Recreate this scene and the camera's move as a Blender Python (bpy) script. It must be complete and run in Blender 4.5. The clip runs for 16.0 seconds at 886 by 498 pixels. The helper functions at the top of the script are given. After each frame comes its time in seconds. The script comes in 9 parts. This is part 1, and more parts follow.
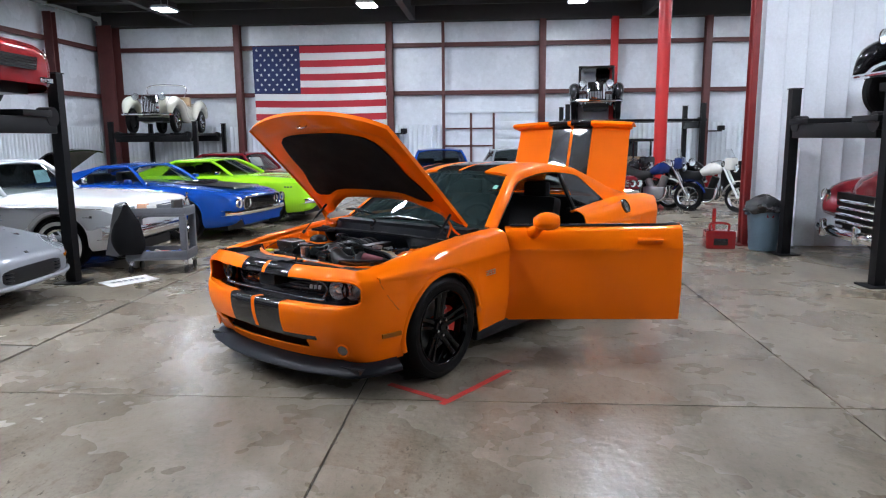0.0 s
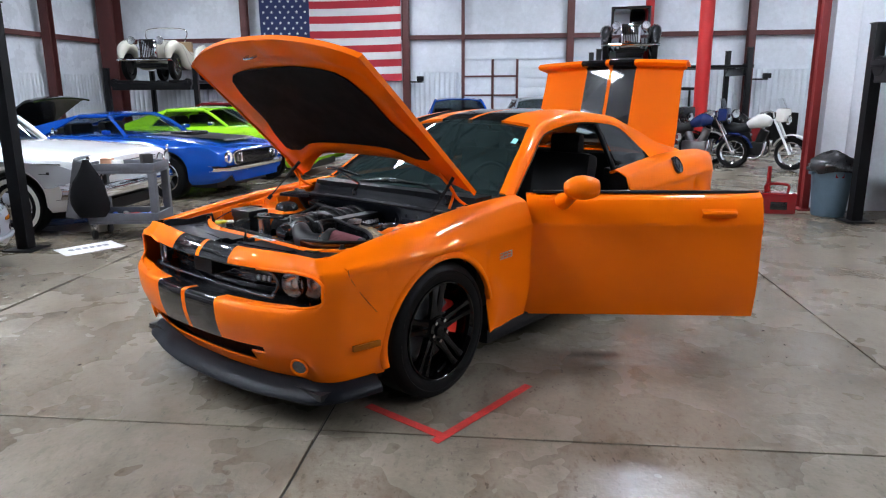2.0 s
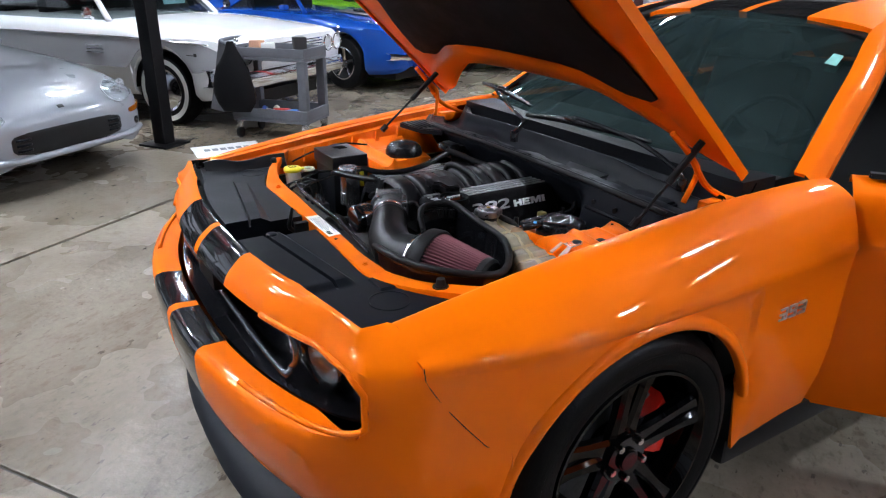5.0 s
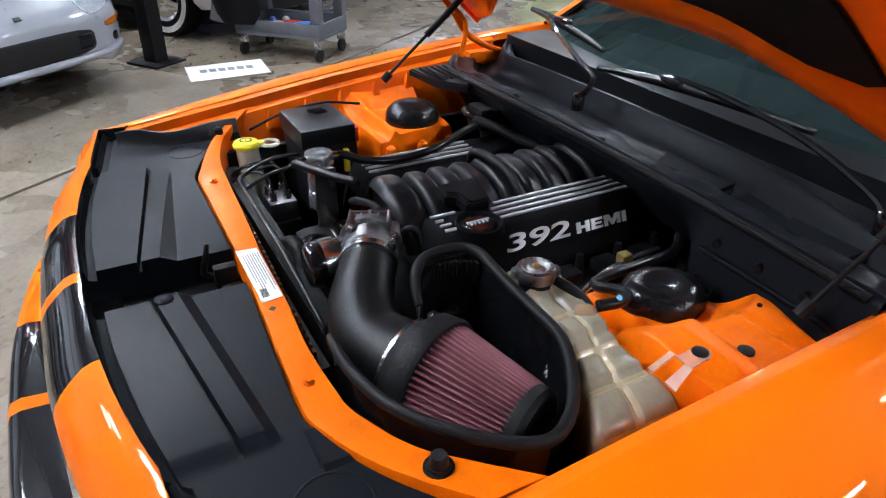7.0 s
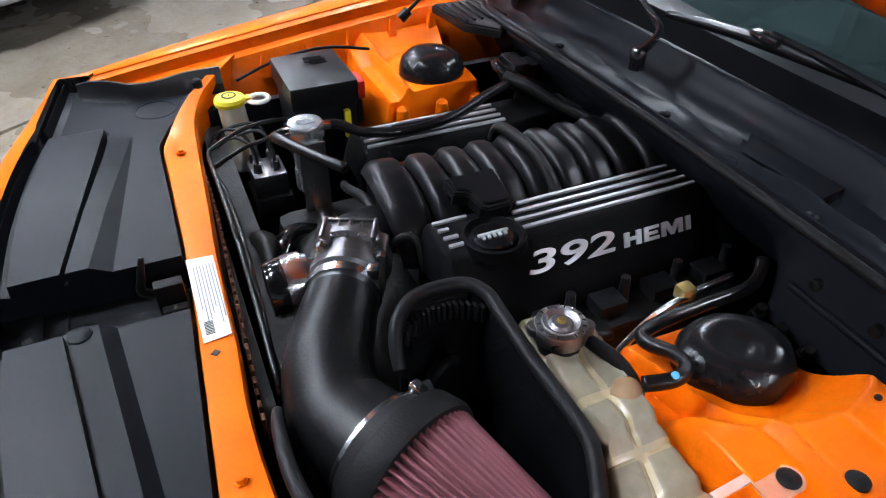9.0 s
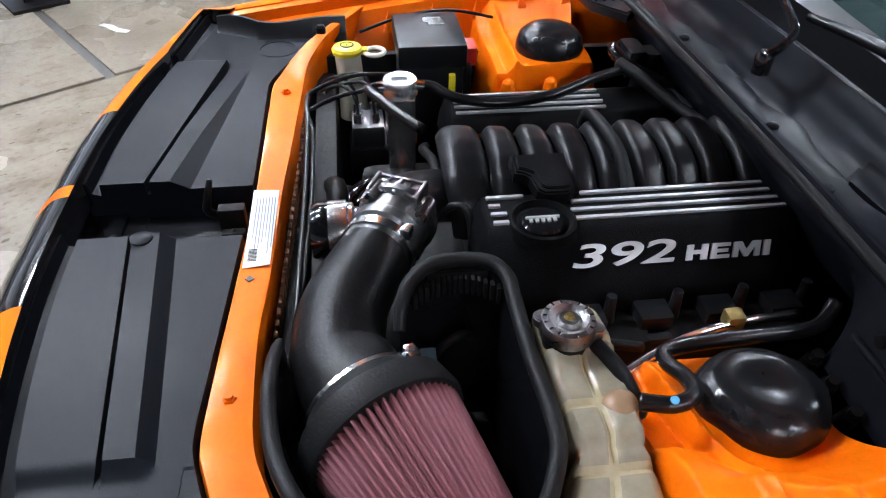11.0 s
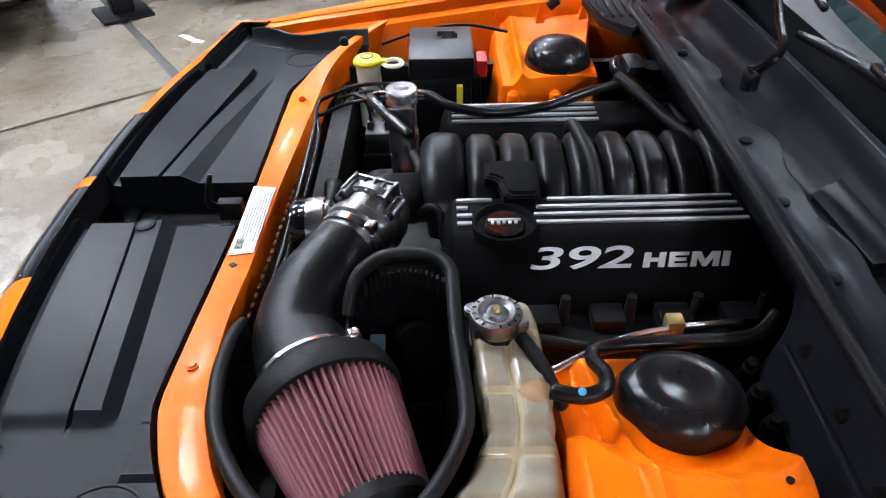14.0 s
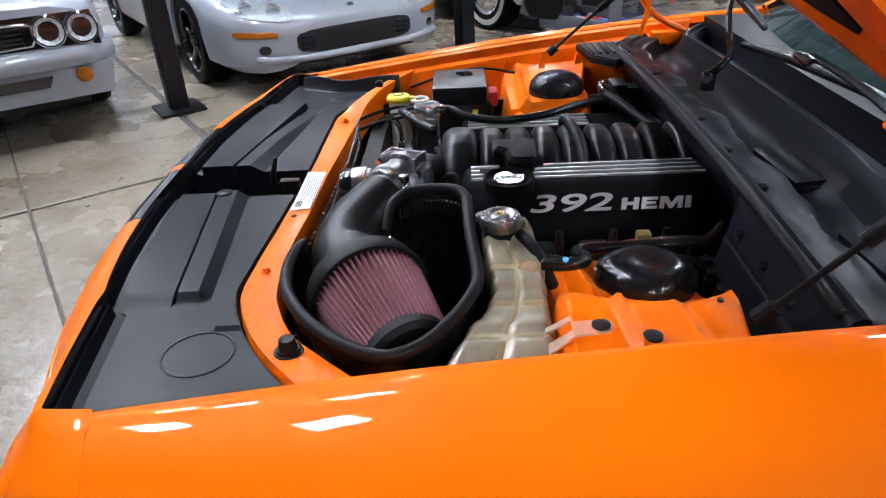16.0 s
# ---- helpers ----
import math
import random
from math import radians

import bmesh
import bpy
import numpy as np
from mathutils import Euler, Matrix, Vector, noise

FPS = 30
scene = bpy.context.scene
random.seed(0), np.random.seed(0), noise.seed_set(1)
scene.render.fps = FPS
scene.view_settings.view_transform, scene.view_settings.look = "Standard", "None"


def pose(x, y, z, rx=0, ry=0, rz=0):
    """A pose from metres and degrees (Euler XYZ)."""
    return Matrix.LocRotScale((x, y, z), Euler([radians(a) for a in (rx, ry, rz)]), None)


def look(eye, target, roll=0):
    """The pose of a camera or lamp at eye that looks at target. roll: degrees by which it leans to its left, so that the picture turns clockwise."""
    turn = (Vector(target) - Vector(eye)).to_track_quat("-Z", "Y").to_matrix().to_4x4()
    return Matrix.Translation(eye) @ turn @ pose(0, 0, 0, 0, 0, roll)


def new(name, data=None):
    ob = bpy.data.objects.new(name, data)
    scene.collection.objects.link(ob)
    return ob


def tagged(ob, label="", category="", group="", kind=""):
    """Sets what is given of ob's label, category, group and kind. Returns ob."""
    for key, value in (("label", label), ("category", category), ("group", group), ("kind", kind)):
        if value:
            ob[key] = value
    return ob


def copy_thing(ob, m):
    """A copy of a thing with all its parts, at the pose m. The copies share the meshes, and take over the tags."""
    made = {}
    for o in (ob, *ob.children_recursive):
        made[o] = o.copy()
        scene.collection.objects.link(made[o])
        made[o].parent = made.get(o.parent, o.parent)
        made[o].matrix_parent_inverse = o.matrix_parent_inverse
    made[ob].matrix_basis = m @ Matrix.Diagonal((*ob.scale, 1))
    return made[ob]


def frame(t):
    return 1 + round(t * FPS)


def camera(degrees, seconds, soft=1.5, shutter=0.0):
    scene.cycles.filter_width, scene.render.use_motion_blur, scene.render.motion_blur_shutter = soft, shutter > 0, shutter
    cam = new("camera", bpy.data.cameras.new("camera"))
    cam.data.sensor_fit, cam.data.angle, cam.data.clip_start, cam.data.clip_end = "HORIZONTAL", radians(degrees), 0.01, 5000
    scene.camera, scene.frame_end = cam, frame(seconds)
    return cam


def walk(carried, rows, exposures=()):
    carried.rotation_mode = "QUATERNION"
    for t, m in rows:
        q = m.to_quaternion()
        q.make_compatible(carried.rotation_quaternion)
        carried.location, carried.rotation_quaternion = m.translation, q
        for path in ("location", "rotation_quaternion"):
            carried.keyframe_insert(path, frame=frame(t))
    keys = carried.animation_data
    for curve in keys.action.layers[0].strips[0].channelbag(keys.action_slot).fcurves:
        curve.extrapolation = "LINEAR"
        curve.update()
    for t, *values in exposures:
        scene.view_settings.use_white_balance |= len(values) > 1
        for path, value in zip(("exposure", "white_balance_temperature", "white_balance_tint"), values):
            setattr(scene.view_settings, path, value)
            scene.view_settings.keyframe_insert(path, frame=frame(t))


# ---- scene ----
cam = camera(65.7, 16.0, soft=1.15)
PATH = [
    (0, (0.0, 0.0, 1.677), (-0.1466, 1.9678, 1.354), -0.5),
    (0.5, (-0.0089, 0.2797, 1.648), (-0.1567, 2.2458, 1.315), -0.2),
    (1, (0.0261, 0.5778, 1.647), (-0.1569, 2.5365, 1.288), -0.2),
    (1.5, (0.0278, 0.9192, 1.624), (-0.1672, 2.8692, 1.224), -0.4),
    (2, (0.0318, 1.2639, 1.592), (-0.1778, 3.1996, 1.136), -0.4),
    (2.5, (0.0381, 1.6227, 1.588), (-0.2364, 3.5398, 1.086), -0.1),
    (3, (0.0037, 1.9645, 1.558), (-0.3668, 3.849, 1.002), 0.1),
    (3.5, (-0.0539, 2.2883, 1.55), (-0.5232, 4.1325, 0.934), 0.3),
    (4, (-0.0788, 2.6261, 1.559), (-0.6758, 4.4145, 0.894), 0.3),
    (4.5, (-0.1437, 2.8931, 1.55), (-0.8417, 4.6257, 0.835), 0.7),
    (4.7, (-0.1712, 2.9893, 1.542), (-0.9013, 4.7015, 0.811), 0.5),
    (6.8, (-0.5166, 3.8992, 1.481), (-1.3039, 5.4422, 0.481), 0.8),
    (7, (-0.544, 3.953, 1.475), (-1.3345, 5.4861, 0.463), 0.7),
    (7.5, (-0.6018, 4.0723, 1.463), (-1.3858, 5.5707, 0.396), 0.7),
    (8, (-0.6304, 4.1705, 1.454), (-1.4403, 5.6079, 0.323), 0.6),
    (8.5, (-0.6412, 4.2311, 1.449), (-1.4721, 5.6126, 0.265), 0.1),
    (9, (-0.6448, 4.2808, 1.452), (-1.4892, 5.6231, 0.232), -0.1),
    (9.5, (-0.6537, 4.3316, 1.442), (-1.5358, 5.6294, 0.202), -0.1),
    (10, (-0.6356, 4.3653, 1.437), (-1.5885, 5.5964, 0.182), -0.5),
    (10.2, (-0.6173, 4.3601, 1.435), (-1.619, 5.5482, 0.176), -0.1),
    (12.3, (-0.431, 4.4327, 1.458), (-1.6602, 5.3511, 0.175), 0.5),
    (12.5, (-0.4231, 4.4407, 1.459), (-1.661, 5.3517, 0.179), 0.1),
    (13, (-0.4147, 4.4531, 1.461), (-1.664, 5.3562, 0.187), -0.2),
    (13.5, (-0.4011, 4.4571, 1.46), (-1.669, 5.356, 0.201), -0.6),
    (14, (-0.3863, 4.4592, 1.466), (-1.68, 5.338, 0.22), -1.3),
    (14.5, (-0.3584, 4.4486, 1.476), (-1.6802, 5.3236, 0.256), -1.8),
    (15, (-0.2992, 4.4058, 1.487), (-1.6673, 5.3088, 0.341), -1.5),
    (15.5, (-0.1959, 4.3196, 1.48), (-1.6375, 5.2388, 0.442), -2.3),
    (16, (-0.0831, 4.2596, 1.375), (-1.5646, 5.1879, 0.404), -3.1),
]
EXPOSURES = [(0.0, 0.68), (3.0, 0.66), (4.7, 0.68), (7.0, 0.78), (9.0, 1.0), (12.5, 1.15), (14.0, 1.15), (15.0, 1.08), (16.0, 0.92)]
walk(cam, [(t, look(eye, target, roll)) for t, eye, target, roll in PATH], EXPOSURES)

# ---- world: dim indoor surround; the hall is closed, its lamps do the lighting ----
world = bpy.data.worlds.new("hall_air")
world.use_nodes = True
world.node_tree.nodes["Background"].inputs[0].default_value = (0.6, 0.65, 0.7, 1)
world.node_tree.nodes["Background"].inputs[1].default_value = 0.05
scene.world = world
LAMP = 135.0   # strength of the light bars


# ---- materials ----
def nd(nt, kind, **kw):
    n = nt.nodes.new(kind)
    for k, v in kw.items():
        n.inputs[k.replace("_", " ")].default_value = v
    return n


def material(name, color, rough=0.5, metal=0.0, coat=0.0, spec=0.5, var=0.12, scale=6.0, fine=80.0,
             bump=0.0, bump_scale=120.0, dirt=0.0, dirt_color=(0.03, 0.03, 0.03), rvar=0.1, trans=0.0, ior=1.45,
             emit=0.0, sss=0.0, per_object=0.0, stretch=None):
    """A principled surface whose colour and gloss vary at two scales, with fine relief."""
    m = bpy.data.materials.new(name)
    m.use_nodes = True
    nt = m.node_tree
    b = nt.nodes["Principled BSDF"]
    b.inputs["Metallic"].default_value = metal
    b.inputs["Coat Weight"].default_value = coat
    b.inputs["Coat Roughness"].default_value = 0.03
    b.inputs["Specular IOR Level"].default_value = spec
    b.inputs["Transmission Weight"].default_value = trans
    b.inputs["IOR"].default_value = ior
    if sss:
        b.inputs["Subsurface Weight"].default_value = sss
        b.inputs["Subsurface Radius"].default_value = (0.03, 0.025, 0.015)
    co = nd(nt, "ShaderNodeTexCoord")
    src = co.outputs["Object"]
    if stretch:
        mp = nt.nodes.new("ShaderNodeMapping")
        mp.inputs["Scale"].default_value = stretch
        nt.links.new(src, mp.inputs[0])
        src = mp.outputs[0]
    n1 = nd(nt, "ShaderNodeTexNoise", Scale=scale, Detail=4.0, Roughness=0.6)
    n2 = nd(nt, "ShaderNodeTexNoise", Scale=fine, Detail=3.0, Roughness=0.6)
    nt.links.new(src, n1.inputs["Vector"])
    nt.links.new(src, n2.inputs["Vector"])
    add = nt.nodes.new("ShaderNodeMath")
    add.operation = "ADD"
    nt.links.new(n1.outputs["Fac"], add.inputs[0])
    nt.links.new(n2.outputs["Fac"], add.inputs[1])
    last = add.outputs[0]
    if per_object:
        oi = nt.nodes.new("ShaderNodeObjectInfo")
        mu = nt.nodes.new("ShaderNodeMath")
        mu.operation = "MULTIPLY_ADD"
        mu.inputs[1].default_value = per_object
        nt.links.new(oi.outputs["Random"], mu.inputs[0])
        nt.links.new(last, mu.inputs[2])
        last = mu.outputs[0]
    mr = nt.nodes.new("ShaderNodeMapRange")
    mr.inputs["From Min"].default_value = 0.6
    mr.inputs["From Max"].default_value = 1.4 + per_object
    mr.inputs["To Min"].default_value = 1 - var
    mr.inputs["To Max"].default_value = 1 + var
    nt.links.new(last, mr.inputs["Value"])
    mix = nt.nodes.new("ShaderNodeMix")
    mix.data_type = "RGBA"
    mix.blend_type = "MULTIPLY"
    mix.inputs["Factor"].default_value = 1
    mix.inputs["A"].default_value = (*color, 1)
    nt.links.new(mr.outputs[0], mix.inputs["B"])
    out = mix.outputs["Result"]
    if dirt:
        n3 = nd(nt, "ShaderNodeTexNoise", Scale=scale * 0.6, Detail=6.0, Roughness=0.7)
        nt.links.new(src, n3.inputs["Vector"])
        rp = nt.nodes.new("ShaderNodeMapRange")
        rp.inputs["From Min"].default_value = 0.52
        rp.inputs["From Max"].default_value = 0.75
        rp.inputs["To Max"].default_value = dirt
        nt.links.new(n3.outputs["Fac"], rp.inputs["Value"])
        mx = nt.nodes.new("ShaderNodeMix")
        mx.data_type = "RGBA"
        nt.links.new(rp.outputs[0], mx.inputs["Factor"])
        nt.links.new(out, mx.inputs["A"])
        mx.inputs["B"].default_value = (*dirt_color, 1)
        out = mx.outputs["Result"]
    nt.links.new(out, b.inputs["Base Color"])
    rr = nt.nodes.new("ShaderNodeMapRange")
    rr.inputs["From Min"].default_value = 0.3
    rr.inputs["From Max"].default_value = 0.7
    rr.inputs["To Min"].default_value = max(0.01, rough - rvar * rough)
    rr.inputs["To Max"].default_value = min(1, rough + rvar * rough)
    nt.links.new(n1.outputs["Fac"], rr.inputs["Value"])
    nt.links.new(rr.outputs[0], b.inputs["Roughness"])
    if bump:
        n4 = nd(nt, "ShaderNodeTexNoise", Scale=bump_scale, Detail=3.0)
        nt.links.new(src, n4.inputs["Vector"])
        bp = nt.nodes.new("ShaderNodeBump")
        bp.inputs["Strength"].default_value = bump
        bp.inputs["Distance"].default_value = 0.004
        nt.links.new(n4.outputs["Fac"], bp.inputs["Height"])
        nt.links.new(bp.outputs[0], b.inputs["Normal"])
    if emit:
        b.inputs["Emission Color"].default_value = (*color, 1)
        b.inputs["Emission Strength"].default_value = emit
    return m


def paint(name, color, **kw):
    a = dict(rough=0.45, coat=0.8, spec=0.08, var=0.03, scale=3.0, fine=900.0, rvar=0.1)
    a.update(kw)
    return material(name, color, **a)


ORANGE = paint("orange_car_paint", (0.88, 0.153, 0.0012), coat=0.40, spec=0.04, bump=0.02, bump_scale=700)
BAY = material("orange_bay_paint", (0.84, 0.152, 0.002), rough=0.35, spec=0.10, coat=0.05, var=0.10, scale=14, fine=200, bump=0.06, bump_scale=60, dirt=0.25, dirt_color=(0.25, 0.07, 0.01))
STRIPE = paint("black_stripe_film", (0.008, 0.008, 0.009), rough=0.18)
GLOSS_BLACK = material("gloss_black", (0.006, 0.006, 0.007), rough=0.12, coat=0.6, var=0.2, scale=8)
RUBBER = material("black_rubber", (0.008, 0.008, 0.0085), rough=0.5, spec=0.18, var=0.3, scale=12, bump=0.15, bump_scale=300)
TYRE = material("tyre_rubber", (0.0035, 0.0035, 0.0038), rough=0.5, spec=0.13, var=0.25, scale=9, bump=0.25, bump_scale=160, dirt=0.2, dirt_color=(0.014, 0.013, 0.012))
RIM_BLACK = material("gloss_black_rim", (0.0015, 0.0015, 0.0018), rough=0.05, spec=0.35, var=0.2, scale=8)
PLASTIC = material("black_grained_plastic", (0.008, 0.0085, 0.010), rough=0.32, spec=0.3, var=0.2, scale=9, fine=250, bump=0.12, bump_scale=420, dirt=0.15, dirt_color=(0.025, 0.025, 0.025))
SHROUD = material("charcoal_cover_plastic", (0.0055, 0.0068, 0.0095), rough=0.38, spec=0.12, var=0.15, scale=5, fine=160, bump=0.05, bump_scale=500, dirt=0.10, dirt_color=(0.030, 0.032, 0.036), rvar=0.15)
CASTING = material("black_crackle_cover", (0.004, 0.004, 0.0046), rough=0.50, spec=0.04, var=0.3, scale=20, fine=300, bump=0.5, bump_scale=700)
MANIFOLD = material("black_moulded_nylon", (0.0065, 0.0065, 0.0075), rough=0.30, spec=0.2, var=0.2, scale=12, bump=0.12, bump_scale=350)
DARK = material("dark_engine_metal", (0.005, 0.005, 0.005), rough=0.5, spec=0.2, metal=0.1, var=0.4, scale=25, dirt=0.3, dirt_color=(0.013, 0.011, 0.009), bump=0.3, bump_scale=90)
ALU = material("cast_aluminium", (0.23, 0.23, 0.235), rough=0.32, metal=1.0, var=0.15, scale=30, bump=0.2, bump_scale=260, dirt=0.2, dirt_color=(0.12, 0.11, 0.1))
CHROME = material("chrome", (0.82, 0.83, 0.85), rough=0.06, metal=1.0, var=0.04, scale=10)
DISC = material("grey_brake_disc", (0.16, 0.16, 0.165), rough=0.4, metal=0.8, var=0.3, scale=30)
CAPSTEEL = material("stamped_cap_steel", (0.24, 0.24, 0.245), rough=0.30, metal=1.0, var=0.2, scale=40, bump=0.3, bump_scale=300)
STEEL = material("brushed_steel", (0.62, 0.62, 0.63), rough=0.22, metal=1.0, var=0.1, scale=20, fine=500)
SILVER_TRIM = material("silver_painted_trim", (0.55, 0.56, 0.58), rough=0.3, metal=0.7, var=0.08)
FILTER = material("oiled_cotton_gauze", (0.175, 0.056, 0.068), rough=0.7, var=0.12, scale=40, fine=700, bump=0.15, bump_scale=900)
TANK = material("yellowed_tank_plastic", (0.245, 0.220, 0.158), rough=0.13, var=0.16, scale=9, sss=0.3, dirt=0.16, dirt_color=(0.42, 0.27, 0.10))
TANK_SEAM = material("tank_weld_seam", (0.36, 0.305, 0.190), rough=0.15, var=0.14, scale=12, sss=0.3)
TANK_WHITE = material("white_tank_plastic", (0.72, 0.68, 0.55), rough=0.35, var=0.1, scale=8, sss=0.2)
YELLOW = material("yellow_cap_plastic", (0.82, 0.68, 0.03), rough=0.4, var=0.06, scale=30)
RED_PLASTIC = material("red_cover_plastic", (0.5, 0.02, 0.02), rough=0.4)
LABEL_WHITE = material("white_sticker", (0.78, 0.78, 0.76), rough=0.45, var=0.05)
INK = material("black_print", (0.02, 0.02, 0.02), rough=0.6)
GREY_INK = material("grey_print", (0.22, 0.23, 0.26), rough=0.6)
LETTER = material("silver_lettering", (0.42, 0.43, 0.44), rough=0.34, metal=0.4, var=0.06, scale=30)
AMBER = material("amber_lens", (0.30, 0.085, 0.006), rough=0.15, spec=0.2, coat=0.1, var=0.1, scale=60)
CALIPER = material("red_brake_caliper", (0.62, 0.02, 0.01), rough=0.3, coat=0.5)
INTERIOR = material("dark_cabin_trim", (0.004, 0.004, 0.0045), rough=0.6, spec=0.25, var=0.3, scale=8, bump=0.1)
PAD = material("black_felt_pad", (0.007, 0.007, 0.008), rough=0.9, spec=0.2, var=0.25, scale=12, bump=0.4, bump_scale=220)


def glass(name, tint, rough=0.02, painted_sheen=0.0, sheen_color=(0.1, 0.1, 0.1)):
    """Tinted pane: clear share of transparency, with a glossy face."""
    m = bpy.data.materials.new(name)
    m.use_nodes = True
    nt = m.node_tree
    for n in list(nt.nodes):
        nt.nodes.remove(n)
    o = nt.nodes.new("ShaderNodeOutputMaterial")
    t = nd(nt, "ShaderNodeBsdfTransparent")
    t.inputs[0].default_value = (*tint, 1)
    g = nd(nt, "ShaderNodeBsdfGlossy", Roughness=rough)
    lw = nd(nt, "ShaderNodeLayerWeight", Blend=0.5)
    pw = nt.nodes.new("ShaderNodeMath")
    pw.operation = "POWER"
    pw.inputs[1].default_value = 5.0
    nt.links.new(lw.outputs["Facing"], pw.inputs[0])
    f = nt.nodes.new("ShaderNodeMath")
    f.operation = "MULTIPLY_ADD"
    f.inputs[1].default_value = 0.95
    f.inputs[2].default_value = 0.05
    nt.links.new(pw.outputs[0], f.inputs[0])
    mx = nt.nodes.new("ShaderNodeMixShader")
    nt.links.new(f.outputs[0], mx.inputs[0])
    nt.links.new(t.outputs[0], mx.inputs[1])
    nt.links.new(g.outputs[0], mx.inputs[2])
    out = mx.outputs[0]
    # patchy diffuse share: reflections painted into the pane's colour
    if painted_sheen:
        df = nd(nt, "ShaderNodeBsdfDiffuse")
        df.inputs[0].default_value = (*sheen_color, 1)
        m2 = nt.nodes.new("ShaderNodeMixShader")
        nz = nd(nt, "ShaderNodeTexNoise", Scale=7.0, Detail=4.0)
        mu = nt.nodes.new("ShaderNodeMath")
        mu.operation = "MULTIPLY"
        mu.inputs[1].default_value = painted_sheen * 2
        nt.links.new(nz.outputs["Fac"], mu.inputs[0])
        nt.links.new(mu.outputs[0], m2.inputs[0])
        nt.links.new(out, m2.inputs[1])
        nt.links.new(df.outputs[0], m2.inputs[2])
        out = m2.outputs[0]
    nt.links.new(out, o.inputs[0])
    return m


COWL = material("satin_cowl_plastic", (0.008, 0.009, 0.012), rough=0.30, var=0.2, scale=9, fine=250, spec=0.06, dirt=0.12, dirt_color=(0.018, 0.018, 0.018), rvar=0.08)
PANE = glass("dark_tinted_glass", (0.05, 0.06, 0.06))
# the windscreen's teal cast is a painted reflection, over its green tint
WINDSCREEN = glass("green_tinted_windscreen", (0.13, 0.18, 0.175), painted_sheen=0.16, sheen_color=(0.065, 0.11, 0.11))
HOSE = material("glossy_hose_rubber", (0.006, 0.006, 0.0065), rough=0.24, spec=0.35, var=0.2, scale=14)
POLISHED = material("polished_aluminium", (0.80, 0.81, 0.82), rough=0.22, metal=0.92, var=0.06, scale=20)
CAP_RUBBER = material("satin_cap_rubber", (0.008, 0.008, 0.009), rough=0.22, spec=0.35, var=0.2, scale=12, bump=0.05, bump_scale=200)
CLEAR = glass("clear_lens", (0.85, 0.87, 0.88))


# ---- mesh helpers ----
def smooth(bm, angle=35):
    for f in bm.faces:
        f.smooth = True
    lim = radians(angle)
    for e in bm.edges:
        if len(e.link_faces) == 2 and e.calc_face_angle(0) > lim:
            e.smooth = False


def part(name, bm, mat, parent=None, label="", angle=35, m=None):
    """Links a bmesh as one mesh object; mat may be a list for face material indices."""
    if angle:
        smooth(bm, angle)
    me = bpy.data.meshes.new(name)
    bm.to_mesh(me)
    bm.free()
    for mm in (mat if isinstance(mat, (list, tuple)) else [mat]):
        me.materials.append(mm)
    ob = new(name, me)
    if parent is not None:
        ob.parent = parent
    if m is not None:
        ob.matrix_basis = m
    if label:
        tagged(ob, label)
    return ob


def thing(name, m, label, category, group="", kind=""):
    return place(new(name), m, label, category, group, kind)


def place(ob, m, label, category, group="", kind=""):
    ob.matrix_basis = m
    return tagged(ob, label, category, group, kind)


def box(bm, x0, x1, y0, y1, z0, z1, bev=0.0, mi=0, m=None):
    """A box with bevelled edges."""
    r = bmesh.ops.create_cube(bm, size=1)
    vs = r["verts"]
    for v in vs:
        v.co = Vector(((x0 + x1) / 2 + v.co.x * (x1 - x0), (y0 + y1) / 2 + v.co.y * (y1 - y0), (z0 + z1) / 2 + v.co.z * (z1 - z0)))
    fs = list({f for v in vs for f in v.link_faces})
    if bev:
        es = list({e for v in vs for e in v.link_edges})
        k = bmesh.ops.bevel(bm, geom=es, offset=bev, segments=2, affect="EDGES", profile=0.6)
        vs = list({v for f in k["faces"] for v in f.verts} | {v for v in vs if v.is_valid})
        fs = list({f for v in vs for f in v.link_faces})
    for f in fs:
        f.material_index = mi
    if m is not None:
        bmesh.ops.transform(bm, matrix=m, verts=vs)
    return vs


def cyl(bm, p, q, r0, r1=None, seg=20, mi=0, bev=0.0, caps=True):
    """A (tapered) round bar from p to q."""
    p, q = Vector(p), Vector(q)
    r1 = r0 if r1 is None else r1
    d = q - p
    rot = d.to_track_quat("Z", "Y").to_matrix().to_4x4()
    r = bmesh.ops.create_cone(bm, cap_ends=caps, segments=seg, radius1=r0, radius2=r1, depth=d.length)
    vs = r["verts"]
    bmesh.ops.transform(bm, matrix=Matrix.Translation((p + q) / 2) @ rot, verts=vs)
    fs = list({f for v in vs for f in v.link_faces})
    if bev:
        es = [e for e in {e for v in vs for e in v.link_edges} if any(len(f.verts) > 4 for f in e.link_faces)]
        k = bmesh.ops.bevel(bm, geom=es, offset=bev, segments=2, affect="EDGES")
        fs += k["faces"]
    for f in fs:
        if f.is_valid:
            f.material_index = mi
    return vs


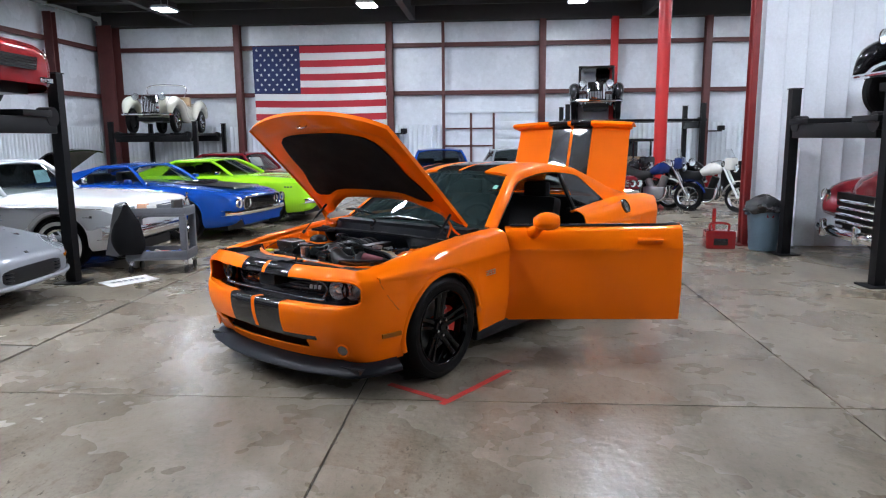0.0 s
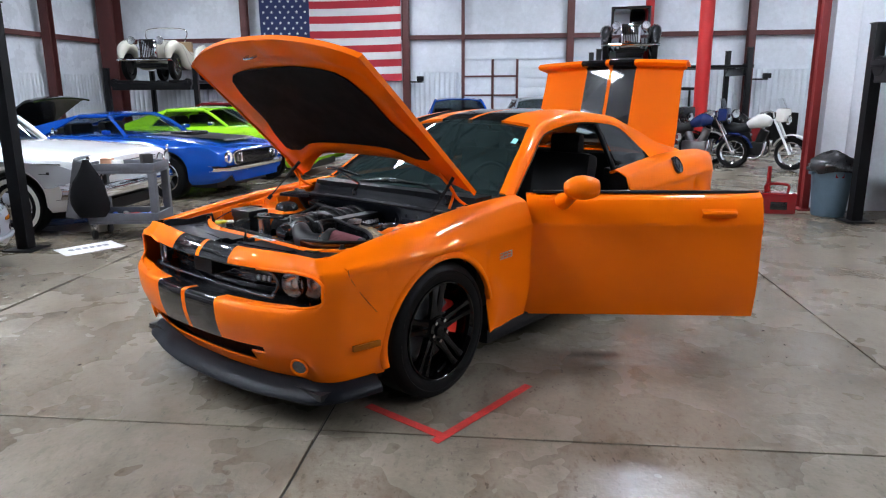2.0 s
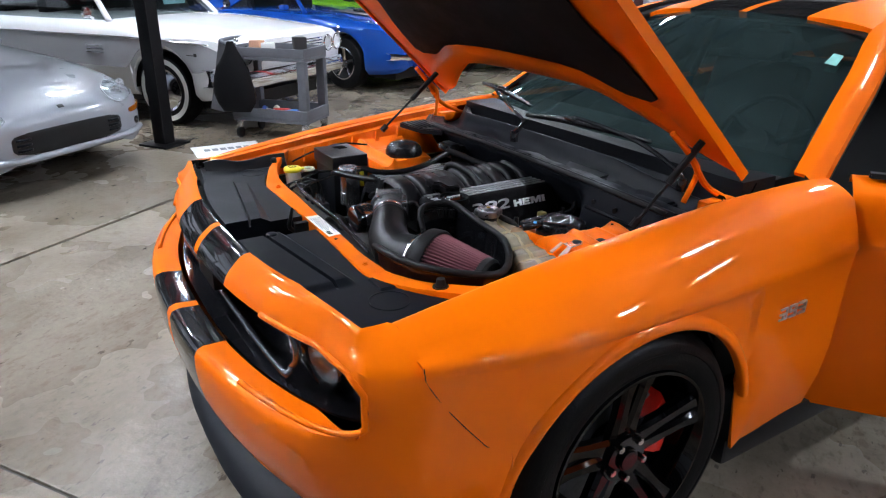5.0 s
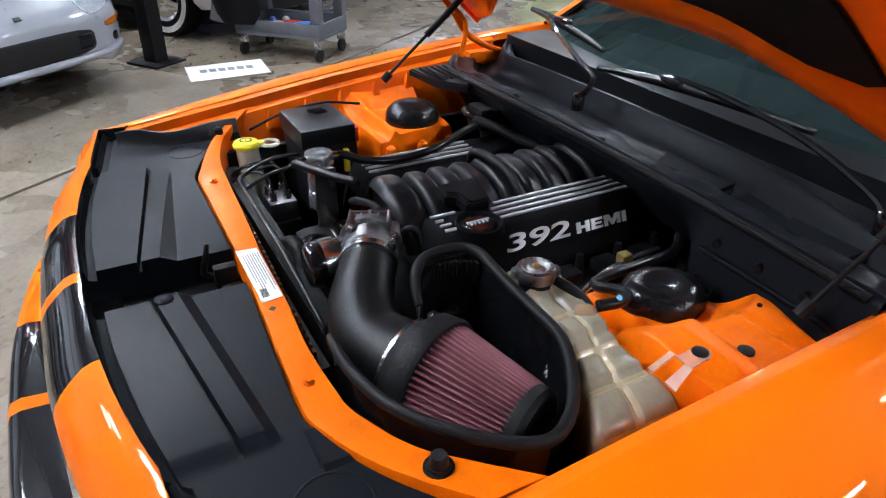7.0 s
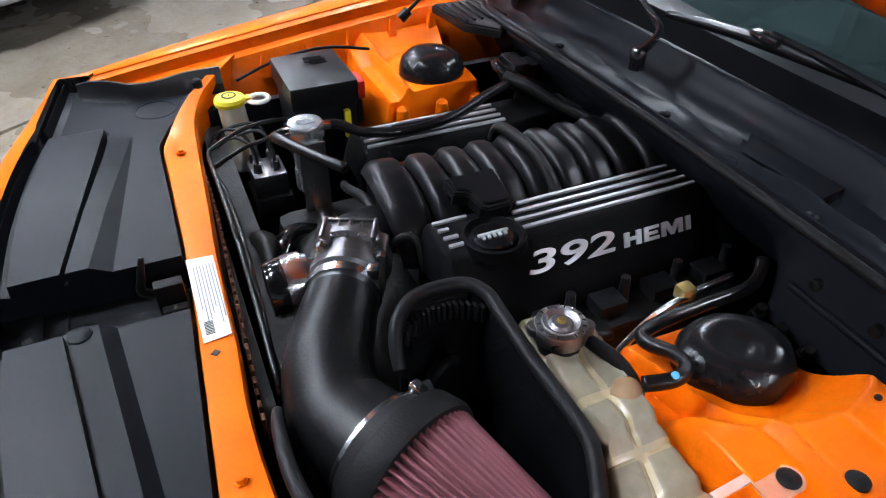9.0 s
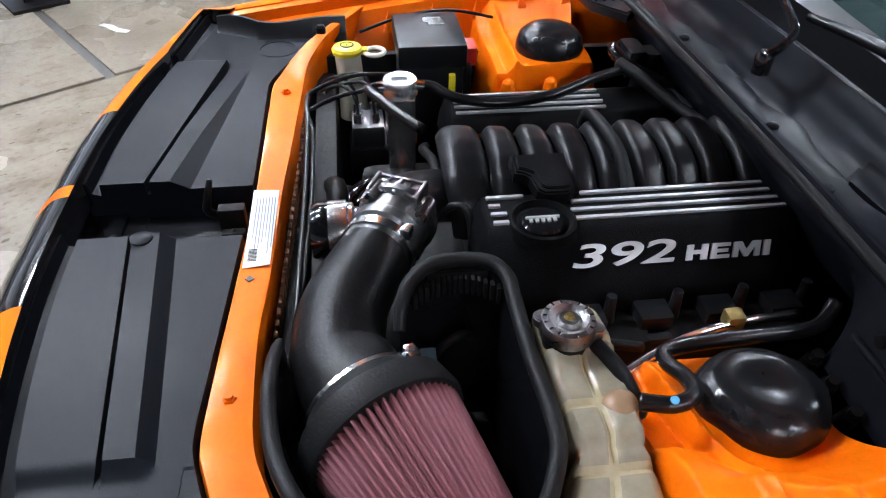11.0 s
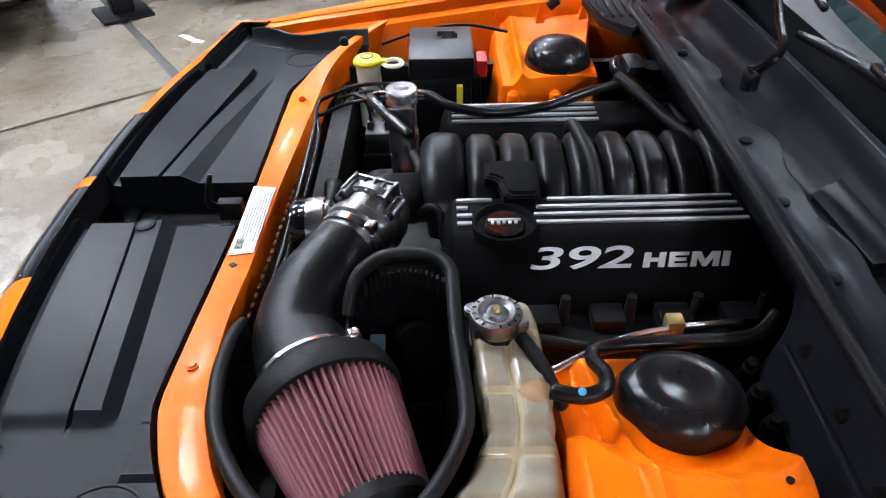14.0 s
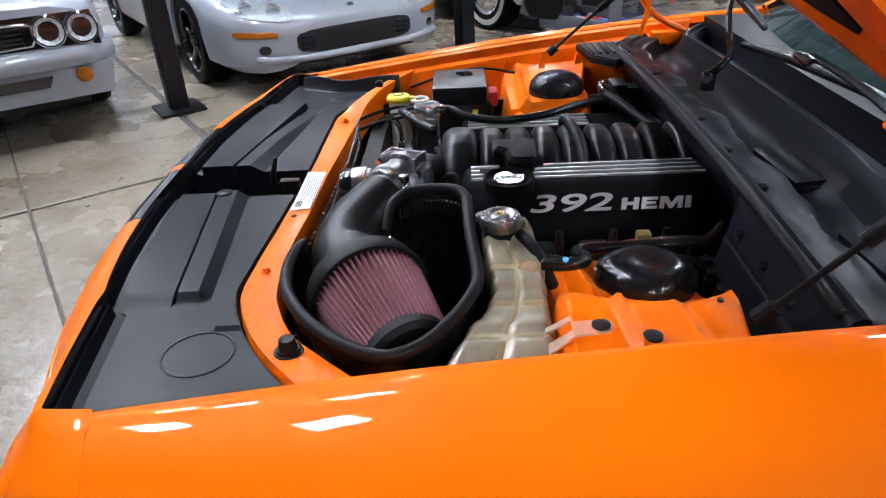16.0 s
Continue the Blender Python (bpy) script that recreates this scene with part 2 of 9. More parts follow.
def lathe(bm, prof, seg=32, axis="z", mi=0, center=(0, 0, 0), a0=0.0, a1=360.0):
    """Turns a profile of (radius, height) round an axis."""
    full = abs(a1 - a0) >= 360
    n = seg if full else seg + 1
    rings = []
    for i in range(n):
        a = radians(a0 + (a1 - a0) * i / seg)
        c, s = math.cos(a), math.sin(a)
        ring = []
        for r, h in prof:
            p = {"z": (r * c, r * s, h), "x": (h, r * c, r * s), "y": (r * s, h, r * c)}[axis]
            ring.append(bm.verts.new(Vector(p) + Vector(center)))
        rings.append(ring)
    for i in range(seg):
        a, b = rings[i], rings[(i + 1) % n]
        for j in range(len(prof) - 1):
            try:
                f = bm.faces.new((a[j], b[j], b[j + 1], a[j + 1]))
                f.material_index = mi
            except ValueError:
                pass
    bmesh.ops.remove_doubles(bm, verts=[v for r in rings for v in r], dist=1e-5)


def sheet(bm, rows, mi=None, closed=False, flip=False):
    """Joins rows of points into a surface; mi(i, j) gives a face's material."""
    g = [[bm.verts.new(p) for p in r] for r in rows]
    n = len(g[0])
    for i in range(len(g) - 1):
        for j in range(n if closed else n - 1):
            k = (j + 1) % n
            q = (g[i][j], g[i][k], g[i + 1][k], g[i + 1][j])
            if flip:
                q = q[::-1]
            if len({tuple(round(c, 6) for c in v.co) for v in q}) < 3:
                continue
            f = bm.faces.new(q)
            if mi:
                f.material_index = mi(i, j)
    return g


def solid(bm, thick):
    """Gives the open surface a thickness, behind its faces, with closed rims."""
    bmesh.ops.remove_doubles(bm, verts=bm.verts[:], dist=1e-5)
    bmesh.ops.recalc_face_normals(bm, faces=bm.faces[:])
    bm.normal_update()
    vs, fs = bm.verts[:], bm.faces[:]
    rim = [(e.verts[0], e.verts[1], e.link_faces[0]) for e in bm.edges if len(e.link_faces) == 1]
    back = {v: bm.verts.new(v.co - v.normal * thick) for v in vs}
    for f in fs:
        g = bm.faces.new([back[v] for v in reversed(f.verts)])
        g.material_index = f.material_index
    for a, b, f in rim:
        try:
            bm.faces.new((a, b, back[b], back[a])).material_index = f.material_index
        except ValueError:
            pass
    bmesh.ops.recalc_face_normals(bm, faces=bm.faces[:])


def tube(bm, pts, r, seg=12, mi=0, smooth_n=6, caps=True):
    """A round hose through points, its radius fixed or one for each point."""
    pts = [Vector(p) for p in pts]
    rs = list(r) if isinstance(r, (list, tuple)) else [r] * len(pts)
    P, R = [], []
    for i in range(len(pts) - 1):
        p0, p1, p2, p3 = pts[max(i - 1, 0)], pts[i], pts[i + 1], pts[min(i + 2, len(pts) - 1)]
        for k in range(smooth_n):
            t = k / smooth_n
            P.append(0.5 * ((2 * p1) + (p2 - p0) * t + (2 * p0 - 5 * p1 + 4 * p2 - p3) * t * t + (3 * p1 - p0 - 3 * p2 + p3) * t ** 3))
            R.append(rs[i] + (rs[i + 1] - rs[i]) * t)
    P.append(pts[-1])
    R.append(rs[-1])
    up = Vector((0, 0, 1))
    rings = []
    prev = None
    for i, p in enumerate(P):
        d = (P[min(i + 1, len(P) - 1)] - P[max(i - 1, 0)]).normalized()
        if prev is None:
            a = d.orthogonal().normalized()
        else:
            a = (prev - d * prev.dot(d)).normalized()
        prev = a
        b = d.cross(a)
        rings.append([p + (a * math.cos(2 * math.pi * j / seg) + b * math.sin(2 * math.pi * j / seg)) * R[i] for j in range(seg)])
    g = sheet(bm, rings, mi=lambda i, j: mi, closed=True)
    if caps:
        bm.faces.new(g[0][::-1]).material_index = mi
        bm.faces.new(g[-1]).material_index = mi


def prism(bm, outline, z0, z1, bev=0.0, mi=0, axis="z"):
    """An outline of (u, v) raised from z0 to z1 along an axis."""
    def P(u, v, h):
        return {"z": (u, v, h), "y": (u, h, v), "x": (h, u, v)}[axis]
    a = [bm.verts.new(P(u, v, z0)) for u, v in outline]
    b = [bm.verts.new(P(u, v, z1)) for u, v in outline]
    fs = [bm.faces.new(a[::-1]), bm.faces.new(b)]
    n = len(a)
    for i in range(n):
        fs.append(bm.faces.new((a[i], a[(i + 1) % n], b[(i + 1) % n], b[i])))
    bmesh.ops.recalc_face_normals(bm, faces=fs)
    if bev:
        top = list(fs[1].edges)
        k = bmesh.ops.bevel(bm, geom=top, offset=bev, segments=2, affect="EDGES")
        fs = [f for f in fs if f.is_valid] + k["faces"]
    for f in fs:
        if f.is_valid:
            f.material_index = mi
    return a + b


def tab(y, table):
    """Smoothly interpolated value from a short table of (station, value)."""
    xs = [a for a, _ in table]
    vs = [b for _, b in table]
    if y <= xs[0]:
        return vs[0]
    if y >= xs[-1]:
        return vs[-1]
    i = max(k for k in range(len(xs) - 1) if xs[k] <= y)
    h = xs[i + 1] - xs[i]
    t = (y - xs[i]) / h

    def slope(k):
        if k == 0 or k == len(xs) - 1:
            return (vs[min(k + 1, len(vs) - 1)] - vs[max(k - 1, 0)]) / (xs[min(k + 1, len(xs) - 1)] - xs[max(k - 1, 0)])
        a = (vs[k] - vs[k - 1]) / (xs[k] - xs[k - 1])
        b = (vs[k + 1] - vs[k]) / (xs[k + 1] - xs[k])
        return 0.0 if a * b <= 0 else 2 * a * b / (a + b)
    m0, m1 = slope(i) * h, slope(i + 1) * h
    return (2 * t ** 3 - 3 * t ** 2 + 1) * vs[i] + (t ** 3 - 2 * t ** 2 + t) * m0 + (-2 * t ** 3 + 3 * t ** 2) * vs[i + 1] + (t ** 3 - t ** 2) * m1


def spread(a, b, n):
    return [a + (b - a) * i / (n - 1) for i in range(n)]


# ---- the hall ----


def concrete(name):
    """Worn sealed slab: broad tone drifts, mottling, grit, soft oil stains and duller traffic marks."""
    m = material(name, (0.210, 0.180, 0.140), rough=0.27, spec=0.42, var=0.16, scale=0.9, fine=38, bump=0.9, bump_scale=15, rvar=0.35, per_object=0.12)
    nt = m.node_tree
    b = nt.nodes["Principled BSDF"]
    src = b.inputs["Base Color"].links[0].from_socket
    co = nt.nodes.new("ShaderNodeNewGeometry")
    layers = ((0.42, 6.0, 0.44, 0.68, 0.50, (0.58, 0.53, 0.47)), (2.3, 10.0, 0.44, 0.68, 0.75, (0.56, 0.52, 0.47)), (5.5, 6.0, 0.52, 0.80, 0.55, (0.46, 0.42, 0.37)), (48.0, 4.0, 0.56, 0.70, 0.6, (0.52, 0.49, 0.45)), (19.0, 5.0, 0.54, 0.66, 0.6, (0.62, 0.58, 0.53)), (1.3, 9.0, 0.46, 0.86, 0.4, (1.34, 1.32, 1.30)), (26.0, 3.0, 0.66, 0.70, 0.85, (0.30, 0.27, 0.24)))
    for k, (sc, det, lo, hi, amt, col) in enumerate(layers):
        mp = nt.nodes.new("ShaderNodeMapping")
        mp.inputs["Location"].default_value = (3.1 * k, 7.7 * k, 1.3 * k)
        mp.inputs["Rotation"].default_value = (0, 0, 0.5)
        mp.inputs["Scale"].default_value = (1.0, 0.5, 1.0) if sc > 2 else (1.0, 0.8, 1.0)
        nt.links.new(co.outputs["Position"], mp.inputs[0])
        n = nd(nt, "ShaderNodeTexNoise", Scale=sc, Detail=det, Roughness=0.62)
        nt.links.new(mp.outputs[0], n.inputs["Vector"])
        r = nt.nodes.new("ShaderNodeMapRange")
        r.interpolation_type = "SMOOTHSTEP"
        r.inputs["From Min"].default_value = lo
        r.inputs["From Max"].default_value = hi
        r.inputs["To Max"].default_value = amt
        nt.links.new(n.outputs["Fac"], r.inputs["Value"])
        mx = nt.nodes.new("ShaderNodeMix")
        mx.data_type = "RGBA"
        mx.blend_type = "MULTIPLY"
        nt.links.new(r.outputs[0], mx.inputs["Factor"])
        nt.links.new(src, mx.inputs["A"])
        mx.inputs["B"].default_value = (*col, 1)
        src = mx.outputs["Result"]
    nt.links.new(src, b.inputs["Base Color"])
    return m


FLOOR = concrete("sealed_concrete")
JOINT = material("joint_filler", (0.060, 0.055, 0.050), rough=0.8, var=0.3, scale=5)
BLANKET = material("white_vapour_blanket", (0.70, 0.735, 0.79), rough=0.26, var=0.10, scale=1.2, fine=9, bump=0.9, bump_scale=5, rvar=0.4)
LINER = material("white_metal_liner", (0.68, 0.72, 0.77), rough=0.42, var=0.10, scale=1.5, fine=30, dirt=0.3, dirt_color=(0.34, 0.34, 0.33))
PARTITION = material("pale_blue_white_sheet", (0.76, 0.80, 0.86), rough=0.40, var=0.08, scale=1.2, fine=30, dirt=0.35, dirt_color=(0.36, 0.37, 0.38))
STEEL_RED = material("red_oxide_steel", (0.085, 0.022, 0.020), rough=0.55, var=0.25, scale=6)
STEEL_RED2 = material("dull_red_steel", (0.20, 0.02, 0.02), rough=0.45, var=0.2, scale=6)
RED_COLUMN = material("bright_red_column_paint", (0.50, 0.02, 0.02), rough=0.35, var=0.1, scale=6)
CEIL = material("dark_ceiling_sheet", (0.035, 0.032, 0.032), rough=0.8, var=0.3, scale=2)
LIFT = material("black_lift_paint", (0.006, 0.006, 0.007), rough=0.38, spec=0.2, var=0.25, scale=7, dirt=0.2, dirt_color=(0.02, 0.018, 0.016))
TAPE = material("red_floor_tape", (0.55, 0.035, 0.03), rough=0.5, var=0.3, scale=25, dirt=0.5, dirt_color=(0.25, 0.08, 0.06))
TUBE_LIGHT = material("lit_led_tube", (0.85, 0.92, 1.04), emit=LAMP, var=0.0)

XL, XR, YB, YF, ZC = -12.5, 13.0, -9.0, 22.0, 5.2

bm = bmesh.new()
box(bm, XL - 0.3, XR + 0.3, YB - 0.3, YF + 0.3, -0.30, -0.012)
floor = tagged(part("floor", bm, JOINT, angle=0), "sealed concrete hall floor with dark saw-cut joints", "floor", kind="structure")


def slab(x0, x1, y0, y1):
    bm = bmesh.new()
    g = 0.006
    ga, gb = (0.015 if abs(x + 3.77) < 0.01 else g for x in (x0, x1))
    ha, hb = (0.024 if abs(y - 5.21) < 0.01 else g for y in (y0, y1))
    box(bm, x0 + ga, x1 - gb, y0 + ha, y1 - hb, -0.05, 0.0, bev=0.004)
    part("slab", bm, FLOOR, floor, angle=0)


XJ = [-15.99, -12.96, -9.93, -6.91, -3.77, -0.885, 2.16, 5.19, 8.22, 11.25, 14.28]
for i in range(len(XJ) - 1):
    ys = [YB - 0.3, -1.9, 4.19, 5.21, 10.3, 16.4, YF + 0.3] if XJ[i] < -3.8 else [YB - 0.3, -1.9, 4.19, 10.3, 16.4, YF + 0.3]
    for a, b in zip(ys, ys[1:]):
        slab(max(XJ[i], XL - 0.3), min(XJ[i + 1], XR + 0.3), a, b)


def blanket_wall(name, p, q, label):
    """A wall of puckered white insulation over a ribbed metal dado, between two plan points."""
    p, q = Vector((*p, 0)), Vector((*q, 0))
    L = (q - p).length
    d = (q - p).normalized()
    nrm = Vector((-d.y, d.x, 0))       # towards the hall
    bm = bmesh.new()
    nu = int(L / 0.22)
    zs = spread(2.0, ZC + 0.2, 24)
    rnd = random.Random(int(L * 10))
    ph = [rnd.uniform(0, 6.28) for _ in range(400)]
    rows = []
    for z in zs:
        row = []
        for i in range(nu + 1):
            u = L * i / nu
            k = min(abs(z - 3.04), abs(z - 4.5), abs(z - 5.2))
            pk = 0.05 * max(0, 1 - k / 0.5) * math.sin(u * 9 + ph[int(u * 1.7) % 400]) + 0.03 * math.sin(u * 1.6 + z * 2.1)
            row.append(p + d * u - nrm * (0.16 - pk * 0.5) + Vector((0, 0, z)))
        rows.append(row)
    sheet(bm, rows)
    w = tagged(part(name, bm, BLANKET), label, "wall", kind="structure")
    bm = bmesh.new()
    a, b = p - nrm * 0.45, q - nrm * 0.45
    for s in (0,):
        vs = [a - nrm * 0.1, b - nrm * 0.1, b + nrm * 0.12, a + nrm * 0.12]
        prism(bm, [(v.x, v.y) for v in vs], -0.05, ZC + 0.3)
    part("backing", bm, LINER, w, angle=0)
    # ribbed dado
    bm = bmesh.new()
    top, bot = [], []
    n = int(L / 0.15)
    for i in range(n + 1):
        for du, h in ((0, 0.0), (0.09, 0.0), (0.10, 0.018), (0.135, 0.018), (0.145, 0.0)):
            u = min(L, i * 0.15 + du)
            c = p + d * u + nrm * (h - 0.10)
            top.append(c + Vector((0, 0, 2.05)))
            bot.append(c)
    sheet(bm, [top, bot])
    part("ribbed_dado", bm, LINER, w, angle=20)
    # girts
    for z in (3.04, 4.5):
        bm = bmesh.new()
        c0, c1 = p - nrm * 0.08, q - nrm * 0.08
        vs = [c0, c1, c1 + nrm * 0.09, c0 + nrm * 0.09]
        prism(bm, [(v.x, v.y) for v in vs], z - 0.065, z + 0.065)
        part("girt", bm, STEEL_RED, w, angle=0)
    return w, p, d, nrm


def column(x, y, w=0.22, dpt=0.3, mat=STEEL_RED, z1=ZC, name="column", label="dark red-oxide steel column of the hall"):
    """An I-section column with a base plate."""
    bm = bmesh.new()
    t = 0.018
    box(bm, x - w / 2, x + w / 2, y - dpt / 2, y - dpt / 2 + t, 0.02, z1, bev=0.003)
    box(bm, x - w / 2, x + w / 2, y + dpt / 2 - t, y + dpt / 2, 0.02, z1, bev=0.003)
    box(bm, x - t / 2, x + t / 2, y - dpt / 2 + t, y + dpt / 2 - t, 0.02, z1)
    box(bm, x - w / 2 - 0.06, x + w / 2 + 0.06, y - dpt / 2 - 0.05, y + dpt / 2 + 0.05, 0.0, 0.02, bev=0.003)
    return tagged(part(name, bm, mat), label, "column", kind="structure")


wall_north, *_ = blanket_wall("wall_north", (XR, YF), (XL, YF), "white insulation blanket wall with dark red girts")
wall_west, *_ = blanket_wall("wall_west", (XL, YF), (XL, YB), "white insulation blanket side wall with girts")
wall_south, *_ = blanket_wall("wall_south", (XL, YB), (XR, YB), "white insulation blanket wall behind the camera")
wall_east, *_ = blanket_wall("wall_east", (XR, YB), (XR, YF), "white insulation blanket wall")

for x in (-8.07, -3.24, 1.48, 6.41, 11.0):
    column(x, YF - 0.14, 0.2, 0.22)
bm = bmesh.new()
box(bm, -1.62, -1.53, YF - 0.15, YF - 0.05, 0, ZC, bev=0.004)
tagged(part("wall_post", bm, STEEL_RED), "slim dark red wall post", "post", kind="structure")
column(3.63, YF - 0.2, 0.2, 0.22, RED_COLUMN, label="bright red steel wall column")
for y in (19.0, 13.0, 7.0, 1.0, -5.0):
    column(XL + 0.16, y, 0.24, 0.24)
column(XL + 0.3, YF - 0.3, 0.5, 0.5, label="heavy dark red corner column")


def pipe_column(x, y, r, label):
    bm = bmesh.new()
    cyl(bm, (x, y, 0.015), (x, y, ZC), r, seg=28)
    box(bm, x - r - 0.08, x + r + 0.08, y - r - 0.08, y + r + 0.08, 0, 0.015, bev=0.003)
    return tagged(part("column", bm, RED_COLUMN), label, "column", kind="structure")


pipe_column(4.05, 17.3, 0.15, "bright red round steel column on the concrete")

# ceiling and its beams
bm = bmesh.new()
box(bm, XL - 0.5, XR + 0.5, YB - 0.5, YF + 0.5, ZC + 0.45, ZC + 0.6)
for i in range(22):
    y = YB + 0.7 + i * 1.45
    box(bm, XL, XR, y - 0.04, y + 0.04, ZC + 0.25, ZC + 0.45)
for x in (-9.5, -2.5, 4.5, 11.0):
    box(bm, x - 0.09, x + 0.09, YB, YF, ZC, ZC + 0.44)
tagged(part("ceiling", bm, CEIL, angle=0), "dark metal ceiling with purlins", "ceiling", kind="structure")
bm = bmesh.new()
box(bm, XL + 0.1, XR - 0.1, YF - 0.26, YF + 0.1, ZC - 0.02, ZC + 0.44)
tagged(part("eave_beam", bm, CEIL, angle=0), "dark eave beam along the wall", "beam", kind="structure")


# high-bay lights: square housings with three lit bars
def bay_light(x, y):
    t = thing("bay_light", pose(x, y, ZC), "white three-bar high-bay light fixed to the ceiling purlins, lit; off-grid ones are added fill", "ceiling light", group="high-bay lights")
    bm = bmesh.new()
    prism(bm, [(-0.26, -0.02), (-0.20, 0.05), (0.20, 0.05), (0.26, -0.02), (0.25, -0.03), (-0.25, -0.03)], -0.34, 0.34, axis="y")
    for s in (-0.2, 0.2):
        cyl(bm, (0, s, 0.04), (0, s, 0.46), 0.006, seg=6)
    part("housing", bm, LINER, t)
    for s in (-0.16, 0.0, 0.16):
        bm = bmesh.new()
        box(bm, s - 0.055, s + 0.055, -0.31, 0.31, -0.042, -0.031, bev=0.004)
        part("light_bar", bm, TUBE_LIGHT, t)
    return t


first = bay_light(-9.0, 19.0)
for x in (-9.0, -3.4, 2.2, 7.8):
    for y in (19.0, 15.2, 11.4, 7.6, 3.8):
        if (x, y) not in ((-9.0, 19.0), (-9.0, 15.2), (2.2, 3.8)):
            copy_thing(first, pose(x, y, ZC))
# made-up fill: extra copies off the grid, brightening floor and partition
for x, y in ((-5.4, 5.2), (-4.6, 2.4), (-7.6, 4.4), (-6.2, 7.6), (-6.2, 0.6), (5.0, 5.6), (5.2, 1.2), (7.8, 0.0)):
    copy_thing(first, pose(x, y, ZC))


# partition on the right, ribbed white metal
def partition():
    y = 10.62
    x0, x1 = 3.92, XR
    bm = bmesh.new()
    top, bot = [], []
    n = int((x1 - x0) / 0.305)
    for i in range(n + 1):
        for du, h in ((0, 0.0), (0.272, 0.0), (0.280, 0.02), (0.296, 0.02), (0.304, 0.0)):
            x = min(x1, x0 + i * 0.305 + du)
            top.append((x, y - h, ZC + 0.4))
            bot.append((x, y - h, 0.0))
    sheet(bm, [top, bot])
    w = tagged(part("wall_partition", bm, PARTITION, angle=20), "white ribbed metal partition wall with grey scuffs", "wall", kind="structure")
    bm = bmesh.new()
    box(bm, x0, x1, y + 0.004, y + 0.2, 0, ZC + 0.4)
    part("backing", bm, LINER, w, angle=0)
    column(3.80, 10.70, 0.09, 0.2, STEEL_RED2, label="red steel column at the partition's end")


partition()


# lifts
def lift_post(parent, x, y, h, sx=1):
    bm = bmesh.new()
    t, w = 0.012, 0.062
    box(bm, x - w, x + w, y - w, y - w + t, 0.02, h, bev=0.004)
    box(bm, x - w, x + w, y + w - t, y + w, 0.02, h, bev=0.004)
    box(bm, x - t * sx - (w - t) * sx, x - (w - t) * sx, y - w + t, y + w - t, 0.02, h)
    for s in (-1, 1):
        box(bm, min(x + sx * (w - 0.035), x + sx * w), max(x + sx * (w - 0.035), x + sx * w), y + s * (w - 0.022) - 0.012, y + s * (w - 0.022) + 0.012, 0.02, h)
    part("post", bm, LIFT, parent)
    bm = bmesh.new()
    box(bm, x - 0.16, x + 0.16, y - 0.15, y + 0.15, 0.0, 0.02, bev=0.004)
    part("base_plate", bm, LIFT, parent)
    bm = bmesh.new()
    box(bm, x - w - 0.012, x + w + 0.012, y - w - 0.012, y + w + 0.012, h, h + 0.012, bev=0.003)
    part("top_cap", bm, LIFT, parent)


def four_post_lift(x0, x1, y0, y1, h, zdeck, label, turn=0.0):
    """Four posts at the corners, cross beams in y and runways in x."""
    t = thing("car_lift", Matrix.Translation((x0, y1, 0)) @ pose(0, 0, 0, 0, 0, turn) @ Matrix.Translation((-x0, -y1, 0)), label, "car lift", group="car lifts")
    for x, sx in ((x0, 1), (x1, -1)):
        for y in (y0, y1):
            lift_post(t, x, y, h, sx)
        bm = bmesh.new()
        box(bm, x - 0.07, x + 0.07, y0 + 0.14, y1 - 0.14, zdeck - 0.2, zdeck - 0.02, bev=0.008)
        for y in (y0 + 0.2, y1 - 0.2):
            cyl(bm, (x - 0.075, y, zdeck - 0.02), (x + 0.075, y, zdeck - 0.02), 0.11, seg=20)
        part("cross_beam", bm, LIFT, t)
    yc = (y0 + y1) / 2
    for s in (-1, 1):
        bm = bmesh.new()
        box(bm, x0 - 0.1, x1 + 0.1, yc + s * 0.72 - 0.24, yc + s * 0.72 + 0.24, zdeck - 0.02, zdeck + 0.05, bev=0.006)
        part("runway", bm, LIFT, t)
    return t


four_post_lift(-10.0, -4.98, 5.24, 7.66, 2.42, 1.95, "black four-post car lift with a red car on its deck")
four_post_lift(4.07, 9.0, 7.75, 9.84, 2.27, 1.82, "black four-post car lift with a vehicle on its deck", 4.3)

# tape on the floor by the front wheel
bm = bmesh.new()
CARP = pose(-1.099, 5.139, 0, 0, 0, -34.3)


def strip_on_floor(bm, a, b, w, z):
    a, b = Vector(a), Vector(b)
    d = (b - a).normalized()
    n = Vector((-d.y, d.x)) * w / 2
    prism(bm, [tuple(a - n), tuple(b - n), tuple(b + n), tuple(a + n)], 0.0005, z)


strip_on_floor(bm, (1.21, -0.40), (1.20, 0.40), 0.05, 0.0016)
strip_on_floor(bm, (0.70, -0.335), (1.19, -0.335), 0.05, 0.0022)
part_ob = part("floor_tape", bm, TAPE, angle=0)
place(part_ob, CARP, "worn red tape corner mark on the concrete", "floor tape")
bm = bmesh.new()
prism(bm, [(-4.405, 5.385), (-4.415, 5.42), (-4.36, 5.45), (-4.30, 5.455), (-4.235, 5.49), (-4.215, 5.465), (-4.255, 5.43), (-4.31, 5.415), (-4.36, 5.41)], 0.0005, 0.0018)
place(part("paint_mark", bm, material("white_floor_paint", (0.72, 0.72, 0.70), rough=0.5, var=0.1, scale=20), angle=0), Matrix(), "white paint dab on the concrete", "paint mark")


# ---- the orange coupe: local x to its left, y to its rear, origin on the floor under the front axle ----
coupe = thing("muscle_car", CARP, "orange two-door muscle car, black stripes, hood and door open", "car")

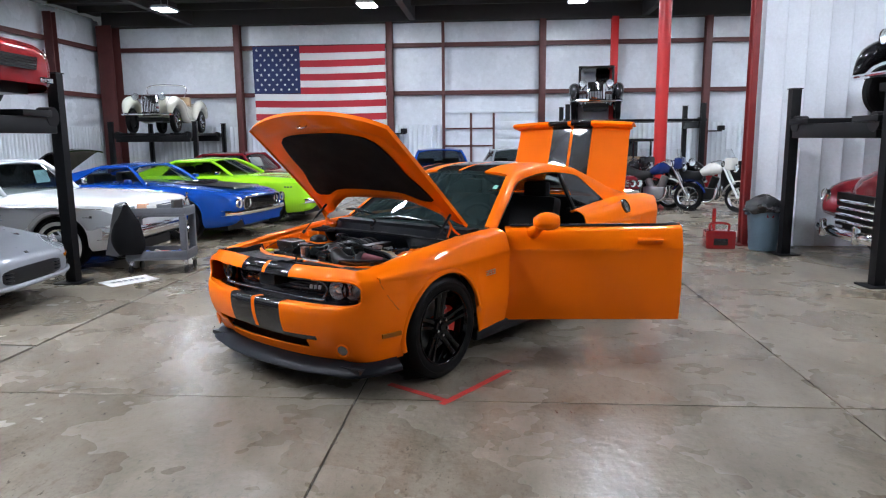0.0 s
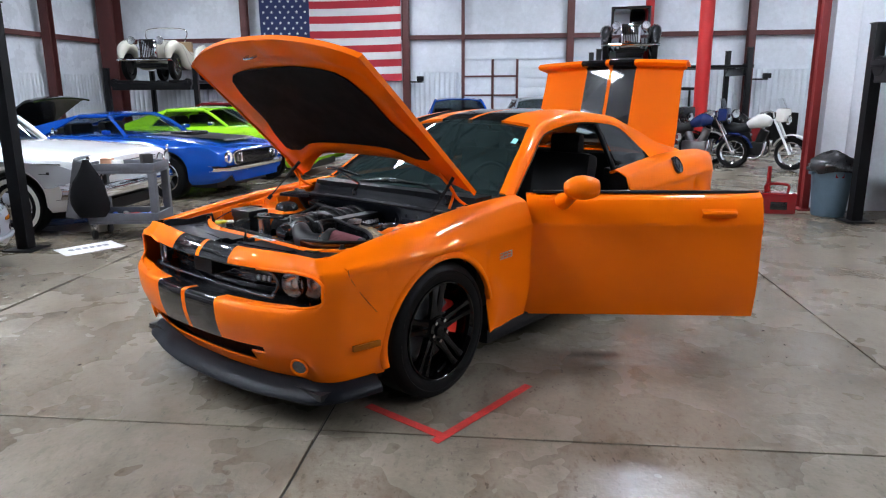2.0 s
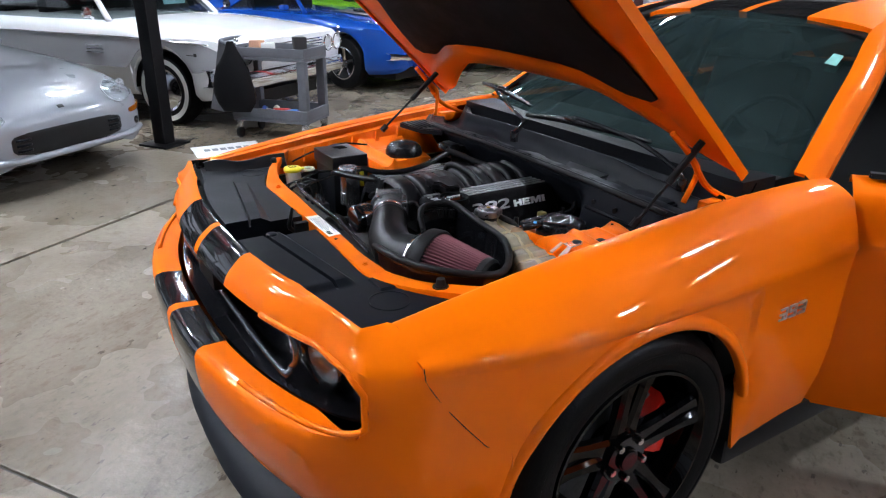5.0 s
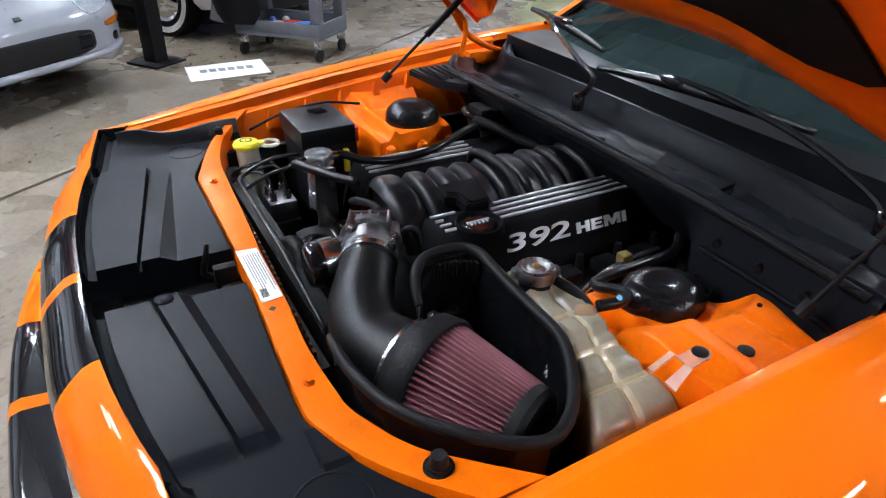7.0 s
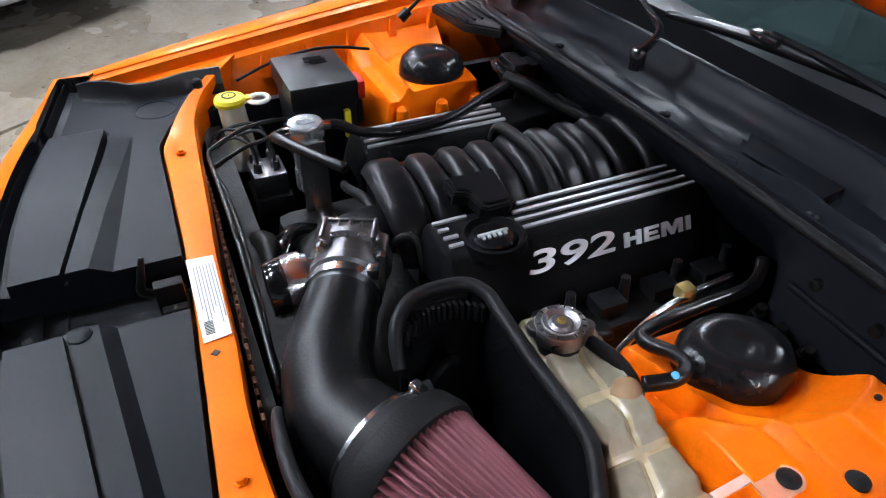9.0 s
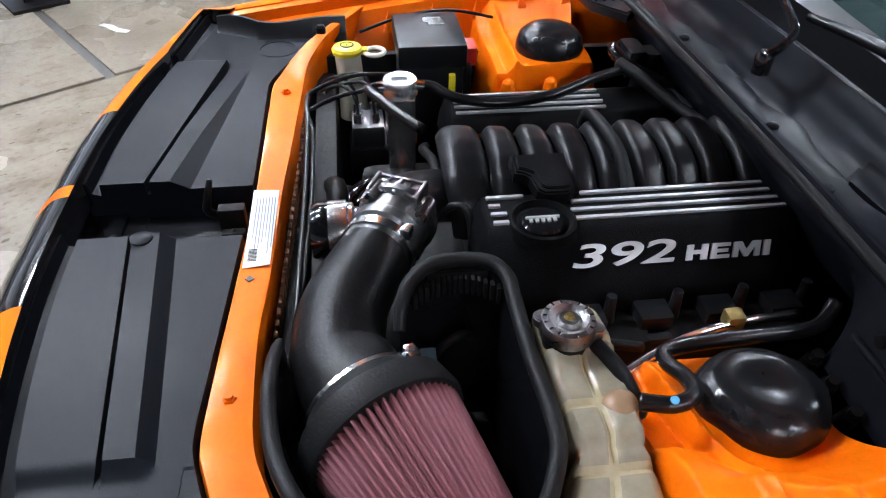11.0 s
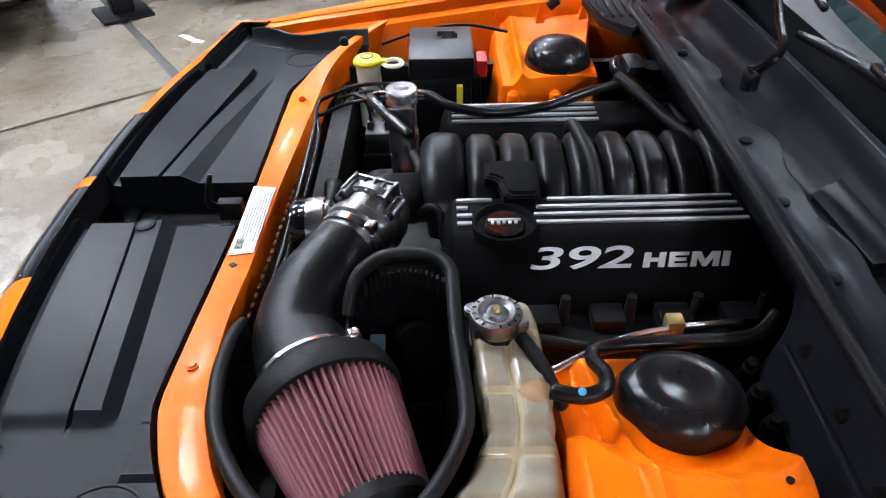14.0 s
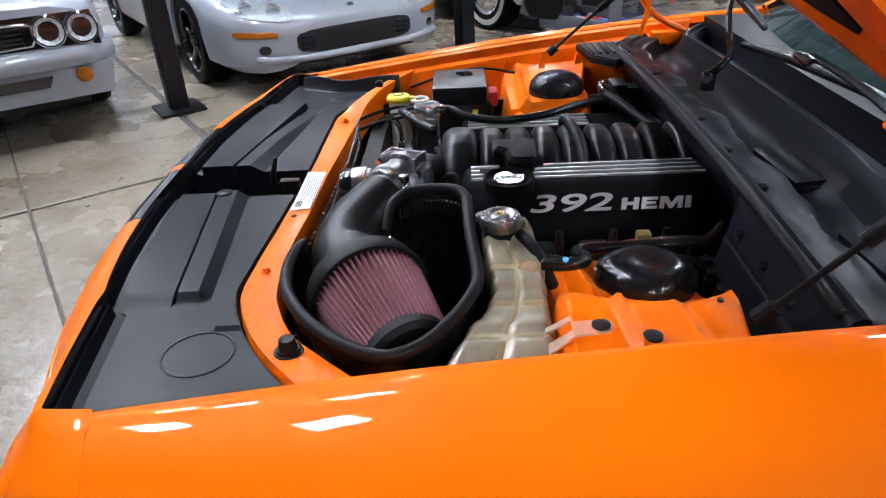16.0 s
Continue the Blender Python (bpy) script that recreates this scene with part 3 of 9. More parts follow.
W_T = [(-0.62, 0.858), (-0.585, 0.873), (-0.5, 0.897), (-0.385, 0.925), (-0.25, 0.948), (0.0, 0.962), (0.4, 0.958), (0.8, 0.945), (1.5, 0.940), (2.2, 0.945), (2.7, 0.968), (3.0, 0.972), (3.5, 0.945), (3.9, 0.89), (4.05, 0.80)]
ZT_T = [(-0.62, 0.842), (-0.4, 0.872), (0.0, 0.920), (0.4, 0.955), (0.8, 0.974), (2.0, 0.985), (2.6, 1.03), (3.0, 1.05), (3.6, 1.04), (4.05, 0.98)]
XI_T = [(-0.62, 0.735), (-0.3, 0.735), (0.0, 0.742), (0.45, 0.755), (0.8, 0.78)]
ZC_T = [(-0.62, 0.785), (0.0, 0.800), (0.8, 0.800), (2.0, 0.80), (2.8, 0.86), (3.5, 0.86), (4.05, 0.82)]
AR = 0.385     # wheel-arch radius
AXLES = ((0.0, 0.372), (2.946, 0.372))


def side_profile(y, s, zlow=0.235):
    W, zt, xi, zc = tab(y, W_T), tab(y, ZT_T), tab(y, XI_T), tab(y, ZC_T)
    zb = zlow if y > -0.382 else 0.552 + 0.225 * max(0.0, min(1.0, (-0.425 - y) / 0.160))
    fore = max(0.0, min(1.0, (-0.36 - y) / 0.20))
    lip = 0.0
    for yc, zz in AXLES:
        if abs(y - yc) < AR + 0.05:
            k = abs(y - yc) / AR
            if k < 1:
                zb = max(zb, zz + math.sqrt(AR ** 2 - (y - yc) ** 2))
            lip = 0.012 * max(0.0, 1 - abs(k - 0.5) * 0.6) * (1 - min(1.0, fore * 5))
    p = [(xi, zt - 0.022), (xi + 0.006, zt - 0.004), (xi + 0.02, zt), (xi + (W - xi) * 0.24, zt - 0.0035), (xi + (W - xi) * 0.38, zt - 0.0095), (xi + (W - xi) * 0.50, zt - 0.0175), (xi + (W - xi) * 0.61, zt - 0.0275), (xi + (W - xi) * 0.72, zt - 0.040),
         (xi + (W - xi) * 0.88, zc + (zt - zc) * 0.36), (W - 0.005, zc + 0.016), (W, zc), (W - 0.005, zc - 0.014)]
    top = zc - 0.022
    for k, x in ((0.88, W - 0.010), (0.66, W - 0.011), (0.45, W - 0.012 + lip * 0.3), (0.25, W - 0.024 + lip * 0.6), (0.08, W - 0.045 + lip * 1.5), (0.0, W - 0.055 + lip * 2)):
        z2 = zb + (top - zb) * k
        if zb > 0.5 or -0.5 < y < -0.30:
            x = W - 0.020 + 0.015 * fore + lip * (1 - k)
        p.append((x, z2))
    return [(s * x, y, z) for x, z in p]


def stations(a, b):
    ys = set(spread(a, b, max(3, int((b - a) / 0.06))))
    for yc, _ in AXLES:
        for k in range(33):
            y = yc + AR * math.sin(radians(-90 + 5.625 * k))
            if a < y < b:
                ys.add(y)
    out = []
    for y in sorted(ys):
        if not out or y - out[-1] > 0.004:
            out.append(y)
    out[-1] = b
    return out


def side_panel(name, y0, y1, s, parent=coupe, label="", m=None, mat=ORANGE):
    bm = bmesh.new()
    sheet(bm, [side_profile(y, s) for y in stations(y0, y1)], flip=s > 0)
    solid(bm, 0.010)
    return part(name, bm, mat, parent, label, angle=55, m=m)


def arch_lip(y, s):
    """Rolled flare round a wheel arch, standing a little proud of the panel."""
    yc, zc = y
    rows = []
    for a in spread(-14, 168, 61):
        c, h = math.cos(radians(180 - a)), math.sin(radians(a))
        row = []
        for r, o in ((AR - 0.006, -0.022), (AR - 0.006, -0.004), (AR - 0.002, 0.0005), (AR + 0.006, 0.0015), (AR + 0.016, -0.001), (AR + 0.026, -0.008), (AR + 0.030, -0.016)):
            yy = yc + r * c
            tuck = 0.021 * max(0.0, min(1.0, (30 - a) / 30))
            row.append((s * (tab(yy, W_T) - 0.004 + o - tuck), yy, zc + r * h))
        rows.append(row)
    bm = bmesh.new()
    sheet(bm, rows, flip=s > 0)
    bmesh.ops.recalc_face_normals(bm, faces=bm.faces[:])
    part("arch_lip", bm, ORANGE, coupe, angle=60)


arch_lip(AXLES[0], 1)
fender_left = side_panel("front_fender", -0.585, 0.800, 1, label="glossy orange front fender")
side_panel("front_fender", -0.585, 0.800, -1)
# dark gap between fascia and fender, running back and down below the crease
gap = [(x + 0.001, y, z + 0.001) for x, y, z in side_profile(-0.584, 1)[9:11]]
for f in spread(0.06, 1.0, 12):
    y = -0.584 + 0.140 * f ** 1.25
    gap.append((tab(y, W_T) - 0.020 + 0.015 * max(0.0, min(1.0, (-0.36 - y) / 0.20)) + 0.0006, y, 0.785 - 0.205 * f))
gap.append((gap[-1][0], -0.425, 0.574))
bm = bmesh.new()
tube(bm, gap, 0.0012, seg=6, smooth_n=2)
part("panel_gap", bm, RUBBER, fender_left)
side_panel("quarter_panel", 2.10, 4.04, 1)
side_panel("quarter_panel", 2.182, 4.04, -1)
side_panel("door", 0.808, 2.174, -1)
# left door, swung open about its front edge
HINGE = Vector((0.905, 0.83, 0))
DOOR_M = Matrix.Translation(HINGE) @ pose(0, 0, 0, 0, 0, -53) @ Matrix.Translation(-HINGE)
door = side_panel("door", 0.808, 2.174, 1, label="orange door standing wide open", m=DOOR_M)
bm = bmesh.new()
rows = []
for y in spread(0.83, 2.15, 12):
    rows.append([(0.80, y, 0.965), (0.79, y, 0.90), (0.775, y, 0.75), (0.775, y, 0.55), (0.79, y, 0.40), (0.82, y, 0.27)])
sheet(bm, rows)
solid(bm, 0.02)
box(bm, 0.70, 0.78, 1.0, 1.9, 0.62, 0.68, bev=0.02)
part("door_trim", bm, INTERIOR, door)
bm = bmesh.new()
rows = [[(0.845, y, 0.978), (0.84, y, 0.992), (0.815, y, 0.992), (0.81, y, 0.97)] for y in spread(0.85, 2.167, 10)]
sheet(bm, rows)
solid(bm, 0.004)
part("belt_seal", bm, RUBBER, door, "black rubber belt seal")
bm = bmesh.new()
sheet(bm, [[(0.946 - 0.018 * abs(v) ** 2 + 0.004, 1.92 + 0.098 * u, 0.872 + 0.026 * v) for v in spread(-1, 1, 7)] for u in spread(-1, 1, 9)])
solid(bm, 0.006)
part("handle_recess", bm, ORANGE, door)
bm = bmesh.new()
tube(bm, [(0.950, 1.83, 0.878), (0.972, 1.85, 0.880), (0.976, 1.92, 0.881), (0.972, 1.99, 0.880), (0.950, 2.01, 0.878)], [0.010, 0.013, 0.014, 0.013, 0.010], seg=10)
part("door_handle", bm, ORANGE, door)

# front fascia: one plan curve from the centre round to the wheel arch
CURVE = [(0.0, -0.905), (0.16, -0.902), (0.30, -0.890), (0.45, -0.866), (0.58, -0.832), (0.68, -0.795), (0.75, -0.755), (0.80, -0.71), (0.84, -0.655), (0.870, -0.59), (0.892, -0.51), (0.908, -0.44), (0.918, -0.385)]


def nose_y(x):
    return tab(abs(x), CURVE)


us = [0.0, 0.018, 0.06, 0.11, 0.16, 0.21, 0.262, 0.31, 0.36, 0.41, 0.46, 0.51, 0.56, 0.605, 0.645, 0.68, 0.71, 0.735, 0.757, 0.777, 0.795, 0.812, 0.828, 0.843, 0.857, 0.870, 0.882, 0.893, 0.902, 0.910, 0.918]
us = [-u for u in us[:0:-1]] + us


def curve_point(u, d):
    e = 0.004
    t = Vector((2 * e, nose_y(u + e) - nose_y(u - e))).normalized()
    n = Vector((-t.y, t.x))
    return u + n.x * d, nose_y(u) + n.y * d


def ease(v, a, b):
    v = max(0.0, min(1.0, (v - a) / (b - a)))
    return v * v * (3 - 2 * v)


# profiles as (inset, height): upper lip down to the grille mouth, then bumper from the mouth to the chin; in front and at the fender
LIP_F = [(0.168, 0.800), (0.163, 0.853), (0.152, 0.852), (0.138, 0.847), (0.120, 0.832), (0.104, 0.816), (0.093, 0.800), (0.087, 0.782)]
LIP_S = [(0.141, 0.800), (0.138, 0.846), (0.112, 0.843), (0.083, 0.835), (0.046, 0.816), (0.018, 0.798), (0.002, 0.780), (0.002, 0.700)]
BUM_F = [(0.075, 0.628), (0.018, 0.632), (0.0, 0.626), (-0.008, 0.610), (-0.009, 0.575), (-0.005, 0.525), (0.006, 0.475), (0.024, 0.425), (0.045, 0.385), (0.085, 0.320), (0.120, 0.280), (0.150, 0.238)]
BUM_S = [(0.002, 0.700), (0.004, 0.688), (0.006, 0.665), (0.007, 0.630), (0.008, 0.590), (0.009, 0.552), (0.011, 0.500), (0.016, 0.440), (0.024, 0.385), (0.038, 0.320), (0.052, 0.280), (0.070, 0.238)]
MOUTH = 0.822
us = [0.0, 0.018] + [0.04 + 0.0246 * k for k in range(9)] + [0.262] + [0.29 + 0.03 * k for k in range(12)] + [0.63 + 0.0125 * k for k in range(10)] + [0.7525 + 0.0058 * k for k in range(12)] + [MOUTH + 0.0095 * k for k in range(6)] + [0.8725, 0.882, 0.893, 0.902, 0.910, 0.918]
us = sorted({round(u, 5) for u in us})
us = [-u for u in us[:0:-1]] + us


def fascia_row(mouth, front, side, narrow=0.0):
    """One row round the nose; rows beside the mouth close round its outer end."""
    out = []
    for u in us:
        a = abs(u)
        k = ease(a, 0.66, 0.872)
        kd, kz = k, k
        if mouth:
            t = min(1.0, max(0.0, (a - 0.752) / (MOUTH - 0.752)))
            kz = mouth * (1 - (1 - t ** 2.6) ** (1 / 2.6)) + (1 - mouth) * k
            kd = max(k, mouth * ease(a, 0.735, MOUTH) + (1 - mouth) * k)
        d = front[0] + (side[0] - front[0]) * kd
        x, y = curve_point(u, d)
        if narrow and a > 0.55:
            # the hood opening runs straight to a square corner by the fender
            ix, iy = curve_point(a, 0.163 - 0.025 * k)
            hx_ = min(0.735, 0.51 + (a - 0.55) * 0.9375)
            hy_ = -0.689 + (hx_ - 0.51) * 0.155 if a < 0.79 else -0.654 + (a - 0.79) / 0.082 * 0.069
            x, y = x + math.copysign(hx_ - ix, u) * narrow, y + (hy_ - iy) * narrow
        out.append((x, y, front[1] + (side[1] - front[1]) * kz))
    return out


bm = bmesh.new()
upper = [fascia_row((0, 0, 0, 0, 0, 0.25, 0.7, 1)[i], f, g, (1, 1, 0.85, 0.5, 0.15, 0, 0, 0)[i]) for i, (f, g) in enumerate(zip(LIP_F, LIP_S))]
lower = [fascia_row((1, 0.8, 0.55, 0.25)[i] if i < 4 else 0, f, g) for i, (f, g) in enumerate(zip(BUM_F, BUM_S))]
for rows_, top in ((upper, True), (lower, False)):
    g = [[bm.verts.new(p) for p in r] for r in rows_]
    for i in range(len(g) - 1):
        for j in range(len(us) - 1):
            c = abs(us[j] + us[j + 1]) / 2
            if c > 0.8725 and top and i < 6:
                continue
            if not top and i in (7, 8) and c < (0.52 if i == 7 else 0.44):
                continue
            f = bm.faces.new((g[i][j], g[i][j + 1], g[i + 1][j + 1], g[i + 1][j]))
            f.material_index = 1 if (top and i == 0) or (0.018 < c < 0.262 and (top or i < 8)) else 0
bmesh.ops.remove_doubles(bm, verts=bm.verts[:], dist=0.0004)
solid(bm, 0.010)
fascia = part("front_fascia", bm, [ORANGE, STRIPE], coupe, "orange front bumper fascia with twin black stripes", angle=50)
for s in (1, -1):
    # rolled rim round the outer end of the grille mouth
    low_ = sorted((s * u, p) for u, p in zip(us, lower[1]) if 0.45 < s * u < MOUTH - 0.002)
    high_ = sorted((s * u, p) for u, p in zip(us, upper[-1]) if 0.45 < s * u < MOUTH - 0.002)
    bm = bmesh.new()
    tube(bm, [p for _, p in low_] + [p for _, p in reversed(high_)], 0.0075, seg=10, smooth_n=1)
    part("mouth_rim", bm, ORANGE, fascia)
    # fog lamp sunk in the lower corner
    x, y = curve_point(s * 0.70, 0.052)
    m = Matrix.Translation((x, y, 0.335)) @ Vector((s * 0.45, -1, -0.25)).to_track_quat("-Y", "Z").to_matrix().to_4x4()
    bm = bmesh.new()
    lathe(bm, [(0.046, 0.004), (0.043, -0.004), (0.036, -0.002), (0.033, 0.012), (0.046, 0.014)], seg=28, axis="y")
    fog = part("fog_lamp_bezel", bm, ORANGE, fascia, m=m)
    bm = bmesh.new()
    lathe(bm, [(0.034, 0.004), (0.024, -0.001), (0.0, -0.003)], seg=24, axis="y")
    part("fog_lamp_lens", bm, DISC, fog)
# grille opening: recessed black panel, mesh and bezel
bm = bmesh.new()
gx = spread(-0.82, 0.82, 41)
sheet(bm, [[(*curve_point(x, 0.215), z) for x in gx] for z in (0.776, 0.72, 0.61)])
sheet(bm, [[(*curve_point(x, d), 0.776) for x in gx] for d in (0.215, 0.10)])
sheet(bm, [[(*curve_point(x, d), 0.618) for x in gx] for d in (0.215, 0.09)])
sheet(bm, [[(*curve_point(x, 0.15), z) for x in gx if abs(x) < 0.62] for z in (0.46, 0.30)])
solid(bm, 0.006)
part("grille_backing", bm, GLOSS_BLACK, coupe)
for z in spread(0.665, 0.765, 6):
    bm = bmesh.new()
    tube(bm, [(*curve_point(x, 0.185), z) for x in spread(-0.52, 0.52, 9)], 0.0035, seg=6, smooth_n=2)
    part("grille_bar", bm, GLOSS_BLACK, coupe)
bm = bmesh.new()
bz = [(-0.55, 0.765), (-0.57, 0.72), (-0.545, 0.672), (-0.45, 0.652), (0.45, 0.652), (0.545, 0.672), (0.57, 0.72), (0.55, 0.765)]
tube(bm, [(*curve_point(x, 0.115), z - 0.008) for x, z in [(-0.50, 0.775), *bz, (0.50, 0.775)]], 0.010, seg=8, smooth_n=5)
part("grille_bezel", bm, material("smoked_chrome", (0.12, 0.125, 0.135), rough=0.25, metal=0.9, var=0.05), coupe, "smoked chrome grille surround")
# badge letters stand-in: a plain slanted bar group beside the bezel
bm = bmesh.new()
for k, w in enumerate((0.030, 0.026, 0.026)):
    x, y = curve_point(0.40 + k * 0.037, 0.165)
    prism(bm, [(x - w / 2, 0.70), (x + w / 2 - 0.006, 0.70), (x + w / 2, 0.725), (x - w / 2 + 0.006, 0.725)], y - 0.004, y + 0.004, axis="y")
part("grille_badge", bm, SILVER_TRIM, coupe)


def headlight(x, s):
    px, py = curve_point(s * x, 0.150)
    ax = Vector((s * 0.25, -1, 0)).normalized()
    t = new("headlight")
    t.parent = coupe
    t.matrix_basis = Matrix.Translation((px, py, 0.708)) @ ax.to_track_quat("-Y", "Z").to_matrix().to_4x4()
    bm = bmesh.new()
    lathe(bm, [(0.074, -0.016), (0.070, -0.020), (0.064, -0.010), (0.060, 0.01), (0.076, 0.01), (0.074, -0.016)], seg=32, axis="y")
    part("bezel", bm, GLOSS_BLACK, t)
    bm = bmesh.new()
    lathe(bm, [(0.062, -0.008), (0.055, 0.012), (0.04, 0.028), (0.022, 0.034), (0.0, 0.036)], seg=32, axis="y")
    cyl(bm, (0, 0.03, 0), (0, 0.006, 0), 0.02, 0.022, seg=20)
    part("reflector", bm, POLISHED, t)
    bm = bmesh.new()
    lathe(bm, [(0.066, -0.010), (0.05, -0.020), (0.025, -0.026), (0.0, -0.027)], seg=32, axis="y")
    part("lens", bm, CLEAR, t).visible_shadow = False


for s in (1, -1):
    headlight(0.635, s)
    headlight(0.765, s)
    bm = bmesh.new()
    p0, p1 = curve_point(s * 0.868, -0.010), curve_point(s * 0.9135, -0.010)
    sheet(bm, [[(*curve_point(s * u, -0.007), z) for z in (0.413, 0.418, 0.436, 0.441)] for u in spread(0.874, 0.9085, 6)])
    solid(bm, 0.01)
    part("side_marker", bm, AMBER, coupe, "amber side marker lens")
# splitter
bm = bmesh.new()
sx = [u for u in us if abs(u) <= 0.914]
SPL_F = [(0.150, 0.246), (0.118, 0.232), (0.082, 0.206), (0.052, 0.186), (0.046, 0.172), (0.054, 0.160), (0.12, 0.156), (0.26, 0.156)]
SPL_S = [(0.070, 0.252), (0.050, 0.240), (0.022, 0.222), (0.002, 0.204), (-0.002, 0.188), (0.004, 0.172), (0.05, 0.160), (0.12, 0.156)]
sheet(bm, [[(*curve_point(u, f[0] + (g[0] - f[0]) * ease(abs(u), 0.60, 0.87)), f[1] + (g[1] - f[1]) * ease(abs(u), 0.70, 0.914)) for u in sx] for f, g in zip(SPL_F, SPL_S)])
solid(bm, 0.008)
part("splitter", bm, material("matt_splitter_plastic", (0.006, 0.007, 0.010), rough=0.40, spec=0.18, var=0.2, scale=8, bump=0.12, bump_scale=300), coupe, "matt dark grey chin splitter")
bm = bmesh.new()
box(bm, -0.8, 0.8, -0.72, 3.7, 0.19, 0.22)
box(bm, 0.80, 0.90, 0.42, 2.55, 0.155, 0.25, bev=0.02)
box(bm, -0.90, -0.80, 0.42, 2.55, 0.155, 0.25, bev=0.02)
part("underbody", bm, PLASTIC, coupe)


# wheels
def wheel(y, s):
    t = new("wheel")
    t.parent = coupe
    t.matrix_basis = pose(s * 0.925, y, 0.364, 0, 0, 0 if s > 0 else 180)
    bm = bmesh.new()
    lathe(bm, [(0.265, -0.235), (0.30, -0.245), (0.345, -0.238), (0.357, -0.215), (0.364, -0.19)] +
          [(r, -0.19 + 0.15 * k / 12) for k in range(1, 13) for r in ((0.364,) if k % 3 else (0.364, 0.357, 0.364))] +
          [(0.357, -0.018), (0.345, -0.002), (0.325, 0.008), (0.318, 0.0085), (0.315, 0.006), (0.30, 0.007), (0.275, 0.002), (0.258, -0.01)], seg=64, axis="x")
    part("tyre", bm, TYRE, t)
    bm = bmesh.new()
    lathe(bm, [(0.264, -0.006), (0.262, 0.002), (0.254, 0.003), (0.245, -0.012), (0.235, -0.06), (0.228, -0.22), (0.262, -0.235)], seg=56, axis="x")
    for k in range(5):
        a = radians(90 + 72 * k)
        c, s2 = math.cos(a), math.sin(a)
        for w in (-0.026, 0.026):
            rows = []
            for r, hw, dep, th in ((0.04, 0.026, -0.040, 0.03), (0.09, 0.019, -0.034, 0.03), (0.15, 0.014, -0.026, 0.03), (0.20, 0.014, -0.018, 0.035), (0.246, 0.021, -0.008, 0.05)):
                hw *= 1.3
                o = w * (0.55 + 2.6 * r)
                q = []
                for du, dx in ((-hw, dep - 0.010), (-hw * 0.55, dep), (hw * 0.55, dep), (hw, dep - 0.010), (hw, dep - th), (-hw, dep - th)):
                    u = o + du
                    q.append((dx, r * c - u * s2, r * s2 + u * c))
                rows.append(q)
            sheet(bm, rows, closed=True)
    cyl(bm, (-0.06, 0, 0), (-0.026, 0, 0), 0.082, 0.07, seg=32, bev=0.006)
    cyl(bm, (-0.026, 0, 0), (-0.014, 0, 0), 0.034, 0.031, seg=28, bev=0.004)
    bmesh.ops.recalc_face_normals(bm, faces=bm.faces[:])
    part("rim", bm, RIM_BLACK, t)
    for k in range(5):
        bm = bmesh.new()
        a = radians(54 + 72 * k)
        p = (0.057 * math.cos(a), 0.057 * math.sin(a))
        cyl(bm, (-0.035, *p), (-0.012, *p), 0.0115, 0.010, seg=6, bev=0.002)
        part("lug_nut", bm, CHROME, t)
    bm = bmesh.new()
    lathe(bm, [(0.07, -0.10), (0.178, -0.10), (0.178, -0.132), (0.07, -0.132)], seg=44, axis="x")
    part("brake_disc", bm, DISC, t)
    bm = bmesh.new()
    lathe(bm, [(0.115, -0.062), (0.15, -0.055), (0.19, -0.062), (0.20, -0.08), (0.20, -0.17), (0.115, -0.17), (0.115, -0.062)], seg=18, axis="x", a0=-22, a1=34)
    for aa in (-22, 34):
        c, s2 = math.cos(radians(aa)), math.sin(radians(aa))
        bm.faces.new([bm.verts.new((h, r * c, r * s2)) for r, h in ((0.115, -0.062), (0.15, -0.055), (0.19, -0.062), (0.20, -0.08), (0.20, -0.17), (0.115, -0.17))])
    part("brake_caliper", bm, CALIPER, t, "bright red brake caliper")
    return t


for y in (0.0, 2.946):
    for s in (1, -1):
        wheel(y, s)
        # black arch liner above the tyre
        bm = bmesh.new()
        lathe(bm, [(0.40, s * 0.60), (0.402, s * 0.855)], seg=28, axis="x", center=(0, y, 0.372), a0=0, a1=180)
        solid(bm, 0.006)
        part("arch_liner", bm, PLASTIC, coupe)
        bm = bmesh.new()
        box(bm, min(s * 0.58, s * 0.6), max(s * 0.58, s * 0.6), y - 0.45, y + 0.45, 0.2, 0.79)
        part("arch_wall", bm, PLASTIC, coupe)

# fender badge and its neighbours
bm = bmesh.new()
for k in range(3):
    y = 0.470 + k * 0.042
    for (a, b) in (((0, 0), (0.034, 0.006)), ((0, 0.016), (0.034, 0.022)), ((0, 0.032), (0.034, 0.038)), ((0.028, 0), (0.034, 0.038)), ((0.0, 0.016) if k else (0.014, 0), (0.006, 0.038) if k == 1 else (0.020, 0.022))):
        box(bm, 0.938, 0.949, y + a[0], y + b[0], 0.655 + a[1], 0.655 + b[1], bev=0.0015)
part("fender_badge", bm, SILVER_TRIM, coupe, "small chrome and red fender badge")

# hood, raised about its rear edge
HOOD_M = Matrix.Translation((0, 0.45 + 0.045, 1.0 + 0.040)) @ pose(0, 0, 0, -48.5) @ Matrix.Translation((0, -0.45, -1.0))


def hood_edge(x):
    return nose_y(x) + 0.14 + 0.01 * (abs(x) / 0.7) ** 2


def hood_z(x, y):
    u = max(0.0, (y + 0.77) / 1.22)
    return 0.848 + 0.150 * u ** 0.85 + 0.028 * (1 - (x / 0.74) ** 2) - 0.014


def hood_rear(x):
    return 0.455 - tab(abs(x), [(0.0, 0.245), (0.25, 0.24), (0.36, 0.225), (0.46, 0.175), (0.55, 0.12), (0.64, 0.055), (0.71, 0.01), (0.78, -0.01)])


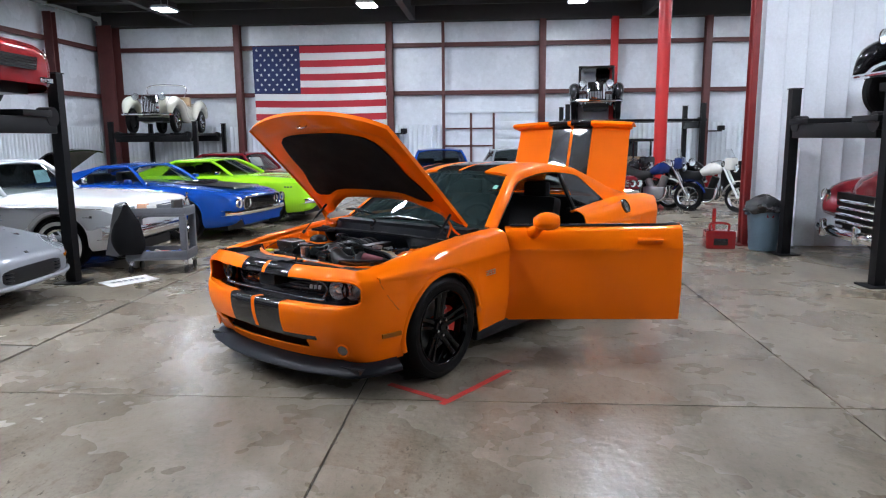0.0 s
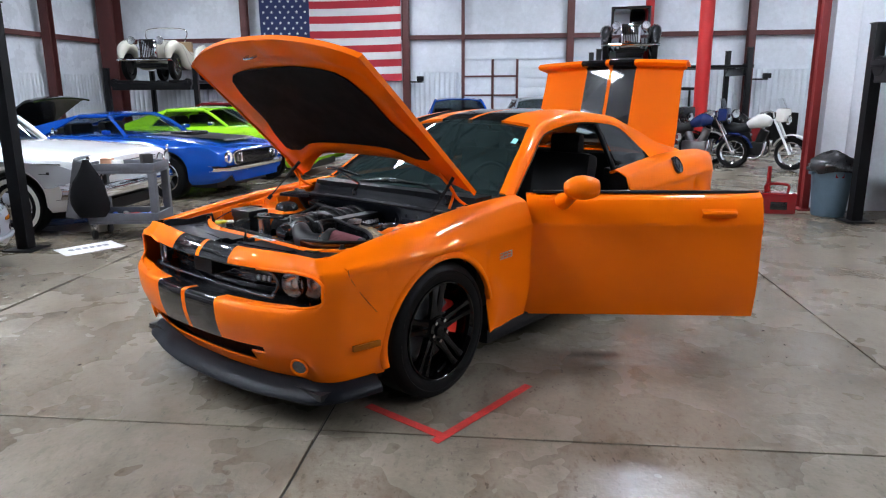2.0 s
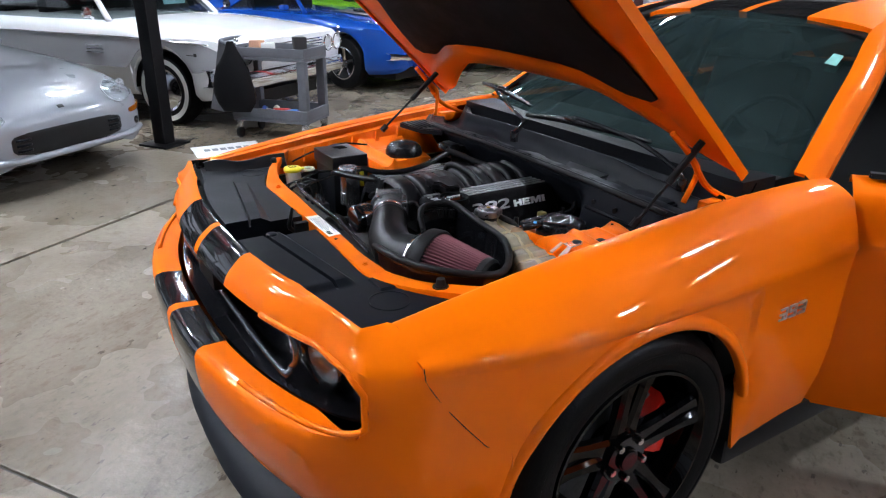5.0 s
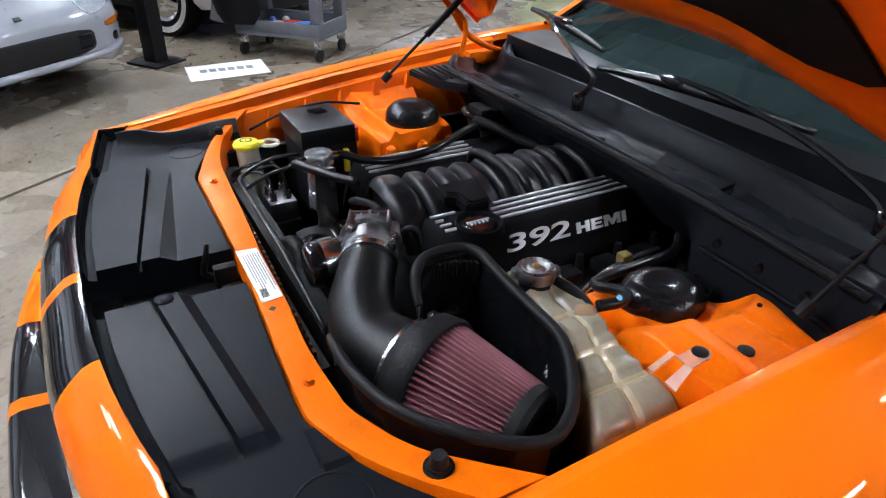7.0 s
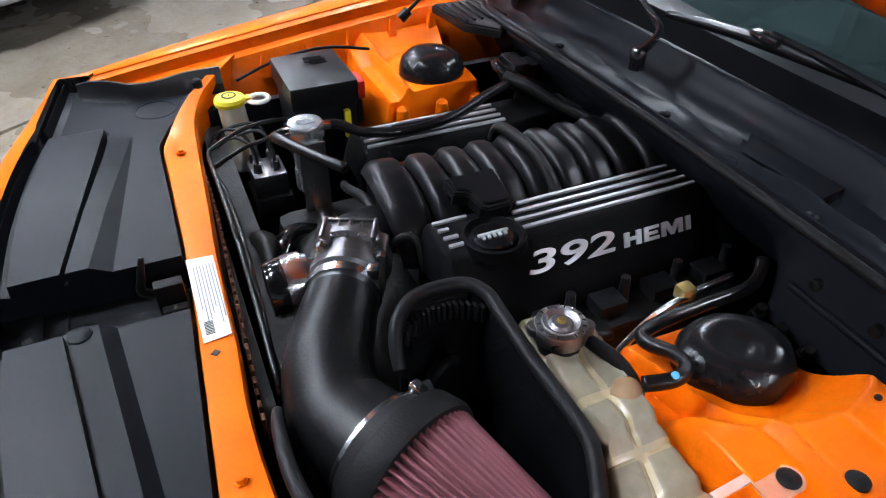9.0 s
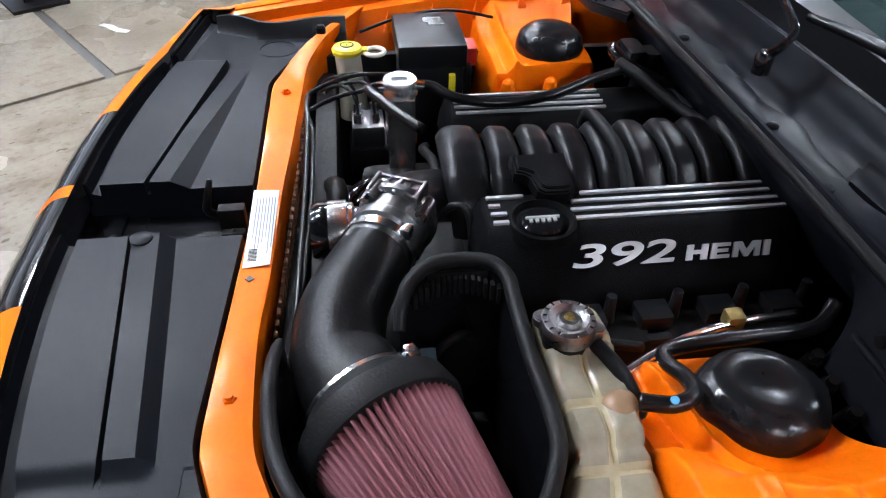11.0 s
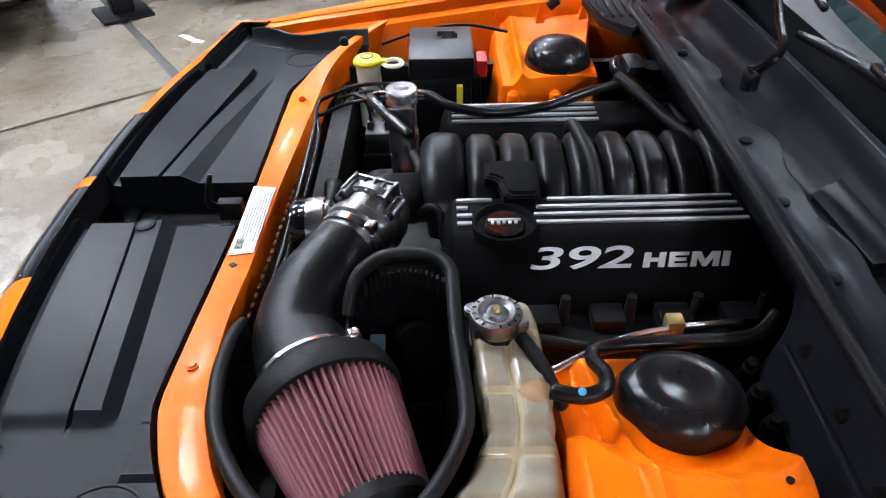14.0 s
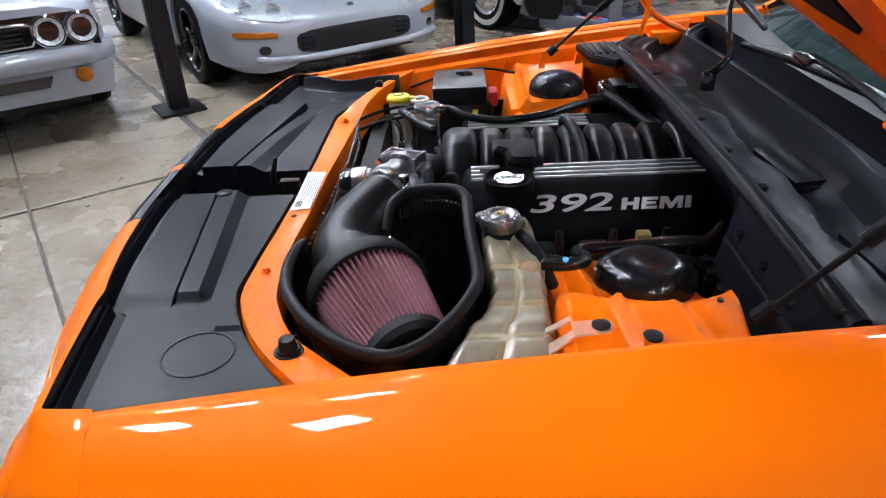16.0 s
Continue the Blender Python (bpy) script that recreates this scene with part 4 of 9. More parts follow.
hx = sorted(spread(-0.725, 0.725, 35) + [-0.262, -0.018, 0.018, 0.262])


def hood_row(f, dz=0.0, sc=1.0):
    out = []
    for x in hx:
        xx = x * sc * (1 + 0.055 * f)
        y = hood_edge(xx) + (hood_rear(xx) - hood_edge(xx)) * f
        out.append((xx, y, hood_z(xx, y) + dz))
    return out


def scoop(x, y):
    a = abs(abs(x) - 0.33)
    return 0.022 * max(0.0, 1 - (a / 0.17) ** 4) * max(0.0, min(1.0, (0.25 - y) / 0.5)) * max(0.0, min(1.0, (y + 0.55) / 0.08))


bm = bmesh.new()
rows = [[(x, y, z + scoop(x, y)) for x, y, z in hood_row(f)] for f in spread(0, 1, 30)]
rows.insert(0, [(x, y + 0.004, z - 0.03) for x, y, z in rows[0]])
sheet(bm, rows, mi=lambda i, j: 1 if i > 1 and 0.018 < abs((hx[j] + hx[j + 1]) / 2) < 0.262 else 0)
for s in (0, -1):
    e = [r[s] for r in rows[1:]]
    sheet(bm, [e, [(x, y, z - 0.03) for x, y, z in e]])
solid(bm, 0.004)
hood = part("hood", bm, [ORANGE, STRIPE], coupe, "raised orange hood with a black insulation pad", m=HOOD_M)
# inner frame: stamped orange panel, deep rim and raised centre
bm = bmesh.new()
rows = []
for f in spread(0.012, 0.985, 36):
    row = []
    for x, y, z in hood_row(f, -0.018, 0.985):
        ex = min(1.0, max(0.0, (0.715 - abs(x)) / 0.03)) * min(1.0, f / 0.03) * min(1.0, (0.985 - f) / 0.03)
        dip = 0.012 * ex
        if abs(x) < 0.64 and 0.15 < f < 0.9:
            dip -= 0.012
        h = 0.010 * math.sin(abs(x) * 16) * ex if f < 0.14 else 0
        row.append((x, y, z - dip - h))
    rows.append(row)
sheet(bm, rows, flip=True)
solid(bm, 0.004)
part("inner_frame", bm, ORANGE, hood)


def pad_outline(f):
    return tab(f, [(0.22, 0.44), (0.25, 0.50), (0.40, 0.54), (0.58, 0.555), (0.75, 0.61), (0.88, 0.635), (0.905, 0.60)])


bm = bmesh.new()
rows = []
for f in spread(0.22, 0.905, 28):
    row = []
    for u in spread(-1, 1, 27):
        x = u * pad_outline(f)
        y = hood_edge(x) + (min(hood_rear(x), 0.30) - 0.04 - hood_edge(x)) * f
        puff = 0.012 * (1 - abs(u) ** 8) * (1 - abs((f - 0.5625) / 0.3425) ** 10) + 0.004 * math.sin(x * 11) * math.sin(f * 17)
        row.append((x, y, hood_z(x, y) - 0.026 - puff))
    rows.append(row)
sheet(bm, rows, flip=True)
solid(bm, 0.006)
part("insulation_pad", bm, PAD, hood, "sagging black felt insulation pad")
bm = bmesh.new()
tube(bm, [(-0.035, -0.69, 0.80), (-0.03, -0.70, 0.765), (0.03, -0.70, 0.765), (0.035, -0.69, 0.80)], 0.006, seg=8)
part("latch_striker", bm, STEEL, hood)
for s in (1, -1):
    # hinge and gas strut
    bm = bmesh.new()
    tube(bm, [(s * 0.69, 0.50, 0.93), (s * 0.70, 0.40, 0.985), (s * 0.69, 0.33, 1.075), (s * 0.675, 0.27, 1.135)], 0.009, seg=8)
    box(bm, min(s * 0.685, s * 0.72), max(s * 0.685, s * 0.72), 0.40, 0.52, 0.90, 0.935, bev=0.006)
    tube(bm, [(s * 0.67, 0.36, 0.93), (s * 0.685, 0.38, 1.02), (s * 0.68, 0.34, 1.07)], 0.008, seg=8)
    part("hood_hinge", bm, BAY, coupe)
    bm = bmesh.new()
    a, b = Vector((0.65, 0.20, 0.89)), Vector((0.705, 0.355, 1.11))
    if s < 0:
        a, b = Vector((-0.668, 0.112, 0.90)), Vector((-0.645, 0.36, 1.12))
    mid = a.lerp(b, 0.5)
    cyl(bm, a, mid, 0.0045, seg=10)
    cyl(bm, mid, b, 0.010, seg=12)
    cyl(bm, a - (b - a).normalized() * 0.012, a + (b - a).normalized() * 0.016, 0.012, seg=10)
    part("gas_strut", bm, RUBBER, coupe)

# ---- cabin, glass and roof ----
ROOF = [(1.40, 1.372), (1.5, 1.395), (1.65, 1.417), (1.9, 1.432), (2.2, 1.428), (2.45, 1.405), (2.62, 1.375)]
rw = 0.575
rxs = sorted(spread(-1, 1, 31) + [-0.262 / rw, -0.018 / rw, 0.018 / rw, 0.262 / rw])
bm = bmesh.new()
sheet(bm, [[(u * (rw + 0.02), y + 0.05 * u * u * (1 if y < 1.8 else -0.5), z - 0.012 * u * u - 0.062 * abs(u) ** 6) for u in rxs] for y, z in ROOF],
      mi=lambda i, j: 1 if 0.018 < abs((rxs[j] + rxs[j + 1]) / 2) * rw < 0.262 else 0)
solid(bm, 0.025)
part("roof", bm, [ORANGE, STRIPE], coupe, "orange roof with twin black stripes")


def screen(f, x):
    """Windscreen: f from base to top, x from -1 to 1."""
    half = 0.735 - 0.17 * f
    return (x * half, 0.575 + 0.825 * f + (0.15 - 0.10 * f) * x * x, 0.985 + 0.387 * f ** 0.95 - 0.045 * f * x * x - 0.02 * x * x)


bm = bmesh.new()
sheet(bm, [[screen(f, x) for x in spread(-1, 1, 19)] for f in spread(0, 1, 9)])
ws = part("windscreen", bm, WINDSCREEN, coupe, "green-tinted windscreen")
ws.visible_shadow = False
bm = bmesh.new()
p = [Vector(screen(f, x)) for f, x in ((0.70, 0.80), (0.70, 0.86), (0.78, 0.855), (0.78, 0.80))]
for q in p:
    q += Vector((0.006, -0.008, 0.010))
bm.faces.new([bm.verts.new(q) for q in p])
solid(bm, 0.001)
part("screen_sticker", bm, material("mint_sticker", (0.26, 0.62, 0.55), rough=0.5), coupe, "small mint-green sticker")
bm = bmesh.new()
sheet(bm, [[(x * (0.56 + 0.11 * f), 2.60 + 0.56 * f - 0.05 * x * x, 1.375 - 0.30 * f - 0.045 * x * x) for x in spread(-1, 1, 11)] for f in spread(0, 1, 6)])
part("rear_window", bm, PANE, coupe)
# rear deck round the boot opening
bm = bmesh.new()
sheet(bm, [[(x * w, y + 0.02 * x * x, z - 0.02 * x * x) for x in spread(-1, 1, 13)] for y, w, z in ((3.14, 0.78, 1.075), (3.24, 0.80, 1.07), (3.32, 0.82, 1.06))])
solid(bm, 0.02)
part("rear_deck", bm, ORANGE, coupe)


def rail(f, s):
    """Side rail of the greenhouse: a pillar, roof edge, sail panel."""
    y = tab(f, [(0, 0.74), (1, 1.10), (2, 1.45), (3, 1.9), (4, 2.4), (5, 2.72), (6, 3.02), (7, 3.30)])
    z = tab(f, [(0, 0.962), (1, 1.19), (2, 1.350), (3, 1.392), (4, 1.355), (5, 1.25), (6, 1.125), (7, 1.05)])
    x = tab(f, [(0, 0.80), (1, 0.70), (2, 0.602), (3, 0.590), (4, 0.61), (5, 0.665), (6, 0.74), (7, 0.80)])
    return x, y, z


for s in (1, -1):
    bm = bmesh.new()
    rows = []
    for f in spread(0, 7, 43):
        x, y, z = rail(f, s)
        drop = tab(f, [(0, 0.05), (3, 0.045), (4, 0.055), (4.7, 0.13), (5.3, 0.19), (6, 0.12), (7, 0.03)])
        inn = tab(f, [(0, 0.055), (2, 0.07), (3, 0.05), (4, 0.06), (5, 0.13), (6, 0.10), (7, 0.05)])
        rows.append([(s * (x - inn), y - 0.005, z + 0.022), (s * (x - inn * 0.4), y, z + 0.020), (s * x, y, z + 0.004), (s * (x + 0.012 + drop * 0.2), y, z - drop * 0.45), (s * (x + 0.004 + drop * 0.45), y, z - drop), (s * (x - 0.03 + drop * 0.4), y, z - drop)])
    sheet(bm, rows, flip=s > 0)
    solid(bm, 0.012)
    bm.normal_update()
    for f in bm.faces:
        if (f.normal.x * s < -0.05 and f.normal.z < 0.5) or f.normal.z < -0.6:
            f.material_index = 1
    part("roof_pillar", bm, [ORANGE, INTERIOR], coupe)
    bm = bmesh.new()
    tube(bm, [tuple(Vector((s * rail(f, s)[0], *rail(f, s)[1:])) + Vector((s * 0.010, 0.02, -0.045))) for f in spread(0.1, 4.4, 14)], 0.012, seg=8, smooth_n=2)
    part("window_seal", bm, RUBBER, coupe)
    # fixed quarter window, and a dark door glass on the closed side
    bm = bmesh.new()
    sheet(bm, [[(s * a[0], a[1], a[2]), (s * b[0], b[1], b[2])] for a, b in (((0.635, 2.13, 1.335), (0.80, 2.19, 0.985)), ((0.635, 2.40, 1.305), (0.79, 2.45, 1.0)), ((0.685, 2.60, 1.20), (0.775, 2.66, 1.04)), ((0.735, 2.72, 1.10), (0.755, 2.74, 1.07)))], flip=s > 0)
    part("quarter_window", bm, PANE, coupe).visible_shadow = False
    bm = bmesh.new()
    tube(bm, [(s * 0.635, 2.10, 1.325), (s * 0.79, 2.13, 0.98)], 0.020, seg=8)
    part("pillar_trim", bm, INTERIOR, coupe)
bm = bmesh.new()
sheet(bm, [[(-a[0], a[1], a[2]) for a in r] for r in (((0.78, 0.85, 0.98), (0.83, 0.9, 0.96)), ((0.615, 1.45, 1.345), (0.83, 1.5, 0.97)), ((0.63, 2.12, 1.335), (0.82, 2.14, 0.98)))])
part("side_window", bm, PANE, coupe)


# quarter shoulder: the broad top of the rear haunch, joining the sail panel
for s in (1, -1):
    bm = bmesh.new()
    rows = []
    for y in spread(2.10 if s > 0 else 2.182, 4.04, 24):
        W, zt = tab(y, W_T), tab(y, ZT_T)
        xi = tab(y, XI_T)
        inner = tab(y, [(2.14, 0.76), (2.7, 0.74), (3.3, 0.70), (4.04, 0.66)])
        rows.append([(s * inner, y, zt - 0.012), (s * (xi - 0.02), y, zt - 0.004), (s * (xi + 0.02), y, zt)])
    sheet(bm, rows, flip=s > 0)
    solid(bm, 0.012)
    part("quarter_top", bm, ORANGE, coupe)
bm = bmesh.new()
lathe(bm, [(0.075, -0.02), (0.074, 0.006), (0.070, 0.010), (0.06, 0.008), (0.02, 0.010), (0.0, 0.010)], seg=28, axis="x")
part("fuel_door", bm, GLOSS_BLACK, coupe, "round black fuel filler door", m=pose(0.948, 2.92, 0.975, 0, -28, 0))
bm = bmesh.new()
rows = [[(x, 4.04 + 0.06 * (1 - (x / 0.8) ** 2), z) for x in spread(-0.80, 0.80, 15)] for z in (0.97, 0.8, 0.6, 0.35, 0.25)]
sheet(bm, rows)
solid(bm, 0.02)
part("rear_bumper", bm, ORANGE, coupe)
# boot lid, raised
bm = bmesh.new()
txs = sorted(spread(-0.73, 0.73, 23) + [-0.262, -0.018, 0.018, 0.262])
BL = [(0.0, 1.03, 0.99), (0.05, 1.15, 0.985), (0.11, 1.36, 0.965), (0.16, 1.56, 0.95), (0.185, 1.655, 0.95), (0.175, 1.672, 1.0), (0.11, 1.690, 1.02), (0.095, 1.715, 1.03), (0.12, 1.74, 1.02), (0.20, 1.745, 1.0), (0.30, 1.70, 0.98)]
sheet(bm, [[(x * w, 3.36 + dy, z + 0.10 * (z > 1.04) - 0.025 * (x / 0.7) ** 2) for x in txs] for dy, z, w in BL],
      mi=lambda i, j: 1 if 0.018 < abs((txs[j] + txs[j + 1]) / 2) < 0.262 else 0)
solid(bm, 0.012)
part("boot_lid", bm, [ORANGE, STRIPE], coupe, "raised orange boot lid with a spoiler lip")

# door mirror on the open door
bm = bmesh.new()
for s, mm in ((1, None),):
    rows = []
    for k in range(11):
        a = k / 10
        r = math.sin(math.pi * (0.06 + 0.80 * a)) ** 0.55
        cx, cy, cz = 1.085, 1.10 + 0.19 * (a - 0.5), 1.045
        rows.append([(cx + 0.100 * r * math.cos(t), cy, cz + 0.068 * r * math.sin(t)) for t in spread(0, 2 * math.pi * 23 / 24, 24)])
    g = sheet(bm, rows, closed=True)
    bm.faces.new(g[0][::-1])
    bm.faces.new(g[-1])
    tube(bm, [(0.91, 1.02, 0.940), (0.955, 1.035, 0.958), (1.0, 1.05, 0.985), (1.04, 1.06, 1.01)], [0.052, 0.042, 0.040, 0.045], seg=14)
part("mirror", bm, ORANGE, door, "rounded orange door mirror")

# cabin: floor, dashboard, seats, steering wheel
bm = bmesh.new()
box(bm, -0.72, 0.72, 0.75, 3.1, 0.24, 0.32)
box(bm, -0.72, 0.72, 3.0, 3.15, 0.3, 1.0)
box(bm, -0.70, 0.70, 0.70, 1.02, 0.72, 0.955, bev=0.05)
box(bm, -0.16, 0.16, 0.95, 2.2, 0.32, 0.60, bev=0.04)
part("cabin_trim", bm, INTERIOR, coupe)
bm = bmesh.new()
box(bm, -0.84, -0.80, 0.83, 2.16, 0.28, 0.985, bev=0.01)
part("door_trim", bm, INTERIOR, coupe)
for s in (1, -1):
    bm = bmesh.new()
    tube(bm, [(s * (rail(f, s)[0] - 0.050), rail(f, s)[1] + 0.01, rail(f, s)[2] - 0.022) for f in spread(0.3, 5.2, 14)], 0.032, seg=8, smooth_n=2)
    part("rail_trim", bm, INTERIOR, coupe)
for s in (1, -1):
    bm = bmesh.new()
    box(bm, min(s * 0.66, s * 0.72), max(s * 0.66, s * 0.72), 2.19, 3.0, 0.30, 1.0, bev=0.02)
    part("quarter_trim", bm, INTERIOR, coupe)
bm = bmesh.new()
sheet(bm, [[(u * 0.575, y, z - 0.034 - 0.05 * abs(u) ** 6) for u in spread(-1, 1, 13)] for y, z in ROOF])
solid(bm, 0.004)
part("headliner", bm, INTERIOR, coupe)
bm = bmesh.new()
box(bm, -0.66, 0.66, 2.55, 2.72, 0.4, 1.08, bev=0.06)
box(bm, -0.68, 0.68, 2.70, 3.12, 0.98, 1.03)
part("rear_seat", bm, INTERIOR, coupe)
bm = bmesh.new()
box(bm, -0.715, 0.715, 0.55, 0.70, 0.3, 0.97)
part("bulkhead", bm, PLASTIC, coupe)
bm = bmesh.new()
rings = []
lathe(bm, [(0.185 + 0.014 * math.cos(a), 0.014 * math.sin(a)) for a in spread(0, 2 * math.pi, 9)], seg=32, axis="y", center=(0, 0, 0))
for a in (90, 210, 330):
    cyl(bm, (0, 0.01, 0), (0.18 * math.cos(radians(a)), 0.0, -0.18 * math.sin(radians(a))), 0.014, seg=8)
cyl(bm, (0, 0.03, 0), (0, -0.06, 0), 0.055, seg=20)
part("steering_wheel", bm, RUBBER, coupe, m=pose(0.37, 1.13, 0.93, -22))
for sx_ in (0.37, -0.37):
    bm = bmesh.new()
    box(bm, sx_ - 0.25, sx_ + 0.25, 1.45, 1.98, 0.38, 0.56, bev=0.06)
    box(bm, sx_ - 0.25, sx_ + 0.25, 1.92, 2.08, 0.5, 1.12, bev=0.06, m=Matrix.Translation((0, 2.0, 0.5)) @ pose(0, 0, 0, -14) @ Matrix.Translation((0, -2.0, -0.5)))
    box(bm, sx_ - 0.13, sx_ + 0.13, 2.10, 2.20, 1.08, 1.25, bev=0.04)
    part("seat", bm, INTERIOR, coupe)


# ---- engine bay (parts of the coupe, same local axes) ----
def eng(name, bm, mat, label="", parent=coupe, angle=35, m=None):
    return part(name, bm, mat, parent, label, angle, m)


# bay floor, walls and radiator
bm = bmesh.new()
box(bm, -0.60, 0.60, -0.42, 0.56, 0.30, 0.34)
box(bm, -0.56, 0.56, -0.40, -0.36, 0.34, 0.76)
eng("bay_floor", bm, DARK)
bm = bmesh.new()
box(bm, -0.60, 0.60, 0.50, 0.54, 0.34, 0.90)
eng("firewall", bm, PLASTIC)
for s in (1, -1):
    # inner fender flange with drain gutter and apron
    bm = bmesh.new()
    rows = []
    for y in spread(-0.60, 0.52, 30):
        zt = tab(y, ZT_T)
        xi = tab(y, XI_T)
        e = tab(y, [(-0.60, 0.05), (-0.45, 0.02), (-0.2, 0.0), (0.52, 0.0)])
        rows.append([(s * (xi + 0.008), y, zt - 0.006), (s * (xi - 0.010), y, zt - 0.012), (s * (xi - 0.014), y, zt - 0.034), (s * (xi - 0.034 - e * 0.4), y, zt - 0.040),
                     (s * (xi - 0.040 - e * 0.5), y, zt - 0.05), (s * (xi - 0.060 - e), y, zt - 0.10), (s * (xi - 0.072 - e), y, zt - 0.17), (s * (xi - 0.10 - e), y, 0.60), (s * (xi - 0.12), y, 0.34)])
    sheet(bm, rows, flip=s > 0)
    solid(bm, 0.004)
    eng("inner_fender", bm, BAY, "orange inner fender with small pointed tabs")
    for k in range(8 if s < 0 else 0):
        y = -0.44 + k * 0.105
        zt, xi = tab(y, ZT_T), tab(y, XI_T)
        bm = bmesh.new()
        q = [bm.verts.new(p) for p in ((s * (xi - 0.072), y - 0.013, zt - 0.088), (s * (xi - 0.072), y + 0.013, zt - 0.088), (s * (xi - 0.054), y, zt - 0.040), (s * (xi - 0.045), y - 0.015, zt - 0.09), (s * (xi - 0.045), y + 0.015, zt - 0.09), (s * (xi - 0.04), y, zt - 0.046))]
        for i in ((0, 1, 2), (0, 2, 5, 3), (1, 4, 5, 2), (0, 3, 4, 1)):
            bm.faces.new([q[k] for k in i])
        bmesh.ops.recalc_face_normals(bm, faces=bm.faces[:])
        eng("fender_tab", bm, BAY)

# radiator support: orange cross member
OUT = [(-0.70, -0.312), (-0.64, -0.360), (-0.55, -0.421), (-0.45, -0.466), (-0.385, -0.484), (-0.18, -0.484), (-0.02, -0.485), (0.18, -0.494), (0.345, -0.503), (0.437, -0.507), (0.490, -0.494), (0.555, -0.467), (0.615, -0.430), (0.69, -0.37)]
INN = [(-0.71, -0.285), (-0.65, -0.330), (-0.57, -0.382), (-0.455, -0.413), (-0.37, -0.418), (-0.16, -0.430), (-0.003, -0.440), (0.165, -0.444), (0.30, -0.452), (0.436, -0.446), (0.505, -0.426), (0.570, -0.395), (0.625, -0.345), (0.69, -0.28)]
bm = bmesh.new()
rows = []
N = 66
for k in range(N + 1):
    f = k / N * (len(OUT) - 1)
    o = Vector((tab(f, [(i, p[0]) for i, p in enumerate(OUT)]), tab(f, [(i, p[1]) for i, p in enumerate(OUT)])))
    n = Vector((tab(f, [(i, p[0]) for i, p in enumerate(INN)]), tab(f, [(i, p[1]) for i, p in enumerate(INN)])))
    d = (n - o)
    step = 0.003 if -0.33 < o.x < 0.437 else 0.0
    lift = max(0.0, (abs(o.x) - 0.42) / 0.28)
    z = 0.814 + step + (0.040 if o.x < 0 else 0.020) * lift
    pts = []
    for u, h in ((0.02, -0.045), (0.0, -0.012), (0.06, 0.0), (0.30, 0.001), (0.70, 0.001), (0.94, 0.0), (1.0, -0.008), (1.01, -0.03), (1.0, -0.055 - 0.05 * (lift if o.x < 0 else 0))):
        q = o + d * u
        pts.append((q.x, q.y, z + h))
    rows.append(pts)
sheet(bm, rows)
solid(bm, 0.003)
support = eng("radiator_support", bm, BAY, "orange radiator support cross member")
for x, y in ((0.386, -0.479), (-0.36, -0.452)):
    bm = bmesh.new()
    cyl(bm, (x, y, 0.814), (x, y, 0.8205), 0.009, 0.008, seg=6)
    cyl(bm, (x, y, 0.8205), (x, y, 0.825), 0.005, seg=10)
    part("bolt", bm, BAY, support)
for x, y, r in ((0.186, -0.474, 0.006), (0.556, -0.437, 0.011), (-0.60, -0.41, 0.007)):
    bm = bmesh.new()
    cyl(bm, (x, y, 0.815), (x, y, 0.8195), r, seg=4 if r < 0.0065 else 14)
    part("hole", bm, INK, support)
# printed label
bm = bmesh.new()
prism(bm, [(-0.022, -0.485), (0.165, -0.4855), (0.160, -0.449), (-0.018, -0.446)], 0.8195, 0.8207)
lab = part("paper_label", bm, LABEL_WHITE, support, "white printed label on the support")
for k in range(7):
    bm = bmesh.new()
    y = -0.478 + k * 0.0045
    box(bm, 0.0, 0.100 + 0.012 * ((k * 7) % 4), y, y + 0.0016, 0.8208, 0.8212)
    part("print_line", bm, GREY_INK, lab)
bm = bmesh.new()
for k in range(9):
    box(bm, 0.126 + k * 0.003, 0.1275 + k * 0.003, -0.480, -0.468, 0.8208, 0.8212)
part("barcode", bm, INK, lab)
bm = bmesh.new()
cyl(bm, (0.615, -0.392, 0.815), (0.615, -0.392, 0.835), 0.022, 0.019, seg=18, bev=0.004)
cyl(bm, (0.615, -0.392, 0.835), (0.615, -0.392, 0.85), 0.013, 0.010, seg=14)
part("hood_bumper", bm, RUBBER, support)


# black upper covers between nose and support
def out_y(x):
    return tab(x, [(p[0], p[1]) for p in OUT])


def cover(name, x0, x1, lines, height, label):
    """A moulded cover: rows across it break at the given crease lines."""
    bm = bmesh.new()
    rows = []
    n = int(abs(x1 - x0) / 0.008)
    for x in spread(x0, x1, n):
        ya = nose_y(x) + 0.160 if abs(x) < 0.50 else -0.685 + (abs(x) - 0.51) * 0.155
        yb = out_y(x) - 0.004
        row = [(x, ya, 0.79), (x, ya + 0.002, 0.835), (x, ya + 0.007, 0.838), (x, ya + 0.011, 0.818), (x, ya + 0.024, 0.814)]
        ys = [ya + 0.026] + [max(ya + 0.028, min(yb - 0.002, v)) for v in lines(x)] + [yb]
        for i in range(len(ys) - 1):
            for k in range(4):
                y = ys[i] + (ys[i + 1] - ys[i]) * k / 4
                row.append((x, y, 0.818 + height(x, y)))
        row.append((x, yb, 0.818 + height(x, yb)))
        row.append((x, yb + 0.002, 0.79))
        rows.append(row)
    rows.insert(0, [(x, y, 0.755) for x, y, z in rows[0]])
    rows.append([(x, y, 0.755) for x, y, z in rows[-1]])
    sheet(bm, rows)
    bmesh.ops.recalc_face_normals(bm, faces=bm.faces[:])
    return eng(name, bm, SHROUD, label, angle=18)


